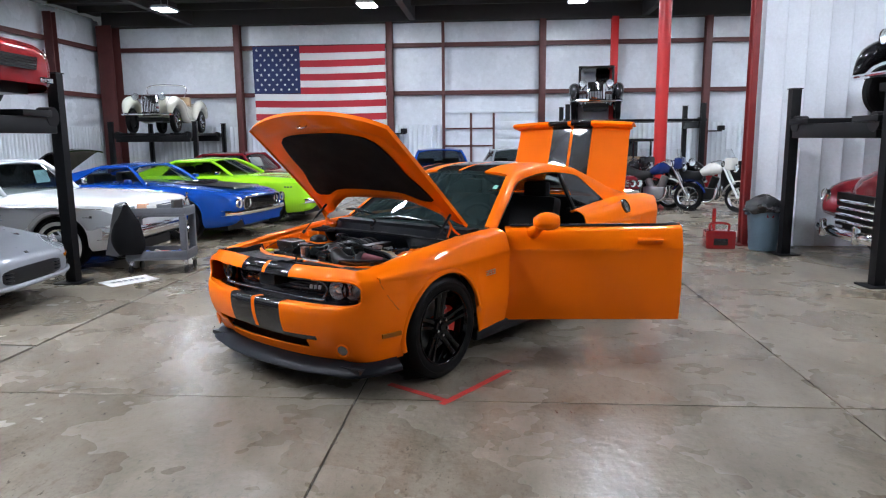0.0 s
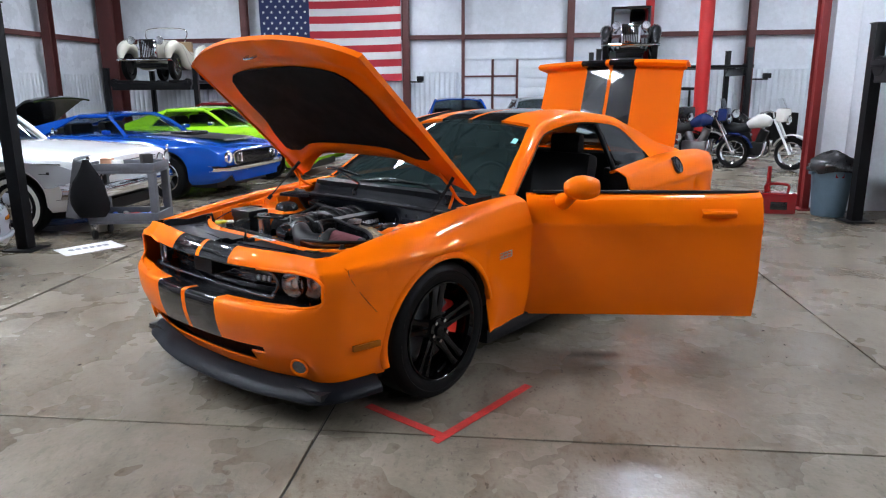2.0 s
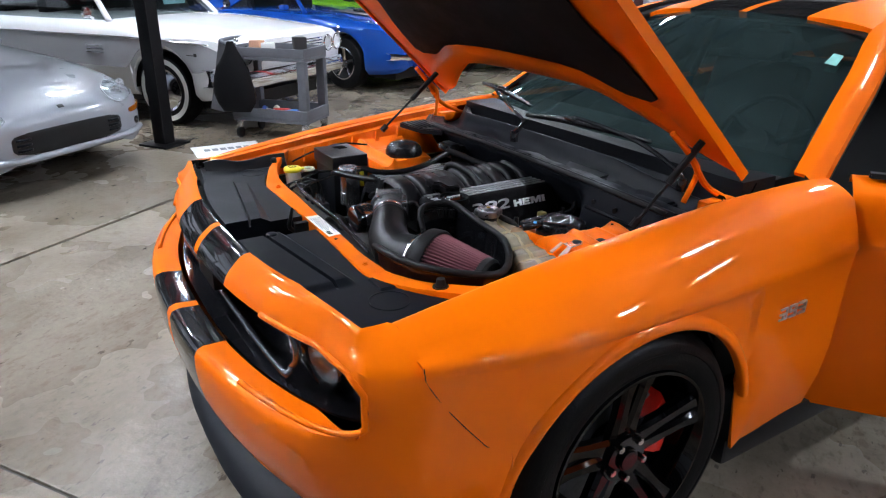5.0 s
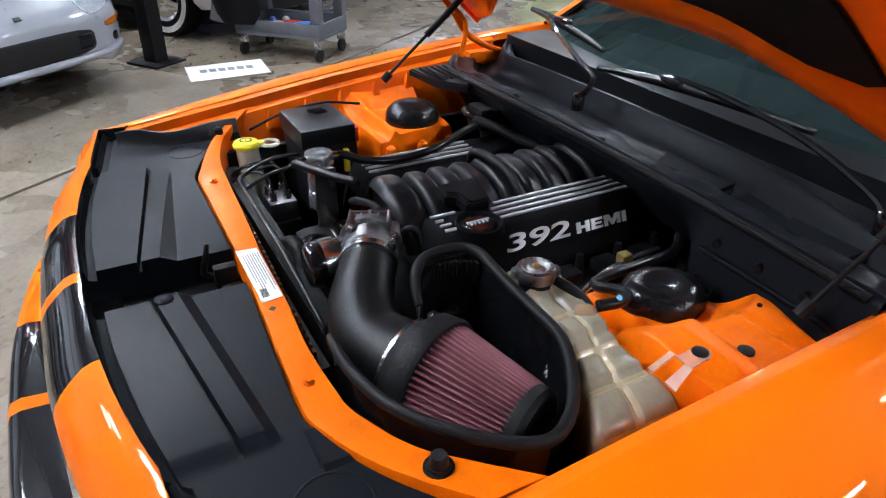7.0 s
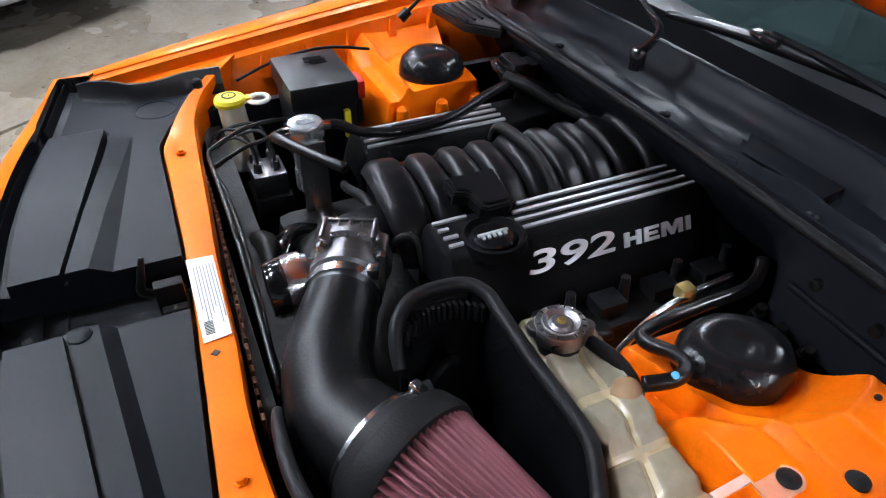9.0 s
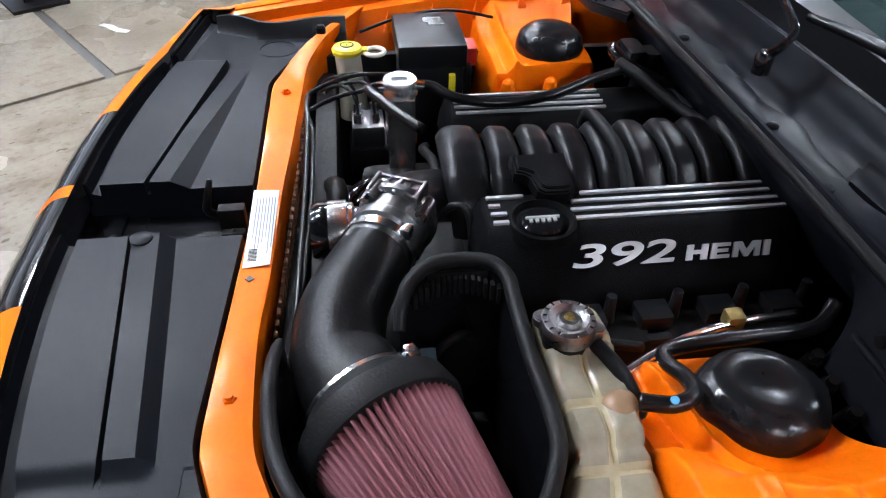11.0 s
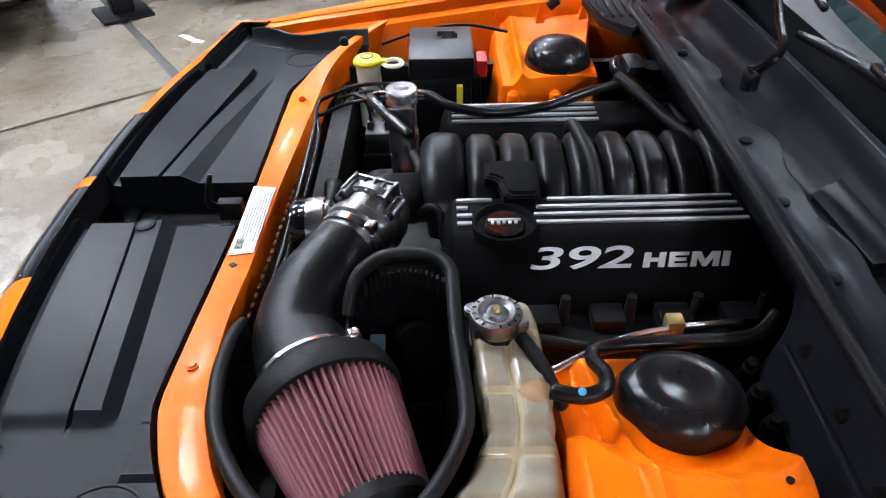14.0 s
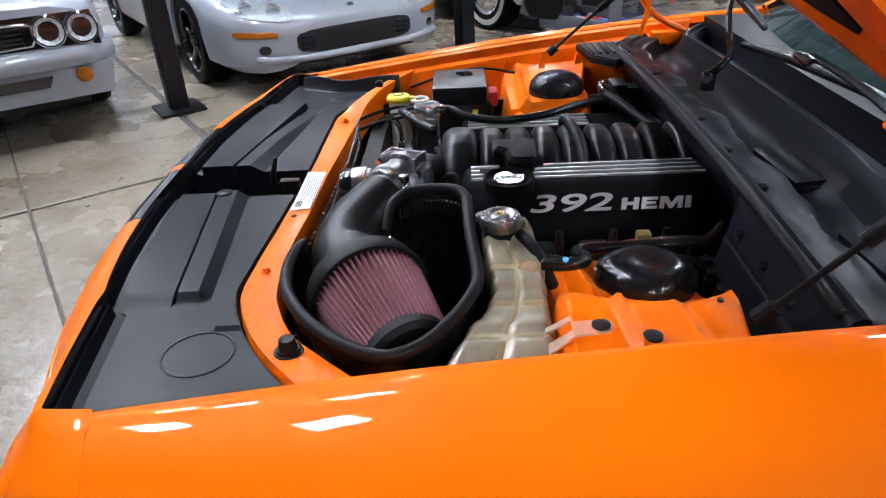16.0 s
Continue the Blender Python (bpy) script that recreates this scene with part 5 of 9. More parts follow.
def ramp(v, a, b):
    return max(0.0, min(1.0, (v - a) / (b - a)))


def band(v, a, b, e=0.006):
    return ramp(v, a, a + e) * (1 - ramp(v, b - e, b))


def mixf(a, b, t):
    return a + (b - a) * t


def near_lines(x):
    t = ramp(x, 0.083, 0.46)
    yA = mixf(-0.650, -0.601, t)
    return [yA, yA + 0.003, yA + 0.007, mixf(-0.606, -0.562, t), mixf(-0.586, -0.545, t), -0.516, -0.513, -0.477, -0.474]


def near_height(x, y):
    yA, _, yC, yD, yE = near_lines(x)[:5]
    end = 1 - ramp(x, 0.458, 0.480)
    if y <= yA + 0.0005:
        h = 0.010
    elif y < yC - 0.0005:
        h = -0.008
    else:
        h = 0.014 * (1 - ramp(y, yD, yE))
    h *= end
    if 0.47 < x < 0.545:
        h += 0.005 * band(y, -0.516, -0.474, 0.003) * band(x, 0.47, 0.545, 0.004)
    return h


def far_lines(x):
    t = ramp(x, -0.476, -0.042)
    yP = mixf(-0.577, -0.652, t)
    u = ramp(x, -0.464, -0.02)
    return [yP, yP + 0.003, yP + 0.007, mixf(-0.532, -0.618, u), mixf(-0.528, -0.588, u), -0.52, -0.50]


def far_height(x, y):
    yP, _, yC, yD, yE = far_lines(x)[:5]
    end = ramp(x, -0.500, -0.488)
    if y <= yP + 0.0005:
        h = 0.016 * end
    elif y < yC - 0.0005:
        h = -0.006 * end
    else:
        h = 0.016 * ramp(x, -0.47, -0.20) * (1 - ramp(y, yD, yE))
    return h


for x, y in ((0.10, -0.628),):
    bm = bmesh.new()
    lathe(bm, [(0.016, 0.828), (0.0155, 0.834), (0.012, 0.836), (0.0, 0.836)], seg=24, center=(x, y, 0))
    eng("cover_plug", bm, SHROUD)
cover("radiator_cover", 0.087, 0.728, near_lines, near_height, "charcoal plastic radiator cover with one raised rib")
cover("radiator_cover", -0.728, -0.040, far_lines, far_height, "scuffed charcoal plastic radiator cover with stepped plates")
for x, y, r in ((0.600, -0.520, 0.050), (-0.565, -0.478, 0.042)):
    bm = bmesh.new()
    lathe(bm, [(r, 0.812), (r, 0.8188), (r - 0.001, 0.8194), (r - 0.003, 0.8194), (r - 0.004, 0.8186), (r - 0.004, 0.812)], seg=40, center=(x, y, 0))
    eng("cover_ring", bm, SHROUD)
# upturned flange and clip at the far cover's outer end
bm = bmesh.new()
rows = []
for f in spread(0, 1, 22):
    x, y = mixf(-0.690, -0.640, min(1.0, f * 3)), mixf(-0.620, -0.330, f)
    top = 0.846 + 0.010 * math.sin(f * 9) * (1 - f) + 0.012 * f
    rows.append([(x + 0.030, y, 0.812), (x + 0.012, y, 0.824), (x, y, top), (x - 0.008, y, top)])
sheet(bm, rows)
solid(bm, 0.003)
eng("cover_flange", bm, PLASTIC)
bm = bmesh.new()
lathe(bm, [(0.011, 0.828), (0.011, 0.850), (0.007, 0.855), (0.0, 0.856)], seg=16, center=(-0.600, -0.385, 0))
eng("cover_clip", bm, SHROUD)
# latch pocket between the two covers
bm = bmesh.new()
box(bm, -0.045, 0.092, -0.80, -0.495, 0.72, 0.765)
box(bm, -0.03, 0.08, -0.60, -0.50, 0.70, 0.735)
box(bm, -0.06, 0.10, -0.80, -0.66, 0.70, 0.768)
eng("latch_pocket", bm, PLASTIC)
bm = bmesh.new()
box(bm, 0.015, 0.035, -0.535, -0.495, 0.76, 0.825, bev=0.003)
box(bm, 0.045, 0.060, -0.53, -0.495, 0.76, 0.80, bev=0.003)
tube(bm, [(0.0, -0.53, 0.79), (0.02, -0.55, 0.815), (0.025, -0.545, 0.845), (0.02, -0.538, 0.872)], [0.006, 0.007, 0.006, 0.004], seg=8)
tube(bm, [(0.05, -0.51, 0.80), (0.07, -0.52, 0.79), (0.085, -0.50, 0.80)], 0.004, seg=6)
eng("hood_latch", bm, DARK, "dark steel hood latch")

# intake box with its rubber rim
RIM = [(0.325, -0.424, 0.838), (0.36, -0.429, 0.846), (0.43, -0.429, 0.850), (0.51, -0.412, 0.852), (0.585, -0.366, 0.852), (0.638, -0.305, 0.849), (0.655, -0.255, 0.847), (0.630, -0.208, 0.850), (0.585, -0.172, 0.856), (0.540, -0.148, 0.862),
       (0.500, -0.139, 0.868), (0.41, -0.147, 0.882), (0.335, -0.150, 0.893), (0.303, -0.152, 0.898), (0.280, -0.170, 0.902), (0.272, -0.210, 0.902), (0.280, -0.245, 0.901), (0.305, -0.270, 0.896), (0.325, -0.280, 0.880), (0.345, -0.284, 0.862)]
bm = bmesh.new()
tube(bm, RIM, [0.006, 0.008] + [0.0092] * 16 + [0.0085, 0.007], seg=12, smooth_n=5)
box_rim = eng("airbox_seal", bm, RUBBER, "thick black rubber airbox seal")
bm = bmesh.new()
cx, cy = 0.44, -0.285
rows = []
P = []
for i in range(len(RIM) - 1):
    for k in range(4):
        P.append(Vector(RIM[i]).lerp(Vector(RIM[i + 1]), k / 4))
P.append(Vector(RIM[-1]))
for sc, z in ((1.0, 0.0), (0.985, -0.05), (0.95, -0.16), (0.90, -0.21)):
    rows.append([(cx + (q.x - cx) * sc, cy + (q.y - cy) * sc, max(0.60, q.z + z)) for q in P])
sheet(bm, rows)
c = rows[-1]
fl = [bm.verts.new((q[0], q[1], 0.652)) for q in c]
bm.faces.new(fl)
solid(bm, 0.004)
eng("airbox", bm, GLOSS_BLACK, "glossy black intake airbox")
bm = bmesh.new()
for k in range(15):
    f = k / 14
    y = -0.262 + 0.100 * f
    x = 0.283 + 0.022 * (2 * f - 1) ** 2
    box(bm, x, x + 0.010, y - 0.0024, y + 0.0024, 0.864, 0.889, bev=0.001)
box(bm, 0.279, 0.286, -0.262, -0.162, 0.860, 0.893)
eng("seal_ribs", bm, RUBBER, parent=box_rim)

HOSE_MATT = material("matt_elbow_rubber", (0.006, 0.006, 0.0065), rough=0.38, spec=0.25, var=0.3, scale=14, bump=0.12, bump_scale=200)
# cone filter: pleats, rubber base, end cap, clamp
A, B = Vector((0.415, -0.318, 0.797)), Vector((0.585, -0.236, 0.787))
AX = (B - A).normalized()
FM = Matrix.Translation(A) @ AX.to_track_quat("Z", "Y").to_matrix().to_4x4()
FL = (B - A).length
bm = bmesh.new()
n = 58
ring0, ring1 = [], []
for k in range(n * 4):
    a = 2 * math.pi * (k // 4 + (0.0, 0.24, 0.5, 0.76)[k % 4]) / n
    o = (-0.020, 0.002, 0.006, 0.002)[k % 4]
    ring0.append((math.cos(a) * (0.086 + o), math.sin(a) * (0.086 + o), 0.03))
    ring1.append((math.cos(a) * (0.062 + o), math.sin(a) * (0.062 + o), FL - 0.012))
sheet(bm, [ring0, ring1], closed=True)
filt = eng("air_filter", bm, FILTER, "pleated dark red cone air filter", angle=20, m=FM)
bm = bmesh.new()
lathe(bm, [(0.062, -0.035), (0.072, -0.03), (0.082, -0.005), (0.096, 0.002), (0.099, 0.028), (0.096, 0.036), (0.068, 0.036)], seg=44)
part("filter_base", bm, RUBBER, filt)
bm = bmesh.new()
lathe(bm, [(0.066, FL - 0.016), (0.066, FL + 0.002), (0.058, FL + 0.010), (0.03, FL + 0.008), (0.0, FL + 0.006)], seg=40)
part("end_cap", bm, RUBBER, filt)


def clamp(p, ax, r, w, parent=coupe):
    ax = Vector(ax).normalized()
    m = Matrix.Translation(p) @ ax.to_track_quat("Z", "Y").to_matrix().to_4x4()
    bm = bmesh.new()
    lathe(bm, [(r, -w / 2), (r + 0.0015, -w / 2), (r + 0.0015, w / 2), (r, w / 2)], seg=40)
    box(bm, r * 0.70, r * 0.70 + 0.014, r * 0.66, r * 0.66 + 0.016, -w * 0.6, w * 0.6, bev=0.002)
    cyl(bm, (r * 0.78, r * 0.55, 0), (r * 0.78, r * 0.92, 0), 0.004, seg=8)
    return eng("hose_clamp", bm, STEEL, "bright steel hose clamp", m=m)


clamp(A - AX * 0.020, AX, 0.0735, 0.016)
ELB = [A - AX * 0.028, A - AX * 0.055, (0.325, -0.357, 0.806), (0.268, -0.350, 0.824), (0.222, -0.326, 0.838), (0.180, -0.302, 0.847)]
bm = bmesh.new()
tube(bm, ELB, [0.066, 0.064, 0.060, 0.056, 0.052, 0.048], seg=28, smooth_n=8)
eng("intake_elbow", bm, HOSE_MATT, "black rubber intake elbow")
TB = Vector((0.120, -0.272, 0.850))
TD = (Vector((0.180, -0.302, 0.847)) - TB).normalized()
clamp(TB + TD * 0.060, TD, 0.0500, 0.014)
bm = bmesh.new()
q = TD.to_track_quat("Z", "Y").to_matrix().to_4x4()
lathe(bm, [(0.040, -0.045), (0.047, -0.04), (0.049, -0.018), (0.058, -0.014), (0.058, -0.002), (0.050, 0.002), (0.049, 0.025), (0.053, 0.03), (0.053, 0.045), (0.048, 0.05), (0.048, 0.075)], seg=36)
for a in (35, 125, 215, 305):
    c, s = 0.058 * math.cos(radians(a)), 0.058 * math.sin(radians(a))
    cyl(bm, (c * 0.93, s * 0.93, -0.022), (c * 0.93, s * 0.93, 0.018), 0.010, seg=14, bev=0.002)
bmesh.ops.recalc_face_normals(bm, faces=bm.faces[:])
throttle = eng("throttle_body", bm, ALU, "cast aluminium throttle body", m=Matrix.Translation(TB) @ q)
TOP = q.to_3x3().inverted() @ Vector((0, 0, 1))
SIDE = Vector((0, 0, 1)).cross(TOP).normalized()
TOP = SIDE.cross(Vector((0, 0, 1)))
TM = Matrix((SIDE, TOP, Vector((0, 0, 1)))).transposed().to_4x4()
for name, dims in (("cable_plate", (-0.036, 0.036, 0.043, 0.051, -0.034, 0.002)), ("cast_web", (-0.038, -0.032, 0.030, 0.057, -0.034, 0.010)), ("cast_web", (0.032, 0.038, 0.030, 0.057, -0.034, 0.010)),
                   ("cast_web", (-0.003, 0.003, 0.043, 0.056, -0.030, 0.004)), ("cast_web", (-0.018, -0.014, 0.043, 0.054, -0.030, 0.002)), ("cast_web", (0.014, 0.018, 0.043, 0.054, -0.030, 0.002)), ("cast_bar", (-0.034, 0.034, 0.048, 0.055, -0.034, -0.029))):
    bm = bmesh.new()
    box(bm, *dims, bev=0.0025)
    part(name, bm, ALU, throttle, m=TM)
for a in (35, 125, 215, 305):
    bm = bmesh.new()
    c, s = 0.058 * math.cos(radians(a)), 0.058 * math.sin(radians(a))
    cyl(bm, (c, s, 0.017), (c, s, 0.027), 0.006, seg=6)
    part("bolt", bm, STEEL, throttle)
bm = bmesh.new()
tube(bm, [TB + TD * 0.050, TB + TD * 0.075], [0.0475, 0.0475], seg=28)
eng("throttle_coupler", bm, RUBBER)
# throttle motor: ringed can pointing forward
bm = bmesh.new()
MD = Vector((0.118, -0.338, 0.838))
lathe(bm, [(0.0, -0.030), (0.028, -0.030), (0.043, -0.028), (0.044, -0.020), (0.044, -0.002), (0.040, 0.0), (0.040, 0.006), (0.033, 0.010), (0.030, 0.045), (0.0, 0.045)], seg=30, axis="y", center=MD)
part("throttle_motor", bm, STEEL, coupe, "steel throttle motor can")
bm = bmesh.new()
lathe(bm, [(0.042, -0.027), (0.042, -0.042), (0.037, -0.052), (0.0, -0.054)], seg=30, axis="y", center=MD)
part("motor_cap", bm, GLOSS_BLACK, coupe)
bm = bmesh.new()
tube(bm, [TB - TD * 0.03, (0.064, -0.250, 0.842), (0.040, -0.228, 0.830), (0.016, -0.198, 0.816), (0.008, -0.160, 0.808)], [0.043, 0.044, 0.043, 0.042, 0.042], seg=24)
eng("intake_neck", bm, MANIFOLD)

# intake manifold
bm = bmesh.new()
box(bm, -0.090, 0.098, -0.165, 0.315, 0.74, 0.838, bev=0.02)
manifold = eng("intake_manifold", bm, MANIFOLD, "black moulded intake manifold with eight runners")
ARC = [(-0.100, 0.795), (-0.098, 0.840), (-0.090, 0.868), (-0.076, 0.883), (-0.055, 0.889), (-0.015, 0.890), (0.020, 0.884), (0.050, 0.871), (0.075, 0.852), (0.092, 0.828), (0.102, 0.795)]


def runner(y0, y1, swell=0.0, bulge=0.0):
    """One flat-topped runner over the plenum, its edges rolled down into the gaps."""
    bm = bmesh.new()
    rows = []
    for i in range(41):
        f = i / 40 * (len(ARC) - 1)
        k = min(int(f), len(ARC) - 2)
        p, q = Vector((*ARC[k],)), Vector((*ARC[k + 1],))
        c = p.lerp(q, f - k)
        d = (q - p).normalized()
        n = Vector((-d.y, d.x))
        row = []
        for j in range(17):
            v = j / 8 - 1
            drop = 0.019 * abs(v) ** 3.2 + 0.003 * v
            out = c + n * (swell - drop)
            y = (y0 + y1) / 2 + (y1 - y0) / 2 * math.copysign(abs(v) ** 0.8, v)
            if v < 0:
                y -= bulge * abs(v) * math.sin(math.pi * i / 40)
            row.append((out.x, y, out.y))
        rows.append(row)
    sheet(bm, rows)
    bmesh.ops.recalc_face_normals(bm, faces=bm.faces[:])
    return part("runner", bm, MANIFOLD, manifold, angle=60)


runner(-0.184, -0.122, 0.004, 0.012)
for k in range(8):
    runner(-0.1195 + 0.0555 * k, -0.0655 + 0.0555 * k)
bm = bmesh.new()
prism(bm, [(-0.09, 0.80), (-0.085, 0.862), (-0.05, 0.885), (0.0, 0.884), (0.05, 0.862), (0.088, 0.822), (0.094, 0.79)], -0.182, -0.150, bev=0.008, axis="y")
part("plenum_end", bm, MANIFOLD, manifold)
bm = bmesh.new()
tube(bm, [(-0.108, 0.066, 0.862), (-0.085, 0.064, 0.893), (-0.04, 0.068, 0.901), (0.02, 0.078, 0.892), (0.065, 0.082, 0.868), (0.088, 0.082, 0.848)], 0.0105, seg=10)
part("vacuum_hose", bm, RUBBER, manifold)
bm = bmesh.new()
prism(bm, [(0.036, -0.095), (0.036, -0.012), (0.112, -0.012), (0.120, -0.022), (0.120, -0.058), (0.112, -0.068), (0.085, -0.074), (0.078, -0.082), (0.074, -0.095)], 0.872, 0.893, bev=0.003)
prism(bm, [(0.042, -0.088), (0.042, -0.019), (0.108, -0.019), (0.112, -0.025), (0.112, -0.054), (0.106, -0.061), (0.080, -0.067), (0.072, -0.078), (0.069, -0.088)], 0.893, 0.8965, bev=0.0015)
bmesh.ops.transform(bm, matrix=Matrix.Translation((0.07, 0, 0.885)) @ pose(0, 0, 0, 0, 11) @ Matrix.Translation((-0.07, 0, -0.885)), verts=bm.verts[:])
part("map_cover", bm, MANIFOLD, manifold)


# coil covers with bright ribs and lettering
def coil_cover(s, label):
    bm = bmesh.new()
    sec = [(0.078, 0.835), (0.088, 0.859), (0.096, 0.864), (0.168, 0.8665), (0.178, 0.864), (0.186, 0.856), (0.232, 0.795), (0.240, 0.775), (0.238, 0.745)]
    rows = []
    for y, sx_, dz in ((-0.165, 0.10, -0.06), (-0.160, 0.06, -0.03), (-0.150, 0.012, -0.006), (-0.144, 0.0, 0.0), (-0.05, 0, 0), (0.05, 0, 0), (0.15, 0, 0), (0.29, 0, 0), (0.298, 0.01, -0.004), (0.306, 0.06, -0.05)):
        rows.append([(s * (x + (0.16 - x) * sx_ * 2), y, z + dz) for x, z in sec])
    sheet(bm, rows, flip=s < 0)
    c = eng("coil_cover", bm, CASTING, label, angle=30)
    n = 4
    for k in range(n):
        x = 0.101 + k * 0.0205
        segs = [(-0.140 + k * 0.0, 0.282 + k * 0.002)]
        if k in (1, 2, 3):
            h = (0.052, 0.046, 0.045)[k - 1]
            segs = [(-0.140, -0.071 - h), (-0.071 + h, 0.282 + k * 0.002)]
        elif s > 0:
            segs = [(-0.140, -0.085), (0.0, 0.282)]
        if s < 0:
            segs = [(-0.14, 0.14)]
        for a, b in segs:
            bm = bmesh.new()
            box(bm, min(s * (x - 0.0032), s * (x + 0.0032)), max(s * (x - 0.0032), s * (x + 0.0032)), a, b, 0.862, 0.8685 + k * 0.0006, bev=0.0012)
            part("bright_rib", bm, LETTER, c)
    return c


left_cover = coil_cover(1, "black crackle coil cover with raised silver lettering")
far_cover = coil_cover(-1, "black crackle coil cover with silver ribs")
far_cover.matrix_basis = Matrix.Translation((-0.10, 0.0, -0.025))
bm = bmesh.new()
lathe(bm, [(0.050, -0.012), (0.047, 0.004), (0.043, 0.006), (0.038, 0.0), (0.034, -0.012), (0.0, -0.012)], seg=36, center=(0.164, -0.071, 0.8675))
part("filler_well", bm, CASTING, left_cover)
bm = bmesh.new()
lathe(bm, [(0.032, -0.014), (0.031, 0.0), (0.028, 0.003), (0.0, 0.003)], seg=30, center=(0.164, -0.071, 0.8675))
part("oil_cap", bm, GLOSS_BLACK, left_cover)
bm = bmesh.new()
box(bm, 0.158, 0.163, -0.095, -0.047, 0.8705, 0.8735, bev=0.001)
for k in range(5):
    box(bm, 0.163, 0.170, -0.091 + k * 0.0085, -0.086 + k * 0.0085, 0.8705, 0.873, bev=0.0008)
part("cap_mark", bm, LETTER, left_cover)


# raised letters lie on the sloping face
SL = math.atan2(0.856 - 0.795, 0.232 - 0.186)


def lettering(text, y0, width, height, down, shear, thick):
    cu = bpy.data.curves.new("lettering", "FONT")
    cu.body = text
    cu.extrude = 0.0016
    cu.offset = thick
    cu.shear = shear
    cu.bevel_depth = 0.0003
    ob = bpy.data.objects.new("lettering", cu)
    scene.collection.objects.link(ob)
    dg = bpy.context.evaluated_depsgraph_get()
    me = bpy.data.meshes.new_from_object(ob.evaluated_get(dg))
    bpy.data.objects.remove(ob)
    bpy.data.curves.remove(cu)
    xs_ = [v.co.x for v in me.vertices]
    ys_ = [v.co.y for v in me.vertices]
    x0, x1, b0, b1 = min(xs_), max(xs_), min(ys_), max(ys_)
    # letter x runs to the car's rear, letter y up the slope
    up = Vector((-math.cos(SL), 0, math.sin(SL)))
    out = Vector((math.sin(SL), 0, math.cos(SL)))
    base = Vector((0.186, 0, 0.856)) - up * down
    for v in me.vertices:
        u = (v.co.x - x0) / (x1 - x0) * width
        h = (v.co.y - b0) / (b1 - b0) * height
        v.co = base + Vector((0, y0 + u, 0)) + up * h + out * (v.co.z + 0.0012)
    me.materials.clear()
    me.materials.append(LETTER)
    ob = new("lettering", me)
    ob.parent = left_cover
    return ob


lettering("392", -0.036, 0.150, 0.033, 0.046, 0.20, 0.014)


def block_word(word, y0, width, height, down, shear):
    """Bold wide capitals as raised shapes on the same slope."""
    t, SH = 0.30, {}
    SH["H"] = [[(0, 0), (t, 0), (t, 1), (0, 1)], [(1 - t, 0), (1, 0), (1, 1), (1 - t, 1)], [(t, 0.38), (1 - t, 0.38), (1 - t, 0.64), (t, 0.64)]]
    SH["E"] = [[(0, 0), (t, 0), (t, 1), (0, 1)], [(t, 0), (1, 0), (1, 0.23), (t, 0.23)], [(t, 0.39), (0.9, 0.39), (0.9, 0.61), (t, 0.61)], [(t, 0.77), (1, 0.77), (1, 1), (t, 1)]]
    SH["M"] = [[(0, 0), (0.2, 0), (0.2, 1), (0, 1)], [(0.8, 0), (1, 0), (1, 1), (0.8, 1)], [(0.2, 1), (0.2, 0.62), (0.44, 0.0), (0.56, 0.0), (0.5, 0.42), (0.30, 1)], [(0.56, 0.0), (0.8, 0.62), (0.8, 1), (0.70, 1), (0.5, 0.42)]]
    SH["I"] = [[(0, 0), (1, 0), (1, 1), (0, 1)]]
    WD = {"H": 1.0, "E": 0.9, "M": 1.3, "I": 0.32}
    total = sum(WD[c] for c in word) + 0.16 * (len(word) - 1)
    up = Vector((-math.cos(SL), 0, math.sin(SL)))
    out = Vector((math.sin(SL), 0, math.cos(SL)))
    base = Vector((0.186, 0, 0.856)) - up * down
    bm = bmesh.new()
    o = 0.0
    for c in word:
        for poly in SH[c]:
            q = []
            for u, h in poly:
                v = (o + u * WD[c]) / total * width + shear * h * height
                q.append(base + Vector((0, y0 + v, 0)) + up * h * height)
            lo = [bm.verts.new(p) for p in q]
            hi = [bm.verts.new(p + out * 0.003) for p in q]
            bm.faces.new(hi)
            for i in range(len(q)):
                j = (i + 1) % len(q)
                bm.faces.new((lo[i], lo[j], hi[j], hi[i]))
        o += WD[c] + 0.16
    bmesh.ops.recalc_face_normals(bm, faces=bm.faces[:])
    part("lettering", bm, LETTER, left_cover, angle=0)


block_word("HEMI", 0.127, 0.124, 0.0215, 0.0455, 0.20)


# plug leads and clutter under the left cover
bm = bmesh.new()
box(bm, 0.18, 0.30, -0.13, 0.30, 0.60, 0.755, bev=0.015)
eng("valve_cover", bm, DARK, "dark valve cover")
for k in range(4):
    bm = bmesh.new()
    y = -0.02 + k * 0.095
    box(bm, 0.235, 0.278, y - 0.024, y + 0.024, 0.735, 0.775, bev=0.005)
    box(bm, 0.275, 0.298, y - 0.018, y + 0.018, 0.72, 0.755, bev=0.004)
    cyl(bm, (0.255, y + 0.032, 0.74), (0.252, y + 0.032, 0.800), 0.010, 0.007, seg=12)
    eng("ignition_coil", bm, PLASTIC)
bm = bmesh.new()
tube(bm, [(0.395, -0.035, 0.800), (0.365, 0.05, 0.822), (0.345, 0.13, 0.826), (0.33, 0.23, 0.82)], 0.006, seg=10)
eng("dipstick_tube", bm, STEEL, "bright steel tube")
bm = bmesh.new()
box(bm, 0.328, 0.350, 0.125, 0.148, 0.818, 0.840, bev=0.004)
eng("line_bracket", bm, material("brass_bracket", (0.35, 0.27, 0.10), rough=0.35, metal=0.8, var=0.2), "")
bm = bmesh.new()
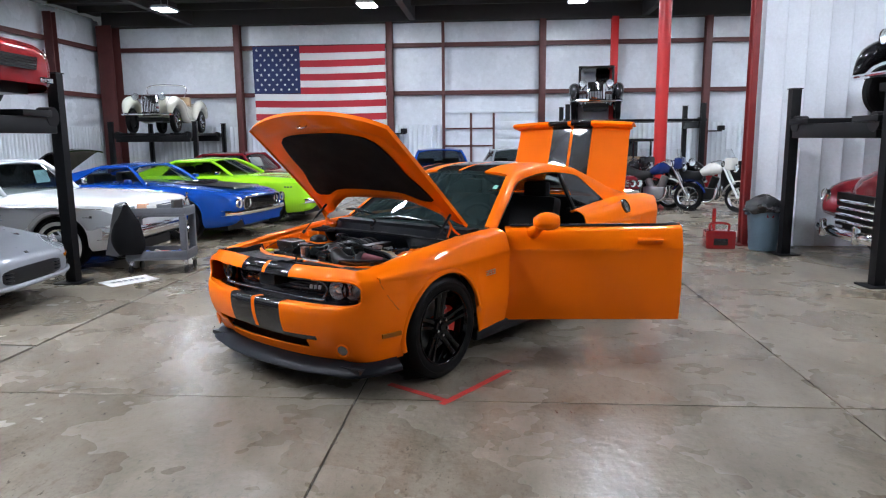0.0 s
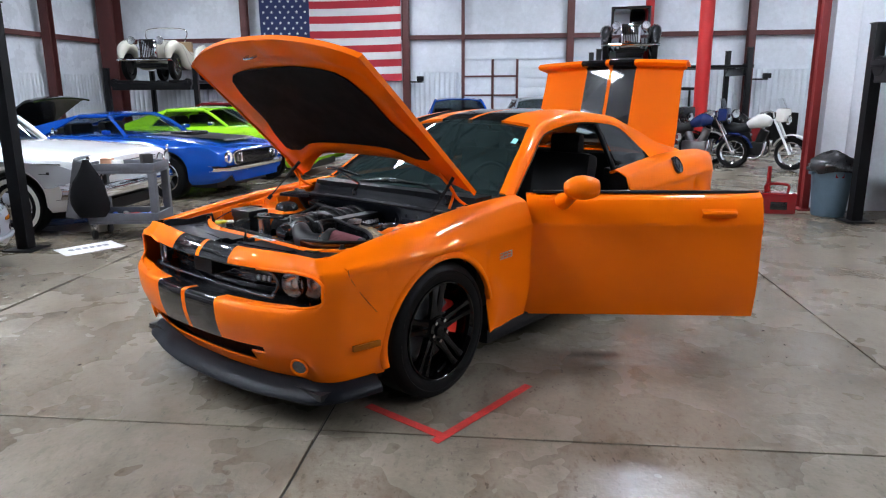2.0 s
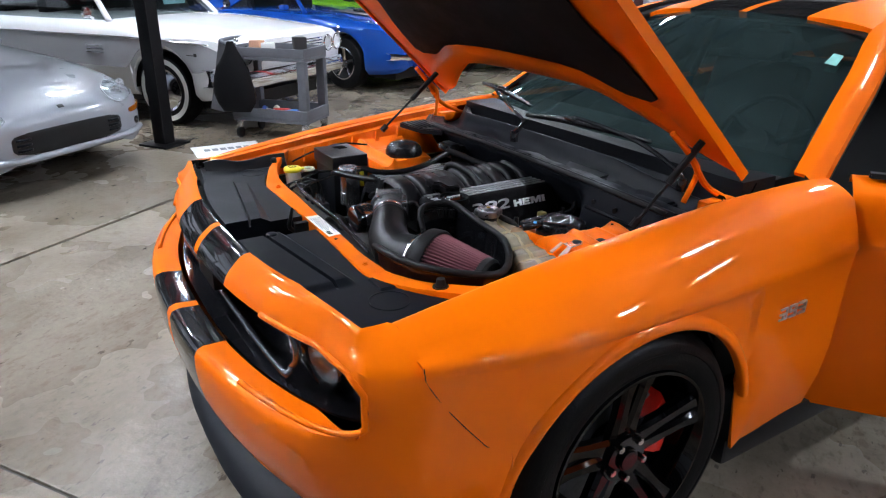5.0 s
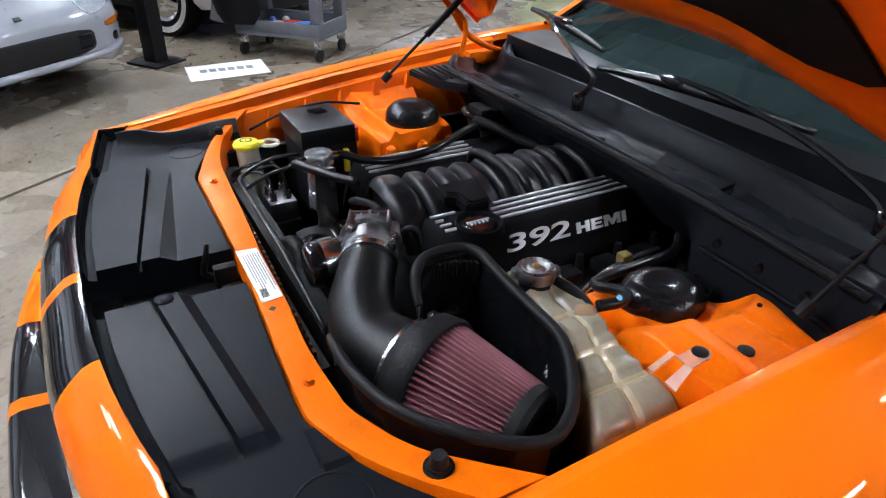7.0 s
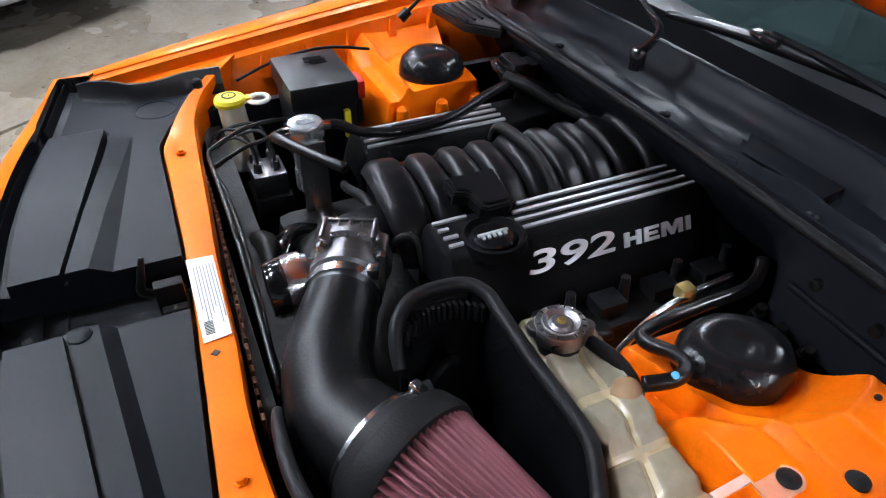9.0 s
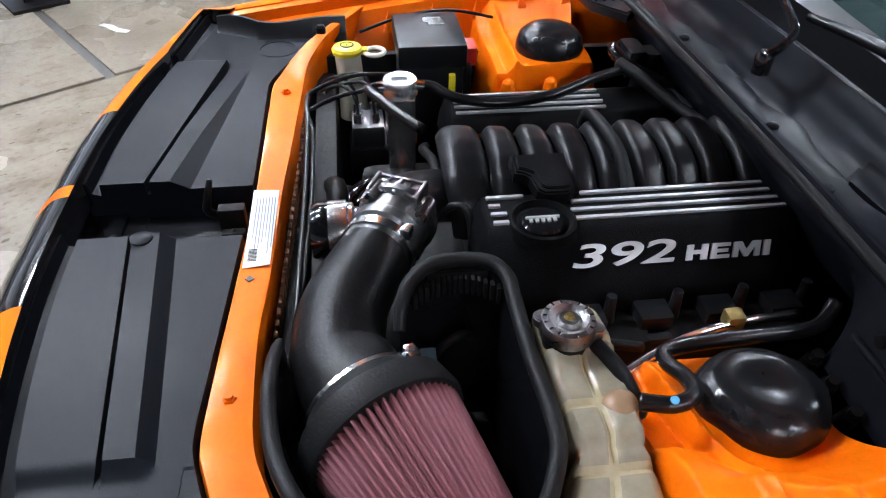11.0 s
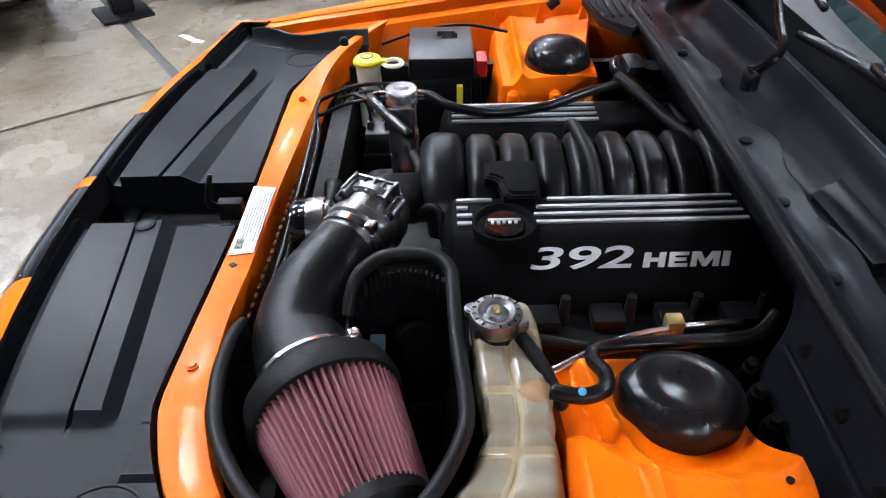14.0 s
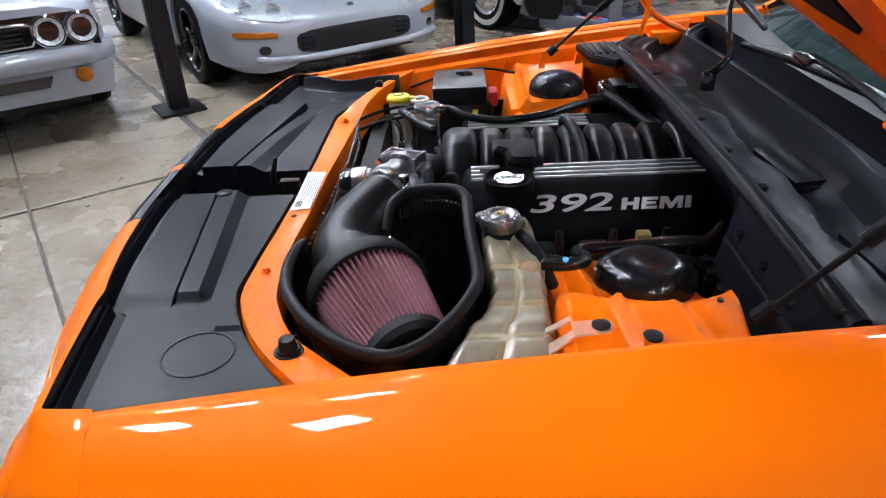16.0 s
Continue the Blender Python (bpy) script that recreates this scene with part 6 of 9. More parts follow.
box(bm, -0.25, 0.28, -0.32, 0.40, 0.36, 0.72, bev=0.03)
eng("engine_block", bm, DARK, "dark engine block")
for x, y, r in ((-0.02, -0.345, 0.07), (-0.16, -0.33, 0.055), (0.10, -0.36, 0.05)):
    bm = bmesh.new()
    lathe(bm, [(0.02, -0.018), (r * 0.8, -0.018), (r, -0.016), (r, -0.008), (r - 0.006, -0.004), (r, 0.0), (r, 0.014), (0.02, 0.014)], seg=30, axis="y", center=(x, y, 0.66))
    eng("belt_pulley", bm, DARK)

# coolant tank: faceted cells, neck and chrome cap
ST = [(0.330, -0.128, -0.055, 0.870), (0.365, -0.134, -0.045, 0.885), (0.405, -0.134, -0.040, 0.882), (0.418, -0.132, -0.043, 0.872), (0.430, -0.134, -0.040, 0.868), (0.470, -0.129, -0.036, 0.862), (0.505, -0.126, -0.036, 0.858), (0.512, -0.125, -0.039, 0.848),
      (0.525, -0.133, -0.034, 0.846), (0.560, -0.150, -0.032, 0.838), (0.585, -0.168, -0.033, 0.842), (0.593, -0.172, -0.036, 0.836), (0.605, -0.178, -0.030, 0.840), (0.640, -0.194, -0.030, 0.836), (0.665, -0.205, -0.032, 0.828), (0.675, -0.200, -0.045, 0.81)]
bm = bmesh.new()
rows = []
NX, CELLS = 60, 5
for i in range(NX + 1):
    f = i / NX
    x = 0.330 + 0.345 * f
    ya, yb, zt = (tab(x, [(q[0], q[k]) for q in ST]) for k in (1, 2, 3))
    pc = (f * CELLS) % 1.0
    cell = min(1.0, min(pc, 1 - pc) / 0.22) ** 0.5 if 0 < i < NX else 0.0
    r = [(x, ya + 0.016, 0.62), (x, ya + 0.012, 0.70)]
    for j in range(21):
        v = j / 20
        side = min(v, 1 - v)
        z = zt - 0.045 * max(0.0, 1 - side / 0.16) ** 2
        half = (v * 2) % 1.0 if j < 20 else 0.0
        pil = cell * min(1.0, min(half, 1 - half) / 0.16) ** 0.5
        r.append((x, ya + (yb - ya) * v + (0.007 if j == 0 else -0.004 * cell if j == 20 else 0), z - 0.006 + 0.007 * pil))
    r += [(x, yb - 0.004, 0.70), (x, yb - 0.006, 0.62)]
    rows.append(r)


def is_seam(i, j):
    p = ((i + 0.5) / NX * CELLS) % 1.0
    return 1 if min(p, 1 - p) < 0.06 or j in (11, 12) else 0


g = sheet(bm, rows, mi=is_seam)
for r in (g[0][::-1], g[-1]):
    bm.faces.new(r)
bmesh.ops.recalc_face_normals(bm, faces=bm.faces[:])
tank = eng("coolant_tank", bm, [TANK, TANK_SEAM], "yellowed translucent plastic coolant tank", angle=50)
bm = bmesh.new()
cyl(bm, (0.388, -0.100, 0.865), (0.388, -0.100, 0.893), 0.027, seg=30)
part("tank_neck", bm, RUBBER, tank)
bm = bmesh.new()
lathe(bm, [(0.0315, 0.886), (0.0322, 0.900), (0.030, 0.905), (0.0235, 0.906), (0.022, 0.908), (0.020, 0.906), (0.015, 0.903), (0.011, 0.907), (0.0, 0.908)], seg=36, center=(0.388, -0.100, 0))
for a in (68, 248):
    c, s = math.cos(radians(a)), math.sin(radians(a))
    cyl(bm, (0.388 + 0.030 * c, -0.100 + 0.030 * s, 0.889), (0.388 + 0.030 * c, -0.100 + 0.030 * s, 0.903), 0.010, seg=12, bev=0.002)
part("pressure_cap", bm, CAPSTEEL, tank, "bright steel pressure cap")
bm = bmesh.new()
for k in range(16):
    a = radians(22.5 * k + 6)
    if k in (3, 11):
        continue
    box(bm, -0.0010, 0.0010, 0.0243, 0.0288, 0.9053, 0.9066, m=Matrix.Translation((0.388, -0.100, 0)) @ pose(0, 0, 0, 0, 0, math.degrees(a)))
part("stamped_bars", bm, STEEL, tank)
bm = bmesh.new()
cyl(bm, (0.388, -0.100, 0.908), (0.388, -0.100, 0.9115), 0.006, 0.004, seg=14)
part("cap_rivet", bm, material("brass", (0.5, 0.36, 0.12), rough=0.3, metal=0.9), tank)
bm = bmesh.new()
tube(bm, [(0.405, -0.072, 0.880), (0.432, -0.055, 0.872), (0.452, -0.040, 0.850), (0.455, -0.025, 0.815)], 0.009, seg=12)
eng("overflow_hose", bm, RUBBER)
bm = bmesh.new()
lathe(bm, [(0.021, -0.02), (0.020, 0.004), (0.017, 0.010), (0.010, 0.0145), (0.0, 0.016)], seg=24, center=(0.470, -0.060, 0.852))
part("tank_outlet", bm, material("amber_tank_dome", (0.29, 0.185, 0.105), rough=0.12, var=0.1, scale=20, sss=0.3), tank)
bm = bmesh.new()
tube(bm, [(0.478, -0.045, 0.868), (0.489, -0.012, 0.872), (0.478, 0.014, 0.870), (0.448, 0.022, 0.860), (0.412, 0.016, 0.846), (0.390, 0.026, 0.840), (0.380, 0.07, 0.837), (0.376, 0.14, 0.836), (0.370, 0.225, 0.836), (0.345, 0.262, 0.85)], 0.0095, seg=12)
hose_ = eng("coolant_hose", bm, HOSE, "thick black coolant hose")
bm = bmesh.new()
cyl(bm, (0.4895, -0.014, 0.8795), (0.491, -0.014, 0.8825), 0.0045, seg=12)
part("paint_dot", bm, material("blue_paint_dot", (0.1, 0.42, 0.75), rough=0.5), hose_, "pale blue paint dot")
bm = bmesh.new()
arc = [(0.634 + 0.016 * math.cos(radians(t)), 0.010 + 0.016 * math.sin(radians(t))) for t in range(-15, 166, 12)]
for q in (arc + [(0.616, -0.012), (0.612, -0.026), (0.653, -0.026)], [(0.612, -0.026), (0.606, -0.056), (0.616, -0.056), (0.622, -0.026)], [(0.642, -0.026), (0.640, -0.056), (0.660, -0.056), (0.655, -0.026)]):
    prism(bm, q, 0.866, 0.8695)
for v in bm.verts:
    v.co.z -= 0.75 * max(0.0, -0.026 - v.co.y)
TAB = material("milky_tab", (0.70, 0.60, 0.50), rough=0.22, var=0.1, scale=20, sss=0.2)
TAB.node_tree.nodes["Principled BSDF"].inputs["Alpha"].default_value = 0.32
part("tank_bracket", bm, TAB, tank, "thin translucent mounting tab")
for x, y, z in ((0.634, 0.010, 0.8700), (0.664, 0.066, 0.8735)):
    bm = bmesh.new()
    lathe(bm, [(0.0125, -0.006), (0.012, 0.001), (0.009, 0.0025), (0.0, 0.003)], seg=22, center=(x, y, z))
    eng("plug", bm, RUBBER)


# strut towers
TOP_T = [(0.33, 0.790), (0.36, 0.806), (0.388, 0.816), (0.43, 0.825), (0.474, 0.836), (0.51, 0.848), (0.545, 0.868), (0.575, 0.878), (0.60, 0.879), (0.664, 0.872), (0.74, 0.866)]
SEAM_T = [(0.33, 0.005), (0.42, 0.012), (0.474, 0.026), (0.53, 0.038), (0.60, 0.043), (0.67, 0.05), (0.74, 0.055)]


def tower_back(x, s):
    """Rear edge of the tower at x: the near one bulges before the fender."""
    return 0.193 + 0.020 * ramp(x, 0.46, 0.56) - 0.016 * ramp(x, 0.60, 0.72) if s > 0 else 0.200 + 0.03 * ramp(x, 0.55, 0.70)


def near_top(x, y):
    """Height of the near tower's pressed top: dish round the cap, folded seam, front boss, rolled rear rim."""
    z = tab(x, TOP_T)
    d = math.hypot(x - 0.466, y - 0.108)
    z = mixf(min(z, 0.822), z, ramp(d, 0.082, 0.135))
    r = y - tab(x, SEAM_T)
    z += 0.008 * math.exp(-(r / 0.005) ** 2) * ramp(x, 0.37, 0.42) * (1 - 0.6 * ramp(x, 0.58, 0.66))
    front = 1 - ramp(r, -0.014, -0.002)
    boss = ramp(x, 0.500, 0.520)
    z -= front * mixf(0.030 * ramp(x, 0.36, 0.44), 0.008, boss)
    z += 0.005 * math.exp(-((tower_back(x, 1) - 0.016 - y) / 0.007) ** 2) * ramp(x, 0.40, 0.48)
    z -= 0.004 * math.exp(-((y - 0.128 - 0.25 * (x - 0.62)) / 0.010) ** 2) * ramp(x, 0.56, 0.58) * (1 - ramp(x, 0.68, 0.70))
    z += 0.003 * math.exp(-((y - 0.112 - 0.25 * (x - 0.62)) / 0.006) ** 2) * ramp(x, 0.56, 0.58) * (1 - ramp(x, 0.68, 0.70))
    return z + 0.0015 * math.sin(x * 40) * math.sin(y * 47)


def tower(s):
    bm = bmesh.new()
    rows = []
    x0 = 0.335 if s > 0 else 0.374
    xs_ = spread(x0, 0.735, 81)
    for x in xs_:
        row = []
        yb = tower_back(x, s)
        for y in spread(-0.055, yb, 69):
            ex = (x - x0) / (0.05 if s > 0 else 0.022)
            ey = min((y + 0.055) / 0.030, (yb - y) / 0.025)
            k = max(0.0, min(1.0, ex)) * max(0.0, min(1.0, ey))
            k = k * k * (3 - 2 * k)
            if s > 0:
                z = 0.66 + (near_top(x, y) - 0.66) * k
            else:
                z = 0.66 + (0.836 + 0.035 * ramp(x, 0.60, 0.73) - 0.66) * k
                z += 0.004 * (1 - ramp(math.hypot(x - 0.48, y - 0.104), 0.085, 0.105)) * k
                r = y - 0.016
                z += 0.011 * math.exp(-(r / 0.007) ** 2) * (1 - ramp(x, 0.64, 0.70)) * k
                z -= 0.016 * (1 - ramp(r, -0.022, -0.004)) * k
                z -= 0.012 * ramp(x, 0.585, 0.60) * (1 - ramp(x, 0.64, 0.70)) * ramp(y, 0.02, 0.05) * (1 - ramp(y, 0.16, 0.20)) * k
                z += 0.004 * math.sin(x * 24) * math.sin(y * 21) * k
            row.append((s * x, y, z))
        rows.append(row)
    sheet(bm, rows, flip=s < 0)
    # side faces
    for e in ([(s * x, -0.055, 0.662) for x in xs_], [(s * x, tower_back(x, s), 0.662) for x in xs_]):
        sheet(bm, [e, [(x, yy, 0.4) for x, yy, z in e]])
    ys_ = spread(-0.055, tower_back(x0, s), 8)
    sheet(bm, [[(s * x0, y, 0.662) for y in ys_], [(s * x0, y, 0.4) for y in ys_]])
    bmesh.ops.recalc_face_normals(bm, faces=bm.faces[:])
    t = eng("strut_tower", bm, BAY, "glossy orange strut tower with a black cap", angle=50)
    bm = bmesh.new()
    prof = [(0.072, 0.806), (0.076, 0.816), (0.075, 0.834), (0.067, 0.850), (0.052, 0.859), (0.034, 0.861), (0.016, 0.857), (0.0, 0.855)] if s > 0 else \
        [(0.070, 0.800), (0.073, 0.815), (0.072, 0.838), (0.066, 0.856), (0.053, 0.868), (0.033, 0.875), (0.0, 0.877)]
    lathe(bm, prof, seg=48, center=(0.485, 0.108, 0.0) if s > 0 else (-0.474, 0.100, 0.014))
    if s > 0:
        for v in bm.verts:
            a = math.atan2(v.co.y - 0.108, v.co.x - 0.485)
            low = 1 - ramp(v.co.z, 0.84, 0.86)
            k = 1 - 0.14 * max(0.0, math.cos(a - radians(300))) ** 6 + 0.012 * low * math.cos(a * 9)
            v.co.x = 0.464 + (v.co.x - 0.485) * k * 0.90
            v.co.y = 0.108 + (v.co.y - 0.108) * k * 1.02
    part("tower_cap", bm, CAP_RUBBER, t, "shiny black rubber tower cap")
    if s > 0:
        bm = bmesh.new()
        cyl(bm, (0.601, 0.166, 0.870), (0.601, 0.166, 0.8805), 0.004, seg=12)
        part("drain_hole", bm, DARK, t)
    if s < 0:
        for y in (-0.005, 0.085, 0.165):
            bm = bmesh.new()
            lathe(bm, [(0.017, 0.66), (0.015, 0.790), (0.012, 0.808), (0.006, 0.814), (0.0, 0.815)], seg=18, center=(s * 0.381, y, 0))
            part("boss", bm, BAY, t)


tower(1)
tower(-1)

# fuse box
bm = bmesh.new()
box(bm, -0.598, -0.412, -0.228, -0.086, 0.828, 0.878, bev=0.007)
fuse = eng("fuse_box", bm, PLASTIC, "black plastic fuse box")
bm = bmesh.new()
box(bm, -0.590, -0.418, -0.222, -0.092, 0.66, 0.829, bev=0.006)
box(bm, -0.50, -0.45, -0.085, -0.070, 0.76, 0.815, bev=0.004)
part("box_body", bm, PLASTIC, fuse)
bm = bmesh.new()
box(bm, -0.56, -0.535, -0.165, -0.125, 0.8785, 0.8800)
box(bm, -0.548, -0.520, -0.155, -0.120, 0.8785, 0.8797)
part("moulded_mark", bm, GLOSS_BLACK, fuse)
bm = bmesh.new()
box(bm, -0.53, -0.47, -0.080, -0.055, 0.805, 0.845, bev=0.005)
eng("terminal_cover", bm, RED_PLASTIC, "red battery terminal cover")
bm = bmesh.new()
box(bm, -0.41, -0.396, -0.125, -0.112, 0.76, 0.82, bev=0.002)
eng("yellow_clip", bm, YELLOW, "")

# washer neck and yellow cap
bm = bmesh.new()
tube(bm, [(-0.548, -0.322, 0.66), (-0.552, -0.326, 0.74), (-0.558, -0.330, 0.806)], [0.034, 0.029, 0.028], seg=22)
wash = eng("washer_bottle", bm, TANK_WHITE, "white washer bottle neck with a yellow cap")
bm = bmesh.new()
lathe(bm, [(0.029, 0.806), (0.033, 0.808), (0.034, 0.816), (0.030, 0.822), (0.018, 0.825), (0.0, 0.8255)], seg=32, center=(-0.558, -0.330, 0))
box(bm, -0.568, -0.548, -0.300, -0.286, 0.810, 0.817, bev=0.002)
part("cap", bm, YELLOW, wash, "bright yellow washer cap")
bm = bmesh.new()
lathe(bm, [(0.021 + 0.006 * math.cos(a), 0.808 + 0.005 * math.sin(a)) for a in spread(0, 2 * math.pi, 7)], seg=24, center=(-0.556, -0.270, 0))
part("tether_loop", bm, TANK_WHITE, wash)
bm = bmesh.new()
lathe(bm, [(0.0125, 0.8256), (0.0155, 0.8250), (0.0155, 0.8262), (0.0125, 0.8266), (0.0125, 0.8256)], seg=24, center=(-0.558, -0.330, 0))
box(bm, -0.562, -0.554, -0.331, -0.329, 0.8254, 0.8262)
part("cap_symbol", bm, INK, wash)

# silver catch can with hoses
bm = bmesh.new()
C = Vector((-0.257, -0.236, 0))
lathe(bm, [(0.0, 0.752), (0.026, 0.752), (0.028, 0.756), (0.028, 0.79), (0.0295, 0.792), (0.0295, 0.796), (0.028, 0.798), (0.028, 0.855), (0.032, 0.858), (0.032, 0.882), (0.030, 0.886), (0.0, 0.887)], seg=36, center=C)
can = eng("catch_can", bm, POLISHED, "polished aluminium oil catch can")
bm = bmesh.new()
for k in range(3):
    box(bm, -0.262 + k * 0.006, -0.259 + k * 0.006, -0.252, -0.222, 0.887, 0.8876)
part("engraved_bars", bm, GREY_INK, can)
bm = bmesh.new()
for k in range(20):
    a = 2 * math.pi * k / 20
    cyl(bm, (C.x + 0.0285 * math.cos(a), C.y + 0.0285 * math.sin(a), 0.754), (C.x + 0.0285 * math.cos(a), C.y + 0.0285 * math.sin(a), 0.789), 0.0022, seg=6)
part("knurling", bm, POLISHED, can)
for pts in ([(-0.257, -0.262, 0.872), (-0.25, -0.292, 0.872), (-0.225, -0.290, 0.878), (-0.155, -0.255, 0.878), (-0.083, -0.215, 0.880)],
            [(-0.257, -0.206, 0.872), (-0.25, -0.178, 0.872), (-0.222, -0.14, 0.862), (-0.205, -0.06, 0.856), (-0.215, 0.04, 0.862), (-0.255, 0.13, 0.872), (-0.29, 0.20, 0.87)]):
    bm = bmesh.new()
    tube(bm, pts, 0.0095, seg=12)
    part("hose", bm, HOSE, can, "black ribbed rubber hose")
    bm = bmesh.new()
    p0, p1 = Vector(pts[0]), Vector(pts[1])
    cyl(bm, p0 + (p1 - p0) * -0.2, p0 + (p1 - p0) * 0.55, 0.010, seg=12)
    part("hose_fitting", bm, CHROME, can)
bm = bmesh.new()
box(bm, -0.225, -0.218, -0.262, -0.212, 0.72, 0.86, bev=0.002)
box(bm, -0.225, -0.12, -0.245, -0.215, 0.716, 0.724, bev=0.002)
part("can_bracket", bm, STEEL, can)

# brake valve block with fittings and short lines
bm = bmesh.new()
box(bm, -0.455, -0.375, -0.330, -0.262, 0.672, 0.722, bev=0.005)
abs_ = eng("brake_block", bm, ALU, "cast aluminium brake valve block")
bm = bmesh.new()
box(bm, -0.462, -0.368, -0.338, -0.256, 0.60, 0.672, bev=0.008)
part("control_box", bm, PLASTIC, abs_)
for k in range(4):
    x, y = -0.440 + (k % 2) * 0.045, -0.315 + (k // 2) * 0.034
    bm = bmesh.new()
    cyl(bm, (x, y, 0.722), (x, y, 0.745), 0.011, 0.009, seg=6, bev=0.001)
    part("line_nut", bm, STEEL, abs_)
    bm = bmesh.new()
    tube(bm, [(x, y, 0.742), (x - 0.004, y - 0.006, 0.775 + 0.006 * k), (x - 0.03, y - 0.03, 0.79 + 0.004 * k), (x - 0.05, -0.37 - 0.006 * k, 0.775), (-0.50 - 0.01 * k, -0.38, 0.72)], 0.0035, seg=8)
    part("brake_line", bm, RUBBER, abs_)

# radiator top with rusty flange tabs, and hard lines along the support
bm = bmesh.new()
box(bm, -0.36, 0.30, -0.438, -0.420, 0.60, 0.76)
rad = eng("radiator", bm, DARK, "dark radiator edge with rusty fins")
RUST = material("rusty_fins", (0.10, 0.035, 0.012), rough=0.8, var=0.4, scale=40)
for k in range(30):
    bm = bmesh.new()
    x = -0.33 + k * 0.021
    box(bm, x, x + 0.012, -0.424 - 0.020 * ramp(x, -0.2, 0.3), -0.418 - 0.020 * ramp(x, -0.2, 0.3), 0.755, 0.790, bev=0.002)
    part("fin", bm, RUST, rad)
for k, dz in ((0, 0.0), (1, -0.014)):
    bm = bmesh.new()
    tube(bm, [(0.26, -0.412, 0.806 + dz), (0.02, -0.406 + 0.008 * k, 0.818 + dz), (-0.20, -0.406 + 0.008 * k, 0.826 + dz), (-0.292 + 0.03 * k, -0.408, 0.836 + dz), (-0.312 + 0.04 * k, -0.394, 0.842 + dz), (-0.338 + 0.04 * k, -0.345, 0.850 + dz), (-0.352 + 0.04 * k, -0.300, 0.852 + dz), (-0.36, -0.25, 0.846 + dz)], 0.0042, seg=8)
    eng("hard_line", bm, HOSE)

# loose hoses and looms
LOOSE = [([(-0.05, -0.36, 0.68), (-0.10, -0.34, 0.72), (-0.16, -0.30, 0.72), (-0.18, -0.24, 0.69)], 0.020, GLOSS_BLACK),
         ([(0.02, -0.38, 0.70), (-0.03, -0.36, 0.76), (-0.09, -0.36, 0.77), (-0.16, -0.38, 0.72)], 0.018, DARK),
         ([(0.06, -0.21, 0.80), (0.085, -0.185, 0.845), (0.10, -0.165, 0.842), (0.12, -0.16, 0.80)], 0.006, RUBBER),
         ([(-0.16, -0.20, 0.80), (-0.10, -0.21, 0.83), (-0.04, -0.20, 0.845), (0.0, -0.20, 0.845)], 0.008, RUBBER),
         ([(-0.30, 0.19, 0.88), (-0.25, 0.22, 0.87), (-0.18, 0.26, 0.85), (-0.08, 0.31, 0.84)], 0.012, RUBBER),
         ([(-0.40, 0.24, 0.86), (-0.36, 0.20, 0.885), (-0.32, 0.20, 0.88), (-0.28, 0.26, 0.85), (-0.27, 0.32, 0.82)], 0.013, GLOSS_BLACK),
         ([(0.28, -0.05, 0.74), (0.31, -0.09, 0.78), (0.33, -0.05, 0.80), (0.33, 0.03, 0.78)], 0.007, RUBBER),
         ([(-0.60, 0.0, 0.86), (-0.62, -0.10, 0.872), (-0.66, -0.2, 0.845), (-0.64, -0.3, 0.82)], 0.0035, RUBBER),
         ([(0.30, -0.24, 0.76), (0.315, -0.225, 0.80), (0.31, -0.205, 0.81), (0.295, -0.19, 0.79)], 0.006, RUBBER)]
for pts, r, mm in LOOSE:
    bm = bmesh.new()
    tube(bm, pts, r, seg=10)
    eng("engine_hose", bm, mm)
bm = bmesh.new()
box(bm, 0.328, 0.348, -0.260, -0.240, 0.797, 0.812, bev=0.003)
eng("sensor_plug", bm, material("grey_plug", (0.10, 0.14, 0.18), rough=0.5), "small grey sensor plug")
bm = bmesh.new()
box(bm, -0.375, -0.30, 0.21, 0.25, 0.84, 0.90, bev=0.012)
lathe(bm, [(0.03, 0.0), (0.03, 0.07), (0.024, 0.085), (0.0, 0.085)], seg=18, center=(-0.34, 0.27, 0.80))
cyl(bm, (-0.26, 0.29, 0.83), (-0.18, 0.30, 0.83), 0.012, seg=10)
eng("heater_valve", bm, PLASTIC)
for x, y in ((0.385, 0.226), (0.425, 0.222), (0.47, 0.222)):
    bm = bmesh.new()
    cyl(bm, (x, y, 0.775), (x + 0.012, y - 0.006, 0.812), 0.012, 0.010, seg=12, bev=0.002)
    cyl(bm, (x + 0.012, y - 0.006, 0.812), (x + 0.016, y - 0.008, 0.824), 0.007, seg=8)
    eng("line_fitting", bm, DARK)

# cowl: rounded seal rail, band, trough, ridge and wiper valley
def cowl_y(x):
    return 0.262 + 0.014 * (1 - abs(x / 0.72) ** 2.5) + 0.11 * ramp(-x, 0.54, 0.72) ** 1.5


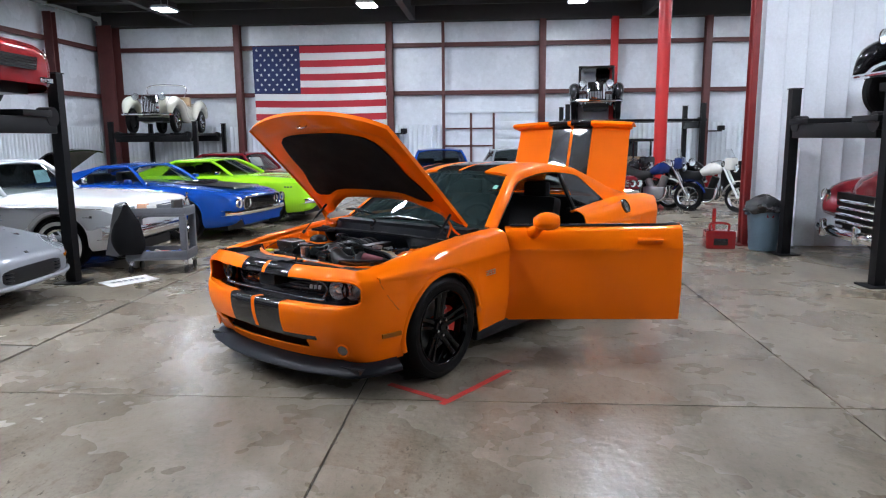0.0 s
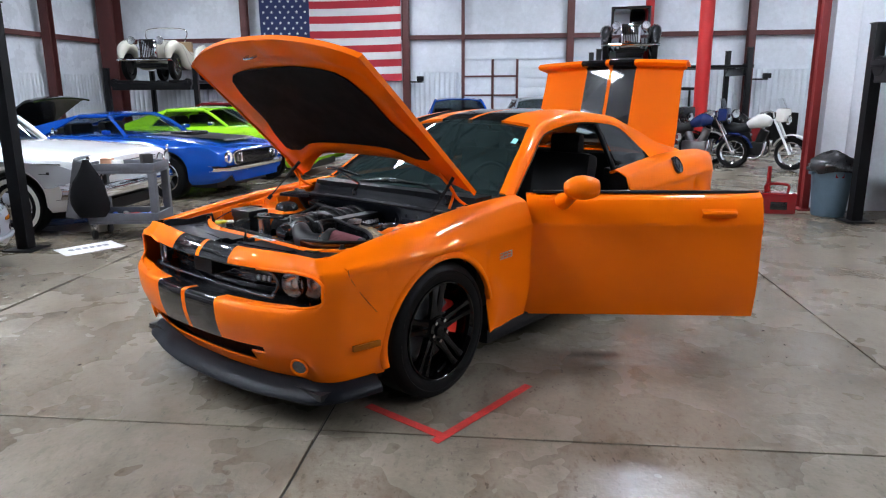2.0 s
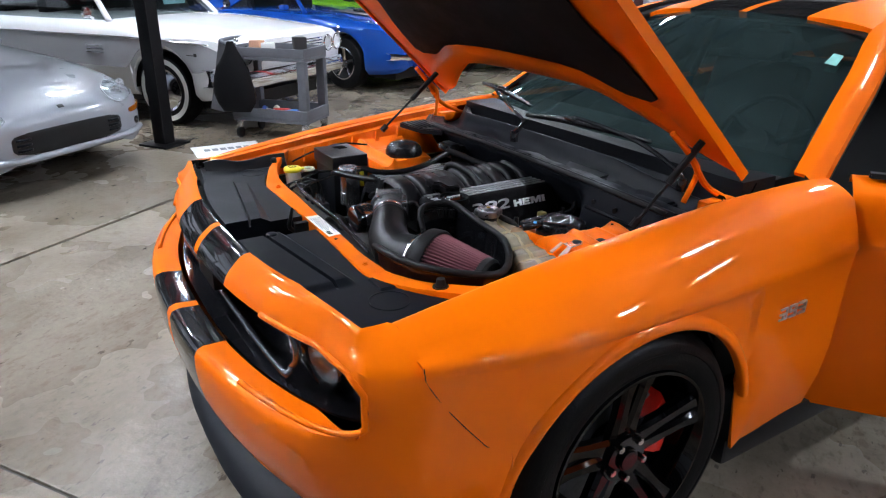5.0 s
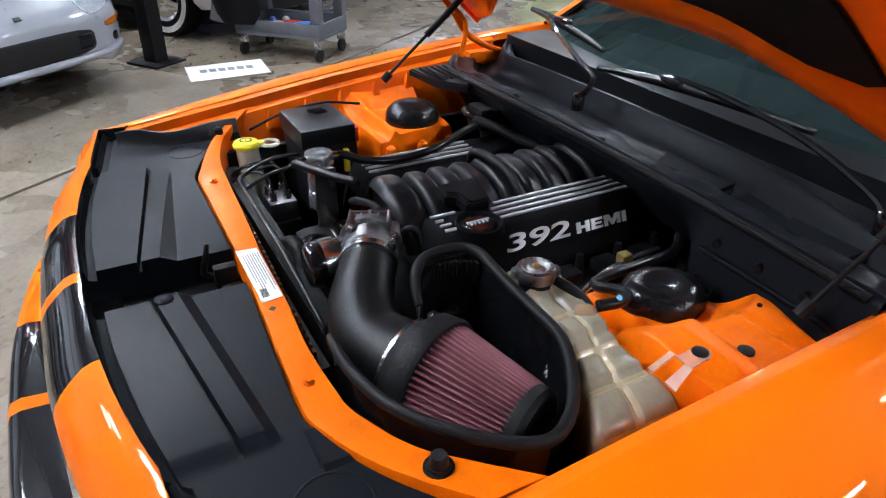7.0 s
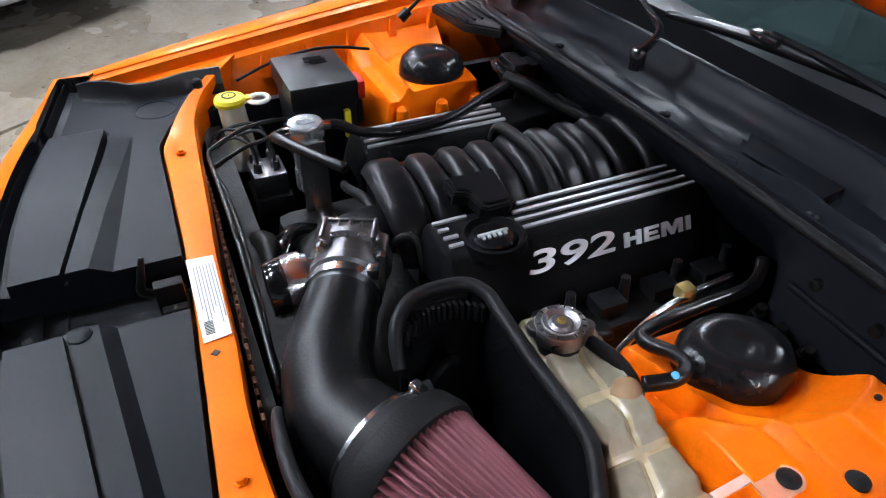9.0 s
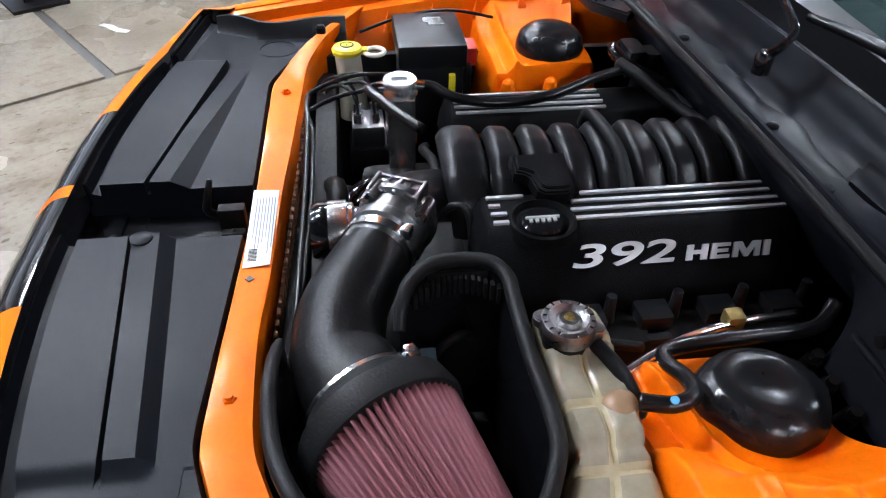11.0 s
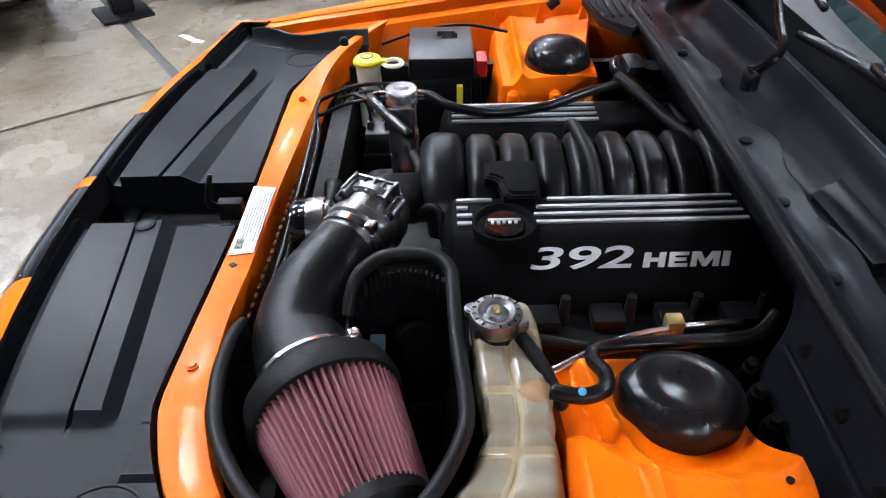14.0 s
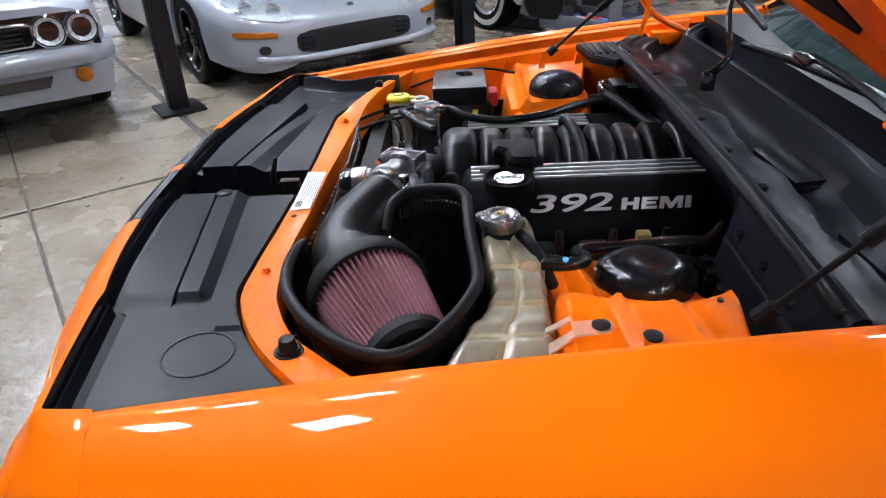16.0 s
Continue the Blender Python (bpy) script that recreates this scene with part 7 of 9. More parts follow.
COWL_SECTION = [(0.055, 0.80), (0.008, 0.875), (-0.004, 0.900), (-0.006, 0.914), (-0.001, 0.924), (0.009, 0.929), (0.018, 0.926), (0.022, 0.918), (0.028, 0.9155), (0.046, 0.917), (0.066, 0.918), (0.074, 0.914), (0.079, 0.899), (0.088, 0.889), (0.105, 0.887),
                (0.128, 0.891), (0.150, 0.903), (0.166, 0.928), (0.174, 0.946), (0.180, 0.952), (0.187, 0.950), (0.191, 0.942), (0.204, 0.945), (0.211, 0.940), (0.222, 0.900), (0.265, 0.884), (0.310, 0.900), (0.345, 0.962)]
bm = bmesh.new()
rows = []
for x in spread(-0.72, 0.72, 121):
    b, dz = cowl_y(x), 0.008 * (1 - (x / 0.72) ** 2)
    wave = (0.009 * math.sin(x * 21 + 0.6) + 0.005 * math.sin(x * 47)) * ramp(x, -0.60, -0.40)
    row = []
    for i, (u, z) in enumerate(COWL_SECTION):
        if 9 < i < 15:
            u += wave * (0.5 if i == 10 else 1.0)
        z += (0.0012 * math.sin(x * 33) + 0.0006 * math.sin(x * 71 + 1)) * (1 if 8 < i < 12 else 0)
        z -= 0.030 * ramp(x, 0.30, 0.60) * (1 if 15 < i < 22 else 0)
        if i < 3:
            u = mixf(u, (-0.046, -0.026, -0.010)[i], ramp(x, 0.33, 0.40))
        row.append((x, b + u, z + dz))
    rows.append(row)
sheet(bm, rows)
bmesh.ops.recalc_face_normals(bm, faces=bm.faces[:])
cowl = eng("cowl_panel", bm, COWL, "black plastic cowl panel below the windscreen", angle=40)
bm = bmesh.new()
tube(bm, [(x, cowl_y(x) - 0.004, 0.921 + 0.008 * (1 - (x / 0.72) ** 2)) for x in spread(-0.71, 0.70, 29)], 0.0085, seg=10, smooth_n=3)
part("cowl_seal", bm, RUBBER, cowl, "rubber hood seal")
bm = bmesh.new()
tube(bm, [(x, cowl_y(x) - 0.031, 0.862) for x in spread(0.41, 0.70, 9)], 0.006, seg=8, smooth_n=3)
part("flank_rib", bm, COWL, cowl)
for x in (0.44, 0.53, 0.62):
    bm = bmesh.new()
    lathe(bm, [(0.009, 0.0), (0.008, 0.010), (0.0, 0.012)], seg=14, axis="y", center=(x, 0, 0))
    bmesh.ops.rotate(bm, matrix=Matrix.Rotation(math.pi, 3, "Z"), cent=(x, 0, 0), verts=bm.verts[:])
    bmesh.ops.translate(bm, vec=(0, cowl_y(x) - 0.018, 0.882), verts=bm.verts[:])
    part("flank_bolt", bm, DARK, cowl)
# moulded relief on the trough
for q, h in (([(0.112, 0.432), (0.168, 0.356), (0.332, 0.366), (0.322, 0.434), (0.30, 0.444)], 0.910), ([(0.44, 0.430), (0.47, 0.362), (0.60, 0.366), (0.60, 0.43)], 0.900)):
    bm = bmesh.new()
    prism(bm, q, 0.880, h, bev=0.008)
    part("trough_pad", bm, COWL, cowl)
for x, y in ((0.207, 0.302), (0.365, 0.300), (0.04, 0.312), (-0.30, 0.312)):
    bm = bmesh.new()
    lathe(bm, [(0.011, 0.915), (0.010, 0.928), (0.006, 0.931), (0.0, 0.9315)], seg=16, center=(x, y, 0.0))
    part("push_pin", bm, SHROUD, cowl)
# vent grating by the far tower
bm = bmesh.new()
prism(bm, [(-0.645, 0.175), (-0.50, 0.19), (-0.43, 0.245), (-0.50, 0.31), (-0.645, 0.315)], 0.905, 0.925, bev=0.004)
vent = part("corner_vent", bm, PLASTIC, cowl)
for k in range(6):
    bm = bmesh.new()
    y = 0.195 + k * 0.019
    box(bm, -0.625, -0.50, y, y + 0.007, 0.925, 0.931, bev=0.002)
    part("slat", bm, PLASTIC, cowl)


def wiper(arm, blade):
    """Pivot cap, bent flat arm and a flat-backed blade, each along a few points."""
    t = new("wiper")
    t.parent = coupe
    px, py, pz = arm[0]
    bm = bmesh.new()
    tube(bm, arm, [0.010] + [0.0075] * (len(arm) - 2) + [0.006], seg=8)
    lathe(bm, [(0.015, pz - 0.03), (0.016, pz), (0.012, pz + 0.008), (0.0, pz + 0.010)], seg=18, center=(px, py, 0))
    part("arm", bm, GLOSS_BLACK, t)
    bm = bmesh.new()
    n = len(blade)
    tube(bm, blade, [0.007 + 0.005 * math.sin(math.pi * k / (n - 1)) for k in range(n)], seg=8)
    part("blade", bm, HOSE, t)
    bm = bmesh.new()
    m = Vector(blade[n // 2])
    box(bm, m.x - 0.03, m.x + 0.03, m.y - 0.012, m.y + 0.010, m.z, m.z + 0.018, bev=0.005)
    part("blade_clip", bm, GLOSS_BLACK, t)


wiper([(-0.127, 0.374, 0.962), (-0.115, 0.392, 0.985), (-0.132, 0.415, 1.004), (-0.22, 0.440, 1.020), (-0.36, 0.485, 1.045), (-0.47, 0.53, 1.06)], [(-0.66, 0.60, 1.05), (-0.54, 0.565, 1.058), (-0.42, 0.535, 1.058), (-0.30, 0.525, 1.045), (-0.22, 0.515, 1.035)])
wiper([(0.60, 0.43, 0.965), (0.56, 0.445, 0.985), (0.40, 0.478, 1.018), (0.22, 0.490, 1.036), (0.06, 0.486, 1.044)], [(-0.153, 0.447, 1.017), (-0.05, 0.466, 1.024), (0.057, 0.480, 1.028), (0.22, 0.503, 1.026), (0.38, 0.530, 1.018)])


# ---- the other vehicles: local x to the left, y to the rear, origin on the floor under the nose ----
WHITE_P = paint("white_car_paint", (0.78, 0.79, 0.80), rough=0.25)
GREY_P = paint("silver_grey_cove_paint", (0.42, 0.43, 0.45), rough=0.3)
SILVER_P = paint("silver_car_paint", (0.225, 0.24, 0.27), rough=0.30, spec=0.35)
BLUE_P = paint("bright_blue_car_paint", (0.005, 0.055, 0.30), rough=0.22, metal=0.15)
GREEN_P = paint("lime_green_car_paint", (0.30, 0.62, 0.02), rough=0.24)
MAROON_P = paint("maroon_car_paint", (0.17, 0.012, 0.018), rough=0.22)
RED_P = paint("red_car_paint", (0.20, 0.010, 0.012), rough=0.22)
BLACK_P = paint("black_car_paint", (0.008, 0.008, 0.009), rough=0.2)
CREAM_P = paint("ivory_car_paint", (0.70, 0.68, 0.58), rough=0.25)
LAMP_SILVER = material("lamp_reflector", (0.72, 0.74, 0.77), rough=0.28, metal=0.45, var=0.25, scale=60)
TAN = material("tan_upholstery", (0.30, 0.20, 0.11), rough=0.6)
WHITEWALL = material("whitewall_rubber", (0.62, 0.61, 0.58), rough=0.6)
CAR_GLASS = glass("car_window_glass", (0.30, 0.34, 0.34))
CLEAR_GLASS = glass("clear_windscreen_glass", (0.72, 0.76, 0.75))


def road_wheel(parent, x, y, r, s, kind, width=0.2):
    t = new("wheel")
    t.parent = parent
    t.matrix_basis = pose(s * x, y, r, 0, 0, 0 if s > 0 else 180)
    rr = r * (0.62 if kind in ("mag", "whitewall", "wire") else 0.72)
    bm = bmesh.new()
    lathe(bm, [(rr, -width), (r * 0.93, -width * 1.02), (r, -width * 0.85), (r, -width * 0.15), (r * 0.95, 0.0), (r * 0.8, 0.008), (rr, 0.0)], seg=36, axis="x")
    part("tyre", bm, TYRE, t)
    bm = bmesh.new()
    if kind == "whitewall":
        lathe(bm, [(rr, -0.02), (rr * 0.97, 0.0), (rr * 0.85, -0.012), (rr * 0.6, 0.004), (rr * 0.3, 0.015), (0.0, 0.018)], seg=32, axis="x")
    else:
        lathe(bm, [(rr, 0.0), (rr * 0.94, 0.004), (rr * 0.90, -0.03), (rr * 0.86, -width * 0.9)], seg=32, axis="x")
        n = 5 if kind != "wire" else 12
        for k in range(n):
            a = radians(90 + 360 / n * k)
            c, s2 = math.cos(a), math.sin(a)
            rows = []
            for q, hw, d in ((rr * 0.12, rr * 0.13, -0.03), (rr * 0.5, rr * (0.10 if n == 5 else 0.03), -0.03), (rr * 0.92, rr * (0.15 if n == 5 else 0.03), -0.018)):
                rows.append([(d - 0.012, q * c + hw * s2, q * s2 - hw * c), (d, q * c + hw * 0.5 * s2, q * s2 - hw * 0.5 * c), (d, q * c - hw * 0.5 * s2, q * s2 + hw * 0.5 * c), (d - 0.012, q * c - hw * s2, q * s2 + hw * c), (d - 0.03, q * c, q * s2)])
            sheet(bm, rows, closed=True)
        cyl(bm, (-0.06, 0, 0), (-0.012, 0, 0), rr * 0.26, rr * 0.2, seg=20)
    bmesh.ops.recalc_face_normals(bm, faces=bm.faces[:])
    part("rim", bm, GLOSS_BLACK if kind == "black" else CHROME, t)
    if kind == "whitewall":
        bm = bmesh.new()
        lathe(bm, [(r * 0.74, 0.0065), (r * 0.80, 0.010), (r * 0.88, 0.0065)], seg=36, axis="x")
        part("whitewall", bm, WHITEWALL, t)
    bm = bmesh.new()
    lathe(bm, [(0.0, -0.08), (rr * 0.9, -0.08)], seg=20, axis="x")
    part("drum", bm, DARK, t)


def saloon(name, label, m, paint_, L, wb, fo, W, ZT, ZS, ZB, cab, r=0.33, kind="mag", group="parked cars", arch=None, trim=CHROME, glass_=CAR_GLASS, category="car"):
    """A body lofted over stations, glasshouse, wheels. Tables run from the nose to the tail."""
    t = thing(name, m, label, category, group=group)
    axles = (fo, fo + wb)
    R = arch or r + 0.045
    ys = set(spread(0.0, L, int(L / 0.12)))
    for a in (0.01, 0.03, 0.06, L - 0.01, L - 0.04):
        ys.add(a)
    for yc in axles:
        for k in range(17):
            ys.add(yc + R * math.sin(radians(-90 + 11.25 * k)))
    ys = sorted(ys)
    rows = []
    for y in ys:
        w, zt, zs, zb = tab(y, W), tab(y, ZT), tab(y, ZS), tab(y, ZB)
        for yc in axles:
            if abs(y - yc) < R:
                zb = max(zb, min(zs - 0.05, r + math.sqrt(R * R - (y - yc) ** 2)))
        half = [(w * 0.90, zb), (w * 0.975, zb + (zs - zb) * 0.12), (w, zb + (zs - zb) * 0.5), (w * 0.995, zb + (zs - zb) * 0.85), (w * 0.975, zs), (w * 0.90, zs + (zt - zs) * 0.55), (w * 0.75, zt - (zt - zs) * 0.12), (w * 0.45, zt), (w * 0.15, zt + 0.004)]
        rows.append([(x, y, z) for x, z in half] + [(-x, y, z) for x, z in half[::-1]])
    bm = bmesh.new()
    g = sheet(bm, rows)
    bm.faces.new(g[0])
    bm.faces.new(g[-1][::-1])
    bmesh.ops.recalc_face_normals(bm, faces=bm.faces[:])
    part("body", bm, paint_, t, angle=40)
    # dark inside of arches and floor
    bm = bmesh.new()
    wm = max(v for _, v in W)
    box(bm, -wm + 0.22, wm - 0.22, 0.25, L - 0.25, 0.17, 0.30)
    for yc in axles:
        for s in (1, -1):
            box(bm, min(s * (wm - 0.32), s * (wm - 0.30)), max(s * (wm - 0.32), s * (wm - 0.30)), yc - R, yc + R, 0.2, 0.68)
            lathe(bm, [(R - 0.004, s * (wm - 0.31)), (R - 0.004, s * (wm - 0.05))], seg=16, axis="x", center=(0, yc, r), a0=0, a1=180)
    part("underbody", bm, PLASTIC, t)
    if cab:
        yb0, yt0, yt1, yb1, zb, zt, w0, w1, yq = cab
        zr = tab(yb1, ZT) + 0.005
        n = 9
        bm = bmesh.new()
        sheet(bm, [[(u * (w1 + 0.0), y, z - 0.02 * u * u - 0.04 * u ** 6) for u in spread(-1, 1, 13)] for y, z in ((yt0 - 0.02, zt - 0.03), (yt0 + 0.12, zt - 0.006), ((yt0 + yt1) / 2, zt), (yt1 - 0.1, zt - 0.012), (yt1 + 0.02, zt - 0.04))])
        solid(bm, 0.03)
        part("roof", bm, paint_, t)
        bm = bmesh.new()
        sheet(bm, [[(u * (w0 + (w1 - w0) * f) * 0.98, yb0 + (yt0 - yb0) * f + 0.14 * u * u * (1 - f * 0.6), zb + (zt - 0.03 - zb) * f - 0.02 * u * u) for u in spread(-1, 1, 11)] for f in spread(0, 1, 5)])
        part("windscreen", bm, glass_, t).visible_shadow = False
        bm = bmesh.new()
        sheet(bm, [[(u * (w0 * 0.95 + (w1 - w0 * 0.95) * f), yb1 + (yt1 - yb1) * f - 0.08 * u * u, zr + (zt - 0.04 - zr) * f - 0.02 * u * u) for u in spread(-1, 1, 11)] for f in spread(0, 1, 5)])
        part("rear_window", bm, glass_, t).visible_shadow = False
        for s in (1, -1):
            bm = bmesh.new()
            tube(bm, [(s * w0 * 0.985, yb0 + 0.12, zb - 0.02), (s * (w0 + w1) / 2, (yb0 + yt0) / 2 + 0.1, (zb + zt) / 2), (s * w1, yt0 + 0.04, zt - 0.06)], [0.032, 0.028, 0.03], seg=8, smooth_n=4)
            tube(bm, [(s * w1, yt0 + 0.02, zt - 0.06), (s * w1, yt1, zt - 0.07)], [0.03, 0.035], seg=8)
            part("pillar", bm, paint_, t)
            bm = bmesh.new()
            zq = tab(yq, ZT)
            sheet(bm, [[(s * w1, yt1 - 0.35 * (yb1 - yt1) * 0, zt - 0.06), (s * (w0 + 0.02), yq, zq - 0.01)], [(s * w1, yt1 + 0.03, zt - 0.05), (s * (w0 + 0.02), (yq + yb1) / 2, tab((yq + yb1) / 2, ZT) - 0.01)], [(s * w1 * 0.97, yt1 + 0.06, zt - 0.06), (s * w0 * 0.97, yb1, zr - 0.01)]], flip=s > 0)
            solid(bm, 0.02)
            part("rear_pillar", bm, paint_, t)
            bm = bmesh.new()
            sheet(bm, [[(s * (w1 + 0.005), yt0 + 0.04, zt - 0.07), (s * (w0 + 0.015), yb0 + 0.14, zb - 0.01)], [(s * (w1 + 0.005), (yt0 + yt1) / 2, zt - 0.07), (s * (w0 + 0.015), (yb0 + yq) / 2, zb - 0.02)], [(s * (w1 + 0.005), yt1 - 0.02, zt - 0.08), (s * (w0 + 0.015), yq, zb - 0.02)]], flip=s > 0)
            part("side_window", bm, glass_, t).visible_shadow = False
        bm = bmesh.new()
        box(bm, -w0 + 0.1, w0 - 0.1, yb0 + 0.5, yb1 - 0.1, 0.3, 0.36)
        box(bm, -w0 + 0.08, w0 - 0.08, yb0 + 0.22, yb0 + 0.42, zb - 0.2, zb - 0.03, bev=0.04)
        for s in (1, -1):
            box(bm, s * 0.36 - 0.24, s * 0.36 + 0.24, yb0 + 1.25, yb0 + 1.42, 0.5, zb + 0.16, bev=0.06)
        box(bm, -w0 + 0.15, w0 - 0.15, yb1 - 0.85, yb1 - 0.7, 0.5, zb + 0.08, bev=0.06)
        part("seats", bm, INTERIOR, t)
    for yc in axles:
        for s in (1, -1):
            road_wheel(t, tab(yc, W) - 0.03, yc, r, s, kind)
    return t


def round_lamp(t, x, y, z, r, tilt=0.0):
    e = new("headlight")
    e.parent = t
    e.matrix_basis = pose(x, y, z, tilt)
    bm = bmesh.new()
    lathe(bm, [(r * 1.18, 0.02), (r * 1.18, -0.012), (r * 1.08, -0.022), (r, -0.012), (r * 0.96, 0.02)], seg=28, axis="y")
    part("bezel", bm, CHROME, e)
    bm = bmesh.new()
    lathe(bm, [(r * 0.98, -0.008), (r * 0.8, 0.014), (r * 0.4, 0.032), (0, 0.036)], seg=24, axis="y")
    part("reflector", bm, LAMP_SILVER, e)
    bm = bmesh.new()
    lathe(bm, [(r, -0.010), (r * 0.7, -0.022), (r * 0.35, -0.028), (0, -0.03)], seg=24, axis="y")
    part("lens", bm, CLEAR, e).visible_shadow = False


def bumper_bar(t, hw, y, z, h, bow, wrap, mat=CHROME, name="bumper", dep=0.07):
    bm = bmesh.new()
    rows = []
    for u in spread(-1, 1, 25):
        x = u * hw
        yy = y + bow * u * u + wrap * max(0.0, abs(u) - 0.86) / 0.14
        rows.append([(x, yy + dep, z - h * 0.5), (x, yy + 0.015, z - h * 0.45), (x, yy - 0.006, z - h * 0.15), (x, yy - 0.008, z + h * 0.15), (x, yy + 0.012, z + h * 0.45), (x, yy + dep, z + h * 0.5)])
    sheet(bm, rows)
    bmesh.ops.recalc_face_normals(bm, faces=bm.faces[:])
    solid(bm, 0.004)
    return part(name, bm, mat, t)


def panel(t, name, pts, mat, thick=0.01, label=""):
    """A flat panel through corner points."""
    bm = bmesh.new()
    bm.faces.new([bm.verts.new(p) for p in pts])
    solid(bm, thick)
    return part(name, bm, mat, t, label, angle=0)


def bars(t, name, n, x0, x1, y, z0, z1, mat, r=0.006, vertical=False):
    for k in range(n):
        bm = bmesh.new()
        f = (k + 0.5) / n
        if vertical:
            x = x0 + (x1 - x0) * f
            cyl(bm, (x, y, z0), (x, y, z1), r, seg=6)
        else:
            z = z0 + (z1 - z0) * f
            box(bm, x0, x1, y - r, y + r, z - r, z + r, bev=r * 0.4)
        part(name, bm, mat, t)


def facing(x, y, heading, z=0.0):
    """Nose at (x, y); heading 0 looks along +x, positive turns left."""
    return pose(x, y, z, 0, 0, 90 + heading)


def muscle_tables(L, w, hood, deck, zf=0.72):
    W = [(0, w * 0.86), (0.08, w * 0.93), (0.4, w * 0.97), (1.2, w), (L * 0.6, w), (L - 0.6, w * 0.98), (L - 0.05, w * 0.90), (L, w * 0.86)]
    ZT = [(0, zf), (0.05, zf + 0.04), (0.5, hood - 0.05), (1.5, hood + 0.02), (L * 0.55, hood + 0.04), (L * 0.75, deck), (L - 0.1, deck - 0.05), (L, deck - 0.12)]
    ZS = [(0, zf - 0.06), (0.3, hood - 0.12), (1.5, hood - 0.10), (L * 0.6, hood - 0.08), (L * 0.72, hood - 0.02), (L, deck - 0.2)]
    ZB = [(0, 0.36), (0.1, 0.28), (0.6, 0.22), (L - 0.6, 0.24), (L, 0.36)]
    return W, ZT, ZS, ZB


# silver late-model coupe below the left lift
L_ = 4.9
W = [(0, 0.36), (0.02, 0.50), (0.06, 0.64), (0.14, 0.76), (0.26, 0.85), (0.5, 0.905), (1.0, 0.93), (3.8, 0.94), (4.7, 0.86), (4.9, 0.75)]
ZT = [(0, 0.50), (0.02, 0.53), (0.08, 0.565), (0.25, 0.63), (0.7, 0.74), (1.4, 0.85), (2.2, 0.92), (3.6, 0.98), (4.6, 0.98), (4.9, 0.85)]
ZS = [(0, 0.44), (0.08, 0.50), (0.3, 0.56), (0.9, 0.68), (1.5, 0.74), (3.6, 0.80), (4.9, 0.75)]
ZB = [(0, 0.30), (0.02, 0.24), (0.1, 0.19), (0.6, 0.19), (4.4, 0.22), (4.9, 0.4)]
camaro = saloon("sports_coupe", "silver two-door sports coupe parked under the black lift", facing(-4.62, 6.48, 1.5), SILVER_P, L_, 2.57, 0.98, W, ZT, ZS, ZB, (1.45, 2.25, 3.1, 4.1, 0.88, 1.28, 0.74, 0.54, 3.2), r=0.325, kind="black")


def coupe_nose(x, z):
    """How far back the sports coupe's nose lies at a width and height."""
    return tab(abs(x), [(0, 0), (0.36, 0.0), (0.50, 0.02), (0.64, 0.06), (0.76, 0.14), (0.85, 0.26), (0.9, 0.45)]) + tab(z, [(0.49, 0.0), (0.53, 0.02), (0.565, 0.07), (0.60, 0.14), (0.63, 0.22), (0.68, 0.36)])


def nose_patch(name, mat, x0, z0, rx, rz, out, s, tilt=0.0, parent=None, power=2.6, thick=0.012, label=""):
    """A rounded patch lying on the nose."""
    bm = bmesh.new()
    rows = []
    for q in (0.001, 0.35, 0.7, 0.9, 1.0):
        row = []
        for k in range(28):
            a = 2 * math.pi * k / 28
            c, d = math.cos(a), math.sin(a)
            r = q / (abs(c) ** power + abs(d) ** power) ** (1 / power)
            x, z = x0 + rx * r * c, z0 + rz * r * d + tilt * rx * r * c
            row.append((s * x, coupe_nose(x, z) - out * (1 - 0.7 * q ** 4), z))
        rows.append(row)
    sheet(bm, rows, closed=True)
    solid(bm, thick)
    return part(name, bm, mat, parent or camaro, label)


LAMP_BED = material("headlight_bed", (0.50, 0.52, 0.55), rough=0.25, metal=0.2, var=0.5, scale=45)
for s in (1, -1):
    hl = nose_patch("headlight", LAMP_BED, 0.625, 0.595, 0.185, 0.058, 0.004, s, tilt=0.16, label="clear oval headlight with chrome bowls")
    for q, z in ((0.55, 0.585), (0.70, 0.61)):
        bm = bmesh.new()
        lathe(bm, [(0.050, -0.030), (0.046, -0.026), (0.034, -0.004), (0.016, 0.006), (0.0, 0.008)], seg=24, axis="y", center=(s * q, coupe_nose(q, z) + 0.004, z))
        part("lamp_bowl", bm, LAMP_SILVER, hl)
    nose_patch("lens", CLEAR, 0.625, 0.595, 0.182, 0.055, 0.046, s, tilt=0.16, parent=hl, thick=0.003).visible_shadow = False
    nose_patch("indicator", AMBER, 0.70, 0.452, 0.125, 0.021, 0.010, s, tilt=0.06, power=5, label="amber front indicator")
    nose_patch("fog_lamp", GLOSS_BLACK, 0.665, 0.352, 0.036, 0.030, 0.008, s)
gr = nose_patch("grille", PLASTIC, 0.0, 0.378, 0.455, 0.078, 0.010, 1, power=5, label="wide black grille opening")
for k in range(3):
    for s in (1, -1):
        z = 0.340 + k * 0.036
        nose_patch("vane", SHROUD, 0.375, z, 0.055, 0.010, 0.022, s, parent=gr, power=6)
# chin lip below the grille
bm = bmesh.new()
tube(bm, [(x, coupe_nose(x, 0.4) - 0.006, 0.272 + 0.02 * (abs(x) / 0.7) ** 4) for x in spread(-0.72, 0.72, 17)], 0.024, seg=10, smooth_n=2)
part("chin_lip", bm, SILVER_P, camaro)
panel(camaro, "nose_badge", [(-0.022, 0.05, 0.566), (0.022, 0.05, 0.566), (0.030, 0.08, 0.580), (-0.014, 0.08, 0.580)], INK, 0.004)

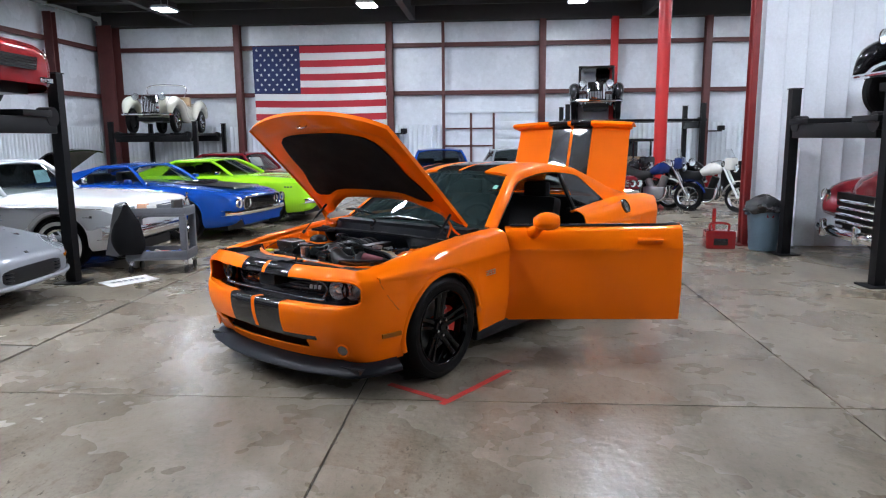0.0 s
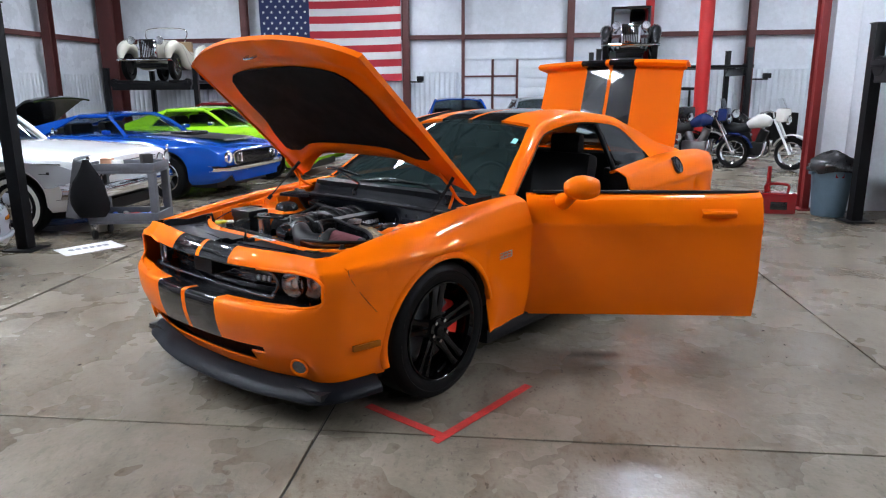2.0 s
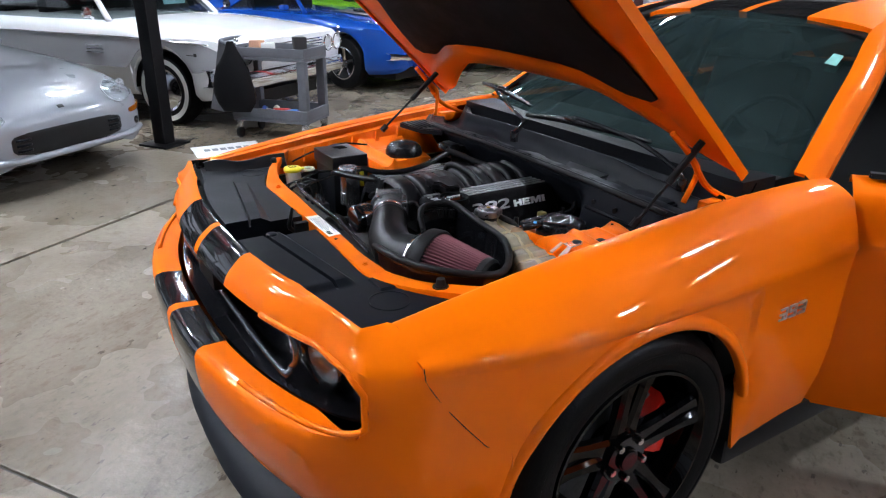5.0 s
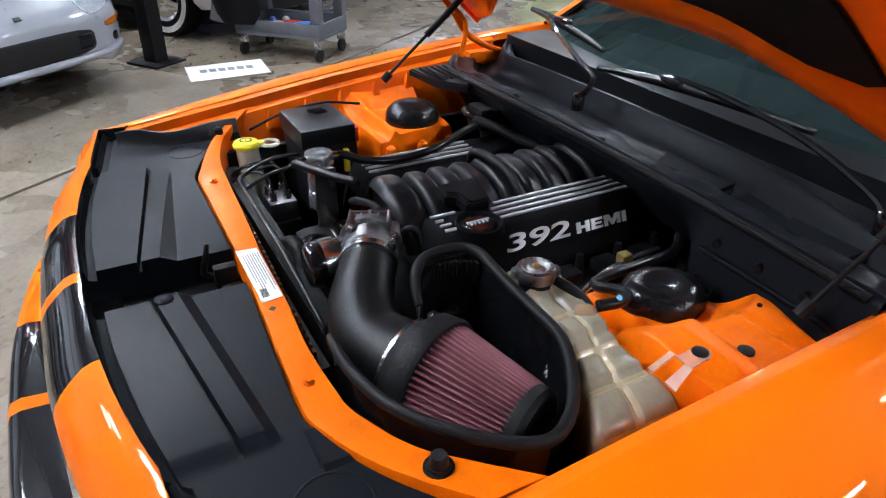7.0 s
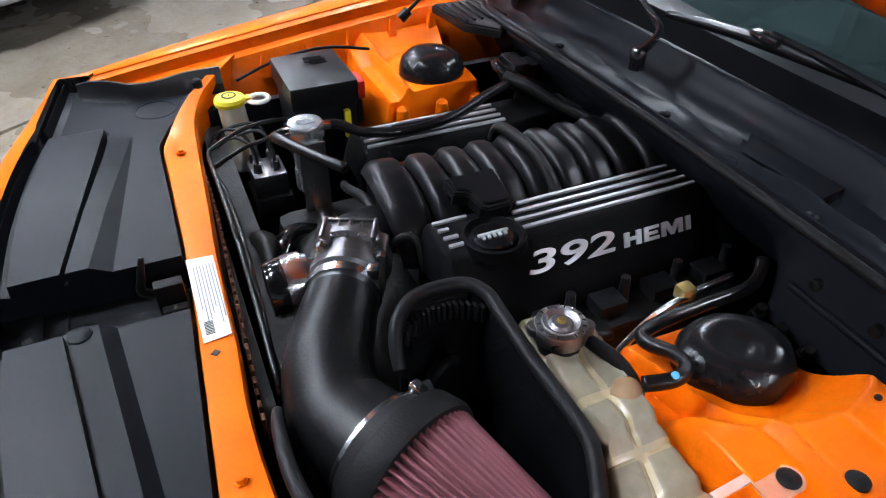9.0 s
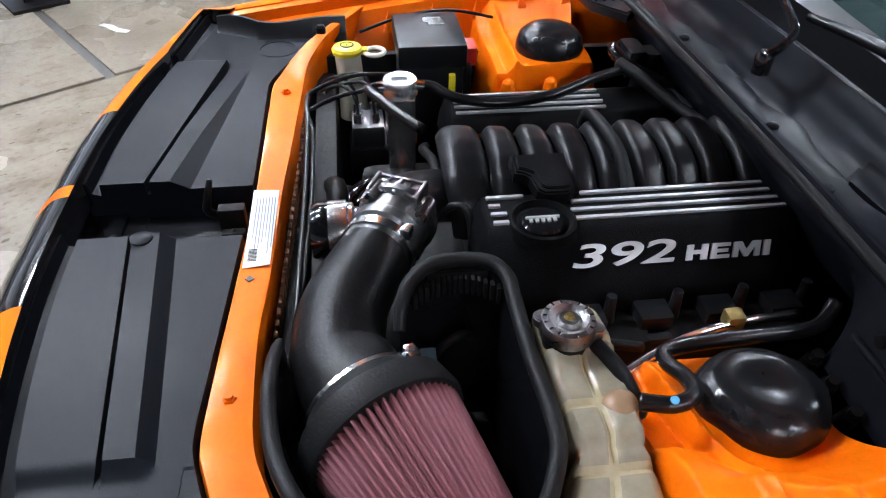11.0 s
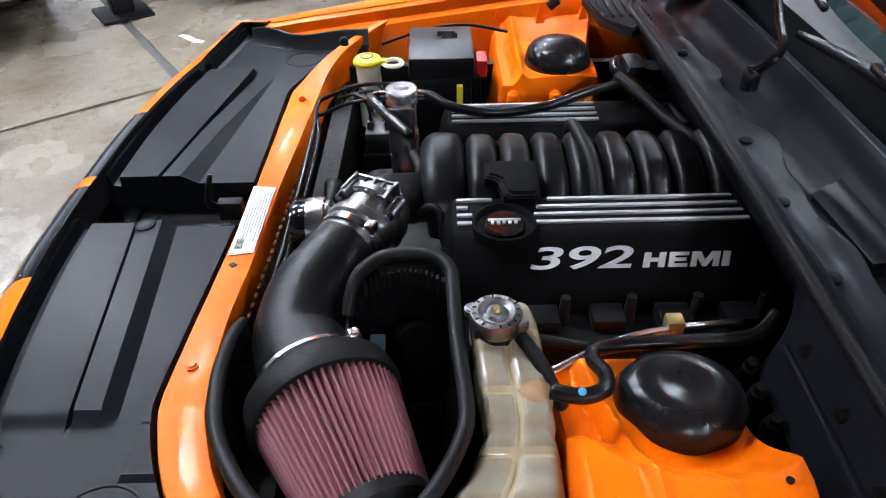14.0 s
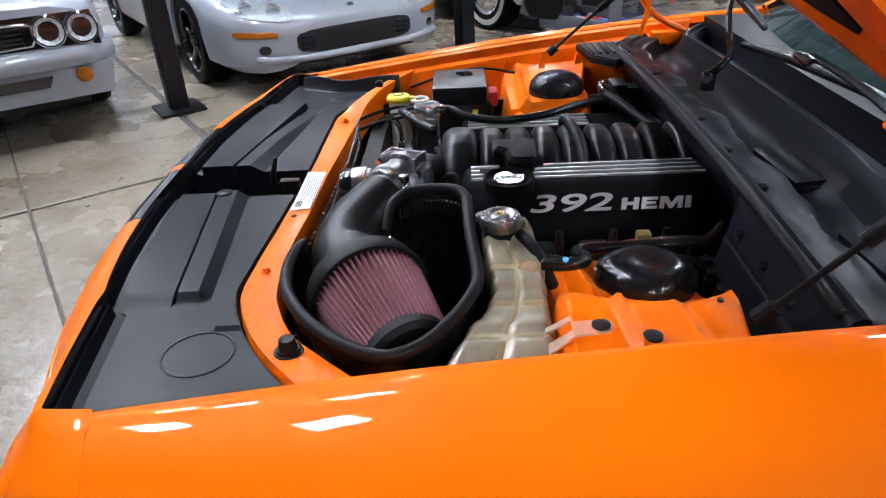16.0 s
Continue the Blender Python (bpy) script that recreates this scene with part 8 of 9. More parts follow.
# silver 1970s hardtop beside it
W, ZT, ZS, ZB = muscle_tables(4.85, 0.96, 0.90, 0.93, 0.80)
hardtop = saloon("hardtop_coupe", "silver seventies hardtop coupe with round chrome headlights", facing(-4.72, 3.98, 0.0), SILVER_P, 4.85, 2.79, 0.95, W, ZT, ZS, ZB, (1.55, 2.2, 3.0, 3.75, 0.93, 1.29, 0.78, 0.58, 3.1), r=0.335)
panel(hardtop, "grille_panel", [(-0.86, -0.012, 0.56), (0.86, -0.012, 0.56), (0.84, -0.012, 0.755), (-0.84, -0.012, 0.755)], GLOSS_BLACK, 0.012)
for s in (1, -1):
    round_lamp(hardtop, s * 0.60, -0.03, 0.665, 0.078)
    round_lamp(hardtop, s * 0.775, -0.03, 0.665, 0.078)
    bm = bmesh.new()
    lathe(bm, [(0.045, 0.0), (0.044, -0.014), (0.03, -0.02), (0.0, -0.021)], seg=24, axis="y", center=(s * 0.72, -0.022, 0.40))
    part("indicator", bm, AMBER, hardtop, "round amber indicator")
bm = bmesh.new()
tube(bm, [(0.50, -0.03, 0.60), (0.53, -0.03, 0.665), (0.48, -0.03, 0.715), (0.0, -0.03, 0.725), (-0.48, -0.03, 0.715), (-0.53, -0.03, 0.665), (-0.50, -0.03, 0.60), (0.0, -0.03, 0.59), (0.50, -0.03, 0.60)], 0.008, seg=6)
part("grille_surround", bm, CHROME, hardtop)
bars(hardtop, "grille_bar", 4, -0.46, 0.46, -0.022, 0.605, 0.71, DARK, 0.004)
bumper_bar(hardtop, 0.94, -0.09, 0.515, 0.12, 0.05, 0.16, mat=SILVER_P)
panel(hardtop, "valance", [(-0.86, 0.0, 0.27), (0.86, 0.0, 0.27), (0.90, -0.015, 0.46), (-0.90, -0.015, 0.46)], SILVER_P, 0.03)
panel(hardtop, "lower_slot", [(-0.52, -0.022, 0.36), (0.52, -0.022, 0.36), (0.55, -0.024, 0.42), (-0.55, -0.024, 0.42)], GLOSS_BLACK, 0.02)

# white sixties saloon with a grey side cove
L_ = 5.2
W = [(0, 0.84), (0.06, 0.90), (0.5, 0.93), (2.0, 0.95), (4.4, 0.94), (5.1, 0.88), (5.2, 0.84)]
ZT = [(0, 0.84), (0.04, 0.88), (0.5, 0.93), (1.4, 0.985), (2.6, 1.0), (4.2, 0.98), (5.1, 0.94), (5.2, 0.86)]
ZS = [(0, 0.80), (0.3, 0.845), (1.4, 0.875), (4.4, 0.87), (5.2, 0.82)]
ZB = [(0, 0.48), (0.12, 0.36), (0.5, 0.26), (4.6, 0.28), (5.2, 0.46)]
sedan = saloon("sixties_sedan", "white sixties sedan with grey side cove and whitewall tyres", facing(-4.62, 9.20, 0.0), WHITE_P, L_, 2.95, 0.92, W, ZT, ZS, ZB, (1.55, 2.05, 3.5, 4.25, 0.98, 1.42, 0.80, 0.64, 3.7), r=0.345, kind="whitewall")
for s in (1, -1):
    bm = bmesh.new()
    rows = []
    for y in spread(0.14, 4.6, 60):
        w = tab(y, W)
        lo = 0.54 + 0.10 * ramp(0.45 - y, 0, 0.35)
        if abs(y - 0.92) < 0.44:
            lo = max(lo, 0.345 + math.sqrt(0.44 ** 2 - (y - 0.92) ** 2) + 0.005)
        hi = tab(y, ZS) - 0.045 - 0.05 * ramp(0.35 - y, 0, 0.2)
        lo = min(lo, hi - 0.01)
        rows.append([(s * (w + 0.004), y, lo + (hi - lo) * f) for f in (0, 0.1, 0.5, 0.9, 1)])
    sheet(bm, rows, flip=s < 0)
    solid(bm, 0.01)
    part("side_cove", bm, GREY_P, sedan, "silver-grey side cove")
    bm = bmesh.new()
    tube(bm, [(s * (tab(y, W) + 0.006), y, tab(y, ZS) - 0.04) for y in spread(0.3, 4.6, 8)], 0.007, seg=6, smooth_n=2)
    part("side_moulding", bm, DARK if s > 0 else CHROME, sedan)
    for k in range(3):
        bm = bmesh.new()
        box(bm, min(s * 0.95, s * 0.965), max(s * 0.95, s * 0.965), 1.62, 1.86, 0.665 + k * 0.032, 0.678 + k * 0.032, bev=0.003)
        part("vent_bar", bm, CHROME, sedan)
    bm = bmesh.new()
    box(bm, min(s * 0.93, s * 0.943), max(s * 0.93, s * 0.943), 0.46, 0.56, 0.70, 0.708, bev=0.002)
    box(bm, min(s * 0.93, s * 0.943), max(s * 0.93, s * 0.943), 0.44, 0.47, 0.695, 0.725, bev=0.003)
    part("fender_badge", bm, INK, sedan)
    bm = bmesh.new()
    tube(bm, [(s * 0.93, 1.72, 0.99), (s * 1.0, 1.70, 1.03), (s * 1.02, 1.70, 1.05)], 0.012, seg=8)
    cyl(bm, (s * 1.02, 1.68, 1.05), (s * 1.02, 1.72, 1.05), 0.05, seg=18, bev=0.006)
    part("door_mirror", bm, CHROME, sedan)
    round_lamp(sedan, s * 0.60, -0.012, 0.72, 0.075)
    round_lamp(sedan, s * 0.78, -0.012, 0.72, 0.075)
    for k in range(5):
        bm = bmesh.new()
        q = 0.64 + k * 0.045
        cyl(bm, (s * (0.86 + 0.01 * k), 0.02 + 0.012 * k, 0.87 - k * 0.05), (s * (0.875 + 0.01 * k), -0.01 + 0.012 * k, 0.86 - k * 0.05), 0.022, 0.012, seg=10)
        part("bright_bead", bm, CHROME, sedan)
bars(sedan, "grille_bar", 6, -0.5, 0.5, -0.012, 0.64, 0.80, CHROME, 0.007)
bumper_bar(sedan, 0.96, -0.10, 0.50, 0.17, 0.05, 0.36)
panel(sedan, "windscreen_sign", [(0.20, 1.90, 1.07), (0.62, 1.98, 1.07), (0.60, 2.02, 1.25), (0.22, 1.96, 1.25)], material("pale_blue_card", (0.42, 0.72, 0.76), rough=0.6), 0.002)

# bright blue fastback
W, ZT, ZS, ZB = muscle_tables(4.76, 0.91, 0.90, 0.92, 0.70)
fast = saloon("fastback_coupe", "bright blue sixties fastback with a black hood scoop", facing(-4.02, 11.62, -10.0), BLUE_P, 4.76, 2.74, 0.98, W, ZT, ZS, ZB, (1.62, 2.15, 2.75, 4.2, 0.93, 1.27, 0.74, 0.54, 3.25), r=0.335, glass_=CLEAR_GLASS)
panel(fast, "grille_panel", [(-0.56, -0.012, 0.52), (0.56, -0.012, 0.52), (0.60, -0.012, 0.70), (-0.60, -0.012, 0.70)], GLOSS_BLACK, 0.014)
bm = bmesh.new()
tube(bm, [(0.62, -0.03, 0.60), (0.56, -0.03, 0.71), (0.0, -0.035, 0.725), (-0.56, -0.03, 0.71), (-0.62, -0.03, 0.60), (-0.54, -0.03, 0.515), (0.0, -0.035, 0.51), (0.54, -0.03, 0.515), (0.62, -0.03, 0.60)], 0.013, seg=6)
part("grille_surround", bm, CHROME, fast)
for s in (1, -1):
    round_lamp(fast, s * 0.47, -0.02, 0.615, 0.06)
    round_lamp(fast, s * 0.73, -0.015, 0.63, 0.07)
bumper_bar(fast, 0.90, -0.08, 0.475, 0.085, 0.06, 0.18)
panel(fast, "chin", [(-0.6, -0.02, 0.27), (0.6, -0.02, 0.27), (0.66, -0.005, 0.40), (-0.66, -0.005, 0.40)], BLUE_P, 0.02)
bm = bmesh.new()
sheet(bm, [[(x, y, 0.865 + 0.05 * (y - 0.3) + h) for x in (-0.42, -0.40, 0.40, 0.42)] for y, h in ((0.25, -0.02), (0.27, 0.004), (1.55, 0.012), (1.6, 0.0))])
part("hood_blackout", bm, material("satin_black_paint", (0.02, 0.02, 0.022), rough=0.35), fast)
bm = bmesh.new()
box(bm, -0.22, 0.22, 0.95, 1.35, 0.90, 0.965, bev=0.03)
part("hood_scoop", bm, GLOSS_BLACK, fast)
for s in (1, -1):
    bm = bmesh.new()
    box(bm, min(s * 0.90, s * 1.0), max(s * 0.90, s * 1.0), 1.85, 1.95, 0.95, 1.02, bev=0.03)
    part("door_mirror", bm, BLUE_P, fast)

# lime green hardtop
W, ZT, ZS, ZB = muscle_tables(4.86, 0.965, 0.93, 0.96, 0.74)
lime = saloon("hardtop_coupe", "lime green seventies hardtop coupe with chrome wheels", facing(-3.42, 14.05, -5.0), GREEN_P, 4.86, 2.79, 0.97, W, ZT, ZS, ZB, (1.62, 2.25, 3.05, 3.95, 0.96, 1.29, 0.78, 0.57, 3.25), r=0.34, glass_=CAR_GLASS)
panel(lime, "grille_panel", [(-0.86, -0.012, 0.52), (0.86, -0.012, 0.52), (0.86, -0.012, 0.70), (-0.86, -0.012, 0.70)], GLOSS_BLACK, 0.014)
for s in (1, -1):
    round_lamp(lime, s * 0.58, -0.02, 0.61, 0.07)
    round_lamp(lime, s * 0.76, -0.02, 0.61, 0.07)
    bm = bmesh.new()
    box(bm, min(s * 0.94, s * 1.02), max(s * 0.94, s * 1.02), 1.88, 1.98, 0.97, 1.04, bev=0.03)
    part("door_mirror", bm, CHROME, lime)
bumper_bar(lime, 0.95, -0.08, 0.46, 0.10, 0.05, 0.2)
for s in (1, -1):
    for k in range(3):
        bm = bmesh.new()
        box(bm, min(s * 0.945, s * 0.952), max(s * 0.945, s * 0.952), 0.42 + k * 0.06, 0.46 + k * 0.06, 0.72, 0.745, bev=0.001)
        part("fender_mark", bm, INK, lime)

# maroon saloon behind it, black coupe with its hood up, red coupe on the left lift
W, ZT, ZS, ZB = muscle_tables(4.8, 0.92, 0.88, 0.92, 0.72)
mar = saloon("vintage_sedan", "maroon vintage sedan with a white card in its windscreen", facing(-4.2, 17.2, -8.0), MAROON_P, 4.8, 2.8, 0.95, W, ZT, ZS, ZB, (1.5, 1.95, 3.1, 3.9, 0.90, 1.34, 0.76, 0.6, 3.3), r=0.33, kind="whitewall")
panel(mar, "windscreen_sign", [(-0.5, 1.78, 0.98), (0.05, 1.76, 0.98), (0.05, 1.86, 1.2), (-0.5, 1.88, 1.2)], LABEL_WHITE, 0.002)
bumper_bar(mar, 0.9, -0.08, 0.45, 0.12, 0.05, 0.2)
W, ZT, ZS, ZB = muscle_tables(4.8, 0.92, 0.90, 0.92, 0.72)
blk = saloon("black_coupe", "black coupe with its hood propped wide open", facing(-7.7, 13.2, -4.0), BLACK_P, 4.8, 2.75, 0.95, W, ZT, ZS, ZB, (1.6, 2.2, 3.0, 4.0, 0.94, 1.29, 0.76, 0.56, 3.2), r=0.33)
bm = bmesh.new()
sheet(bm, [[(x, 1.45 - 0.95 * f, 0.98 + 0.62 * f ** 0.9 - 0.05 * (x / 0.7) ** 2 - 0.12 * ramp(f, 0.85, 1.0)) for x in spread(-0.72, 0.72, 13)] for f in spread(0, 1, 10)])
solid(bm, 0.03)
part("hood", bm, BLACK_P, blk, "raised black hood")
L_ = 4.5
W = [(0, 0.62), (0.02, 0.74), (0.15, 0.84), (0.6, 0.88), (3.8, 0.9), (4.5, 0.8)]
ZT = [(0, 0.60), (0.04, 0.66), (0.3, 0.74), (1.0, 0.86), (1.8, 0.92), (3.6, 0.96), (4.5, 0.8)]
ZS = [(0, 0.52), (0.2, 0.62), (1.0, 0.74), (3.6, 0.80), (4.5, 0.7)]
ZB = [(0, 0.26), (0.1, 0.19), (0.6, 0.18), (4.0, 0.22), (4.5, 0.4)]
redc = saloon("red_coupe", "glossy red coupe standing on the black lift deck", facing(-4.78, 6.62, 2.0, 2.0), RED_P, L_, 2.5, 0.9, W, ZT, ZS, ZB, (1.3, 2.0, 2.9, 3.8, 0.9, 1.25, 0.72, 0.55, 3.0), r=0.30, kind="black")
panel(redc, "grille", [(-0.42, -0.012, 0.40), (0.42, -0.012, 0.40), (0.46, -0.01, 0.53), (-0.46, -0.01, 0.53)], GLOSS_BLACK, 0.02)
bars(redc, "grille_bar", 4, -0.42, 0.42, -0.03, 0.41, 0.52, DARK, 0.005)
for s in (1, -1):
    bm = bmesh.new()
    sheet(bm, [[(s * 0.62, 0.0, 0.62), (s * 0.62, -0.015, 0.53)], [(s * 0.80, 0.10, 0.66), (s * 0.80, 0.08, 0.55)]])
    solid(bm, 0.015)
    part("headlight", bm, CLEAR, redc)
    bm = bmesh.new()
    box(bm, min(s * 0.5, s * 0.72), max(s * 0.5, s * 0.72), -0.02, 0.02, 0.28, 0.34, bev=0.01)
    part("bumper_lamp", bm, CHROME, redc)


# vintage open-fendered cars: ivory roadster, black hot rod, black antique
def vintage(name, label, m, paint_, closed=False, kind="wire", L=3.7, hw=0.42, group="vintage cars"):
    t = thing(name, m, label, "car", group=group)
    bm = bmesh.new()
    W = [(0.35, 0.24), (0.5, 0.27), (1.5, hw), (2.0, hw + 0.1), (2.9, hw + 0.08), (3.4, hw - 0.02)]
    rows = []
    for y in spread(0.35, L - 0.25, 18):
        w = tab(y, W)
        zt = tab(y, [(0.35, 1.0), (1.5, 1.06), (1.7, 1.05), (2.1, 0.85), (2.7, 0.85), (3.2, 0.95), (3.5, 0.8)])
        half = [(w * 0.9, 0.42), (w, 0.55), (w, zt - 0.16), (w * 0.85, zt - 0.05), (w * 0.5, zt)]
        rows.append([(x, y, z) for x, z in half] + [(-x, y, z) for x, z in half[::-1]])
    g = sheet(bm, rows)
    bm.faces.new(g[0])
    bm.faces.new(g[-1][::-1])
    bmesh.ops.recalc_face_normals(bm, faces=bm.faces[:])
    part("body", bm, paint_, t)
    bm = bmesh.new()
    box(bm, -0.24, 0.24, 0.26, 0.36, 0.45, 1.02, bev=0.03)
    part("radiator_shell", bm, CHROME, t)
    bars(t, "grille_bar", 9, -0.19, 0.19, 0.25, 0.5, 0.95, DARK, 0.008, vertical=True)
    for s in (1, -1):
        for pts, r in (([(0.05, 0.52), (0.2, 0.76), (0.5, 0.86), (0.9, 0.74), (1.25, 0.46), (1.6, 0.36), (2.1, 0.36)], (0.05, 0.13, 0.155, 0.15, 0.12, 0.08, 0.05)),
                       ([(2.2, 0.42), (2.45, 0.74), (2.8, 0.86), (3.15, 0.74), (3.4, 0.5)], (0.06, 0.13, 0.15, 0.13, 0.06))):
            bm = bmesh.new()
            tube(bm, [(s * 0.60, y, z) for y, z in pts], list(r), seg=12, smooth_n=5)
            part("fender", bm, paint_, t)
        for y in (0.5, 2.8):
            road_wheel(t, 0.66, y, 0.34, s, kind, 0.13)
        round_lamp(t, s * 0.36, 0.22, 0.98, 0.085)
    bumper_bar(t, 0.7, -0.05, 0.5, 0.07, 0.04, 0.05)
    bm = bmesh.new()
    if closed:
        box(bm, -hw - 0.1, hw + 0.1, 1.6, 3.1, 1.5, 1.58, bev=0.04)
        for s in (1, -1):
            for y in (1.62, 2.3, 3.05):
                cyl(bm, (s * (hw + 0.06), y, 0.9), (s * (hw + 0.06), y, 1.52), 0.03, seg=8)
        box(bm, -hw - 0.08, hw + 0.08, 3.0, 3.1, 0.85, 1.52, bev=0.03)
        part("roof", bm, paint_, t)
    else:
        tube(bm, [(-0.5, 1.65, 1.02), (-0.5, 1.72, 1.36), (0.5, 1.72, 1.36), (0.5, 1.65, 1.02)], 0.014, seg=8)
        part("windscreen_frame", bm, CHROME, t)
    bm = bmesh.new()
    box(bm, -0.45, 0.45, 2.3, 2.5, 0.7, 1.08, bev=0.05)
    part("seat", bm, TAN, t)
    bm = bmesh.new()
    box(bm, -0.35, 0.35, 0.2, 3.3, 0.32, 0.42)
    part("chassis", bm, DARK, t)
    return t


four_post_lift(-10.6, -7.6, 16.3, 18.6, 2.15, 1.80, "black car lift holding a white vintage roadster", 97)
vintage("roadster", "ivory vintage roadster on the raised lift deck", facing(-9.40, 18.35, 277.0, 1.85), CREAM_P)
four_post_lift(2.0, 5.6, 19.2, 21.0, 2.5, 2.05, "black car lift holding a black hot rod")
vintage("hot_rod", "black vintage hot rod with a roof on the lift", pose(2.75, 19.2, 2.10, 0, 0, -8), BLACK_P, closed=True, kind="black")
vintage("antique_car", "black antique car with an open body", pose(4.75, 17.6, 0, 0, 0, 20), BLACK_P, closed=True, kind="wire")
W, ZT, ZS, ZB = muscle_tables(4.6, 0.86, 0.88, 0.9, 0.75)
rc = saloon("classic_coupe", "dark red classic coupe with chrome grille", pose(2.55, 15.2, 0, 0, 0, 25), MAROON_P, 4.6, 2.6, 0.9, W, ZT, ZS, ZB, (1.5, 2.1, 3.0, 3.8, 0.9, 1.28, 0.72, 0.56, 3.1), r=0.32)
for s in (1, -1):
    round_lamp(rc, s * 0.55, -0.02, 0.62, 0.07)
    round_lamp(rc, s * 0.72, -0.02, 0.62, 0.07)
bars(rc, "grille_bar", 5, -0.45, 0.45, -0.015, 0.54, 0.70, CHROME, 0.006)
bumper_bar(rc, 0.85, -0.08, 0.45, 0.1, 0.05, 0.2)
for x, y, c, lab in ((-1.2, 18.6, BLUE_P, "dark blue sedan parked by the far wall"), (0.9, 18.4, SILVER_P, "silver sedan with a black roof by the far wall")):
    W, ZT, ZS, ZB = muscle_tables(4.6, 0.88, 0.9, 0.92, 0.72)
    saloon("parked_sedan", lab, pose(x, y - 1.5, 0, 0, 0, 8), c, 4.6, 2.65, 0.9, W, ZT, ZS, ZB, (1.45, 2.05, 3.1, 3.9, 0.92, 1.36, 0.74, 0.58, 3.2), r=0.32)


# maroon forties pickup below the right lift
def pickup():
    t = thing("pickup_truck", facing(4.52, 8.86, 180.0), "maroon forties pickup truck with chrome grille bars", "truck")
    bm = bmesh.new()
    rows = []
    for y in (0.02, 0.06, 0.14, 0.28, 0.5, 0.9, 1.4, 1.5):
        w = tab(y, [(0.02, 0.28), (0.06, 0.36), (0.14, 0.42), (0.5, 0.50), (1.5, 0.66)])
        zt = tab(y, [(0.02, 0.98), (0.06, 1.08), (0.14, 1.16), (0.28, 1.22), (0.5, 1.26), (1.5, 1.33)])
        half = [(w * 0.9, 0.55), (w, 0.8), (w * 0.98, zt - 0.28), (w * 0.82, zt - 0.10), (w * 0.45, zt - 0.015), (w * 0.12, zt)]
        rows.append([(x, y, z) for x, z in half] + [(-x, y, z) for x, z in half[::-1]])
    g = sheet(bm, rows)
    bm.faces.new(g[0])
    bmesh.ops.recalc_face_normals(bm, faces=bm.faces[:])
    part("hood", bm, MAROON_P, t, angle=50)
    for s in (1, -1):
        bm = bmesh.new()
        tube(bm, [(s * 0.62, 0.02, 0.62), (s * 0.66, 0.12, 0.80), (s * 0.68, 0.45, 0.86), (s * 0.70, 0.9, 0.80), (s * 0.72, 1.35, 0.52), (s * 0.72, 1.6, 0.42)], [0.14, 0.22, 0.25, 0.23, 0.16, 0.08], seg=18, smooth_n=6)
        part("fender", bm, MAROON_P, t)
        round_lamp(t, s * 0.66, -0.09, 0.86, 0.085)
        for y in (0.85, 3.7):
            road_wheel(t, 0.78, y, 0.36, s, "whitewall", 0.18)
    for k in range(4):
        bm = bmesh.new()
        z = 0.56 + k * 0.085
        hw = 0.60 - 0.02 * k
        tube(bm, [(-hw, 0.02, z), (-hw * 0.6, -0.055, z + 0.01), (0, -0.08, z + 0.012), (hw * 0.6, -0.055, z + 0.01), (hw, 0.02, z)], 0.022, seg=10, smooth_n=4)
        part("grille_bar", bm, CHROME, t)
    bm = bmesh.new()
    box(bm, -0.5, 0.5, -0.02, 0.1, 0.5, 0.92)
    part("grille_backing", bm, DARK, t)
    bumper_bar(t, 0.86, -0.22, 0.44, 0.13, 0.06, 0.1)
    for s in (1, -1):
        bm = bmesh.new()
        box(bm, s * 0.42 - 0.035, s * 0.42 + 0.035, -0.25, -0.17, 0.35, 0.58, bev=0.025)
        part("overrider", bm, CHROME, t)
    bm = bmesh.new()
    box(bm, -0.72, 0.72, 1.5, 2.75, 0.5, 1.30, bev=0.1)
    box(bm, -0.62, 0.62, 1.62, 2.7, 1.25, 1.70, bev=0.12)
    part("cab", bm, MAROON_P, t)
    bm = bmesh.new()
    box(bm, -0.55, 0.55, 1.60, 1.66, 1.32, 1.60, bev=0.02)
    part("windscreen", bm, PANE, t)
    bm = bmesh.new()
    box(bm, -0.7, 0.7, 2.8, 4.6, 0.55, 1.0, bev=0.03)
    part("bed", bm, MAROON_P, t)
    bm = bmesh.new()
    box(bm, -0.55, 0.55, 0.1, 4.5, 0.40, 0.50)
    part("chassis", bm, DARK, t)


pickup()
# vehicle on the right lift: only its near wheels and sill come into view
vintage("vintage_car", "dark vintage car with spoked wheels on the lift deck", facing(4.62, 8.78, 184.3, 1.87), BLACK_P, closed=True, kind="wire")


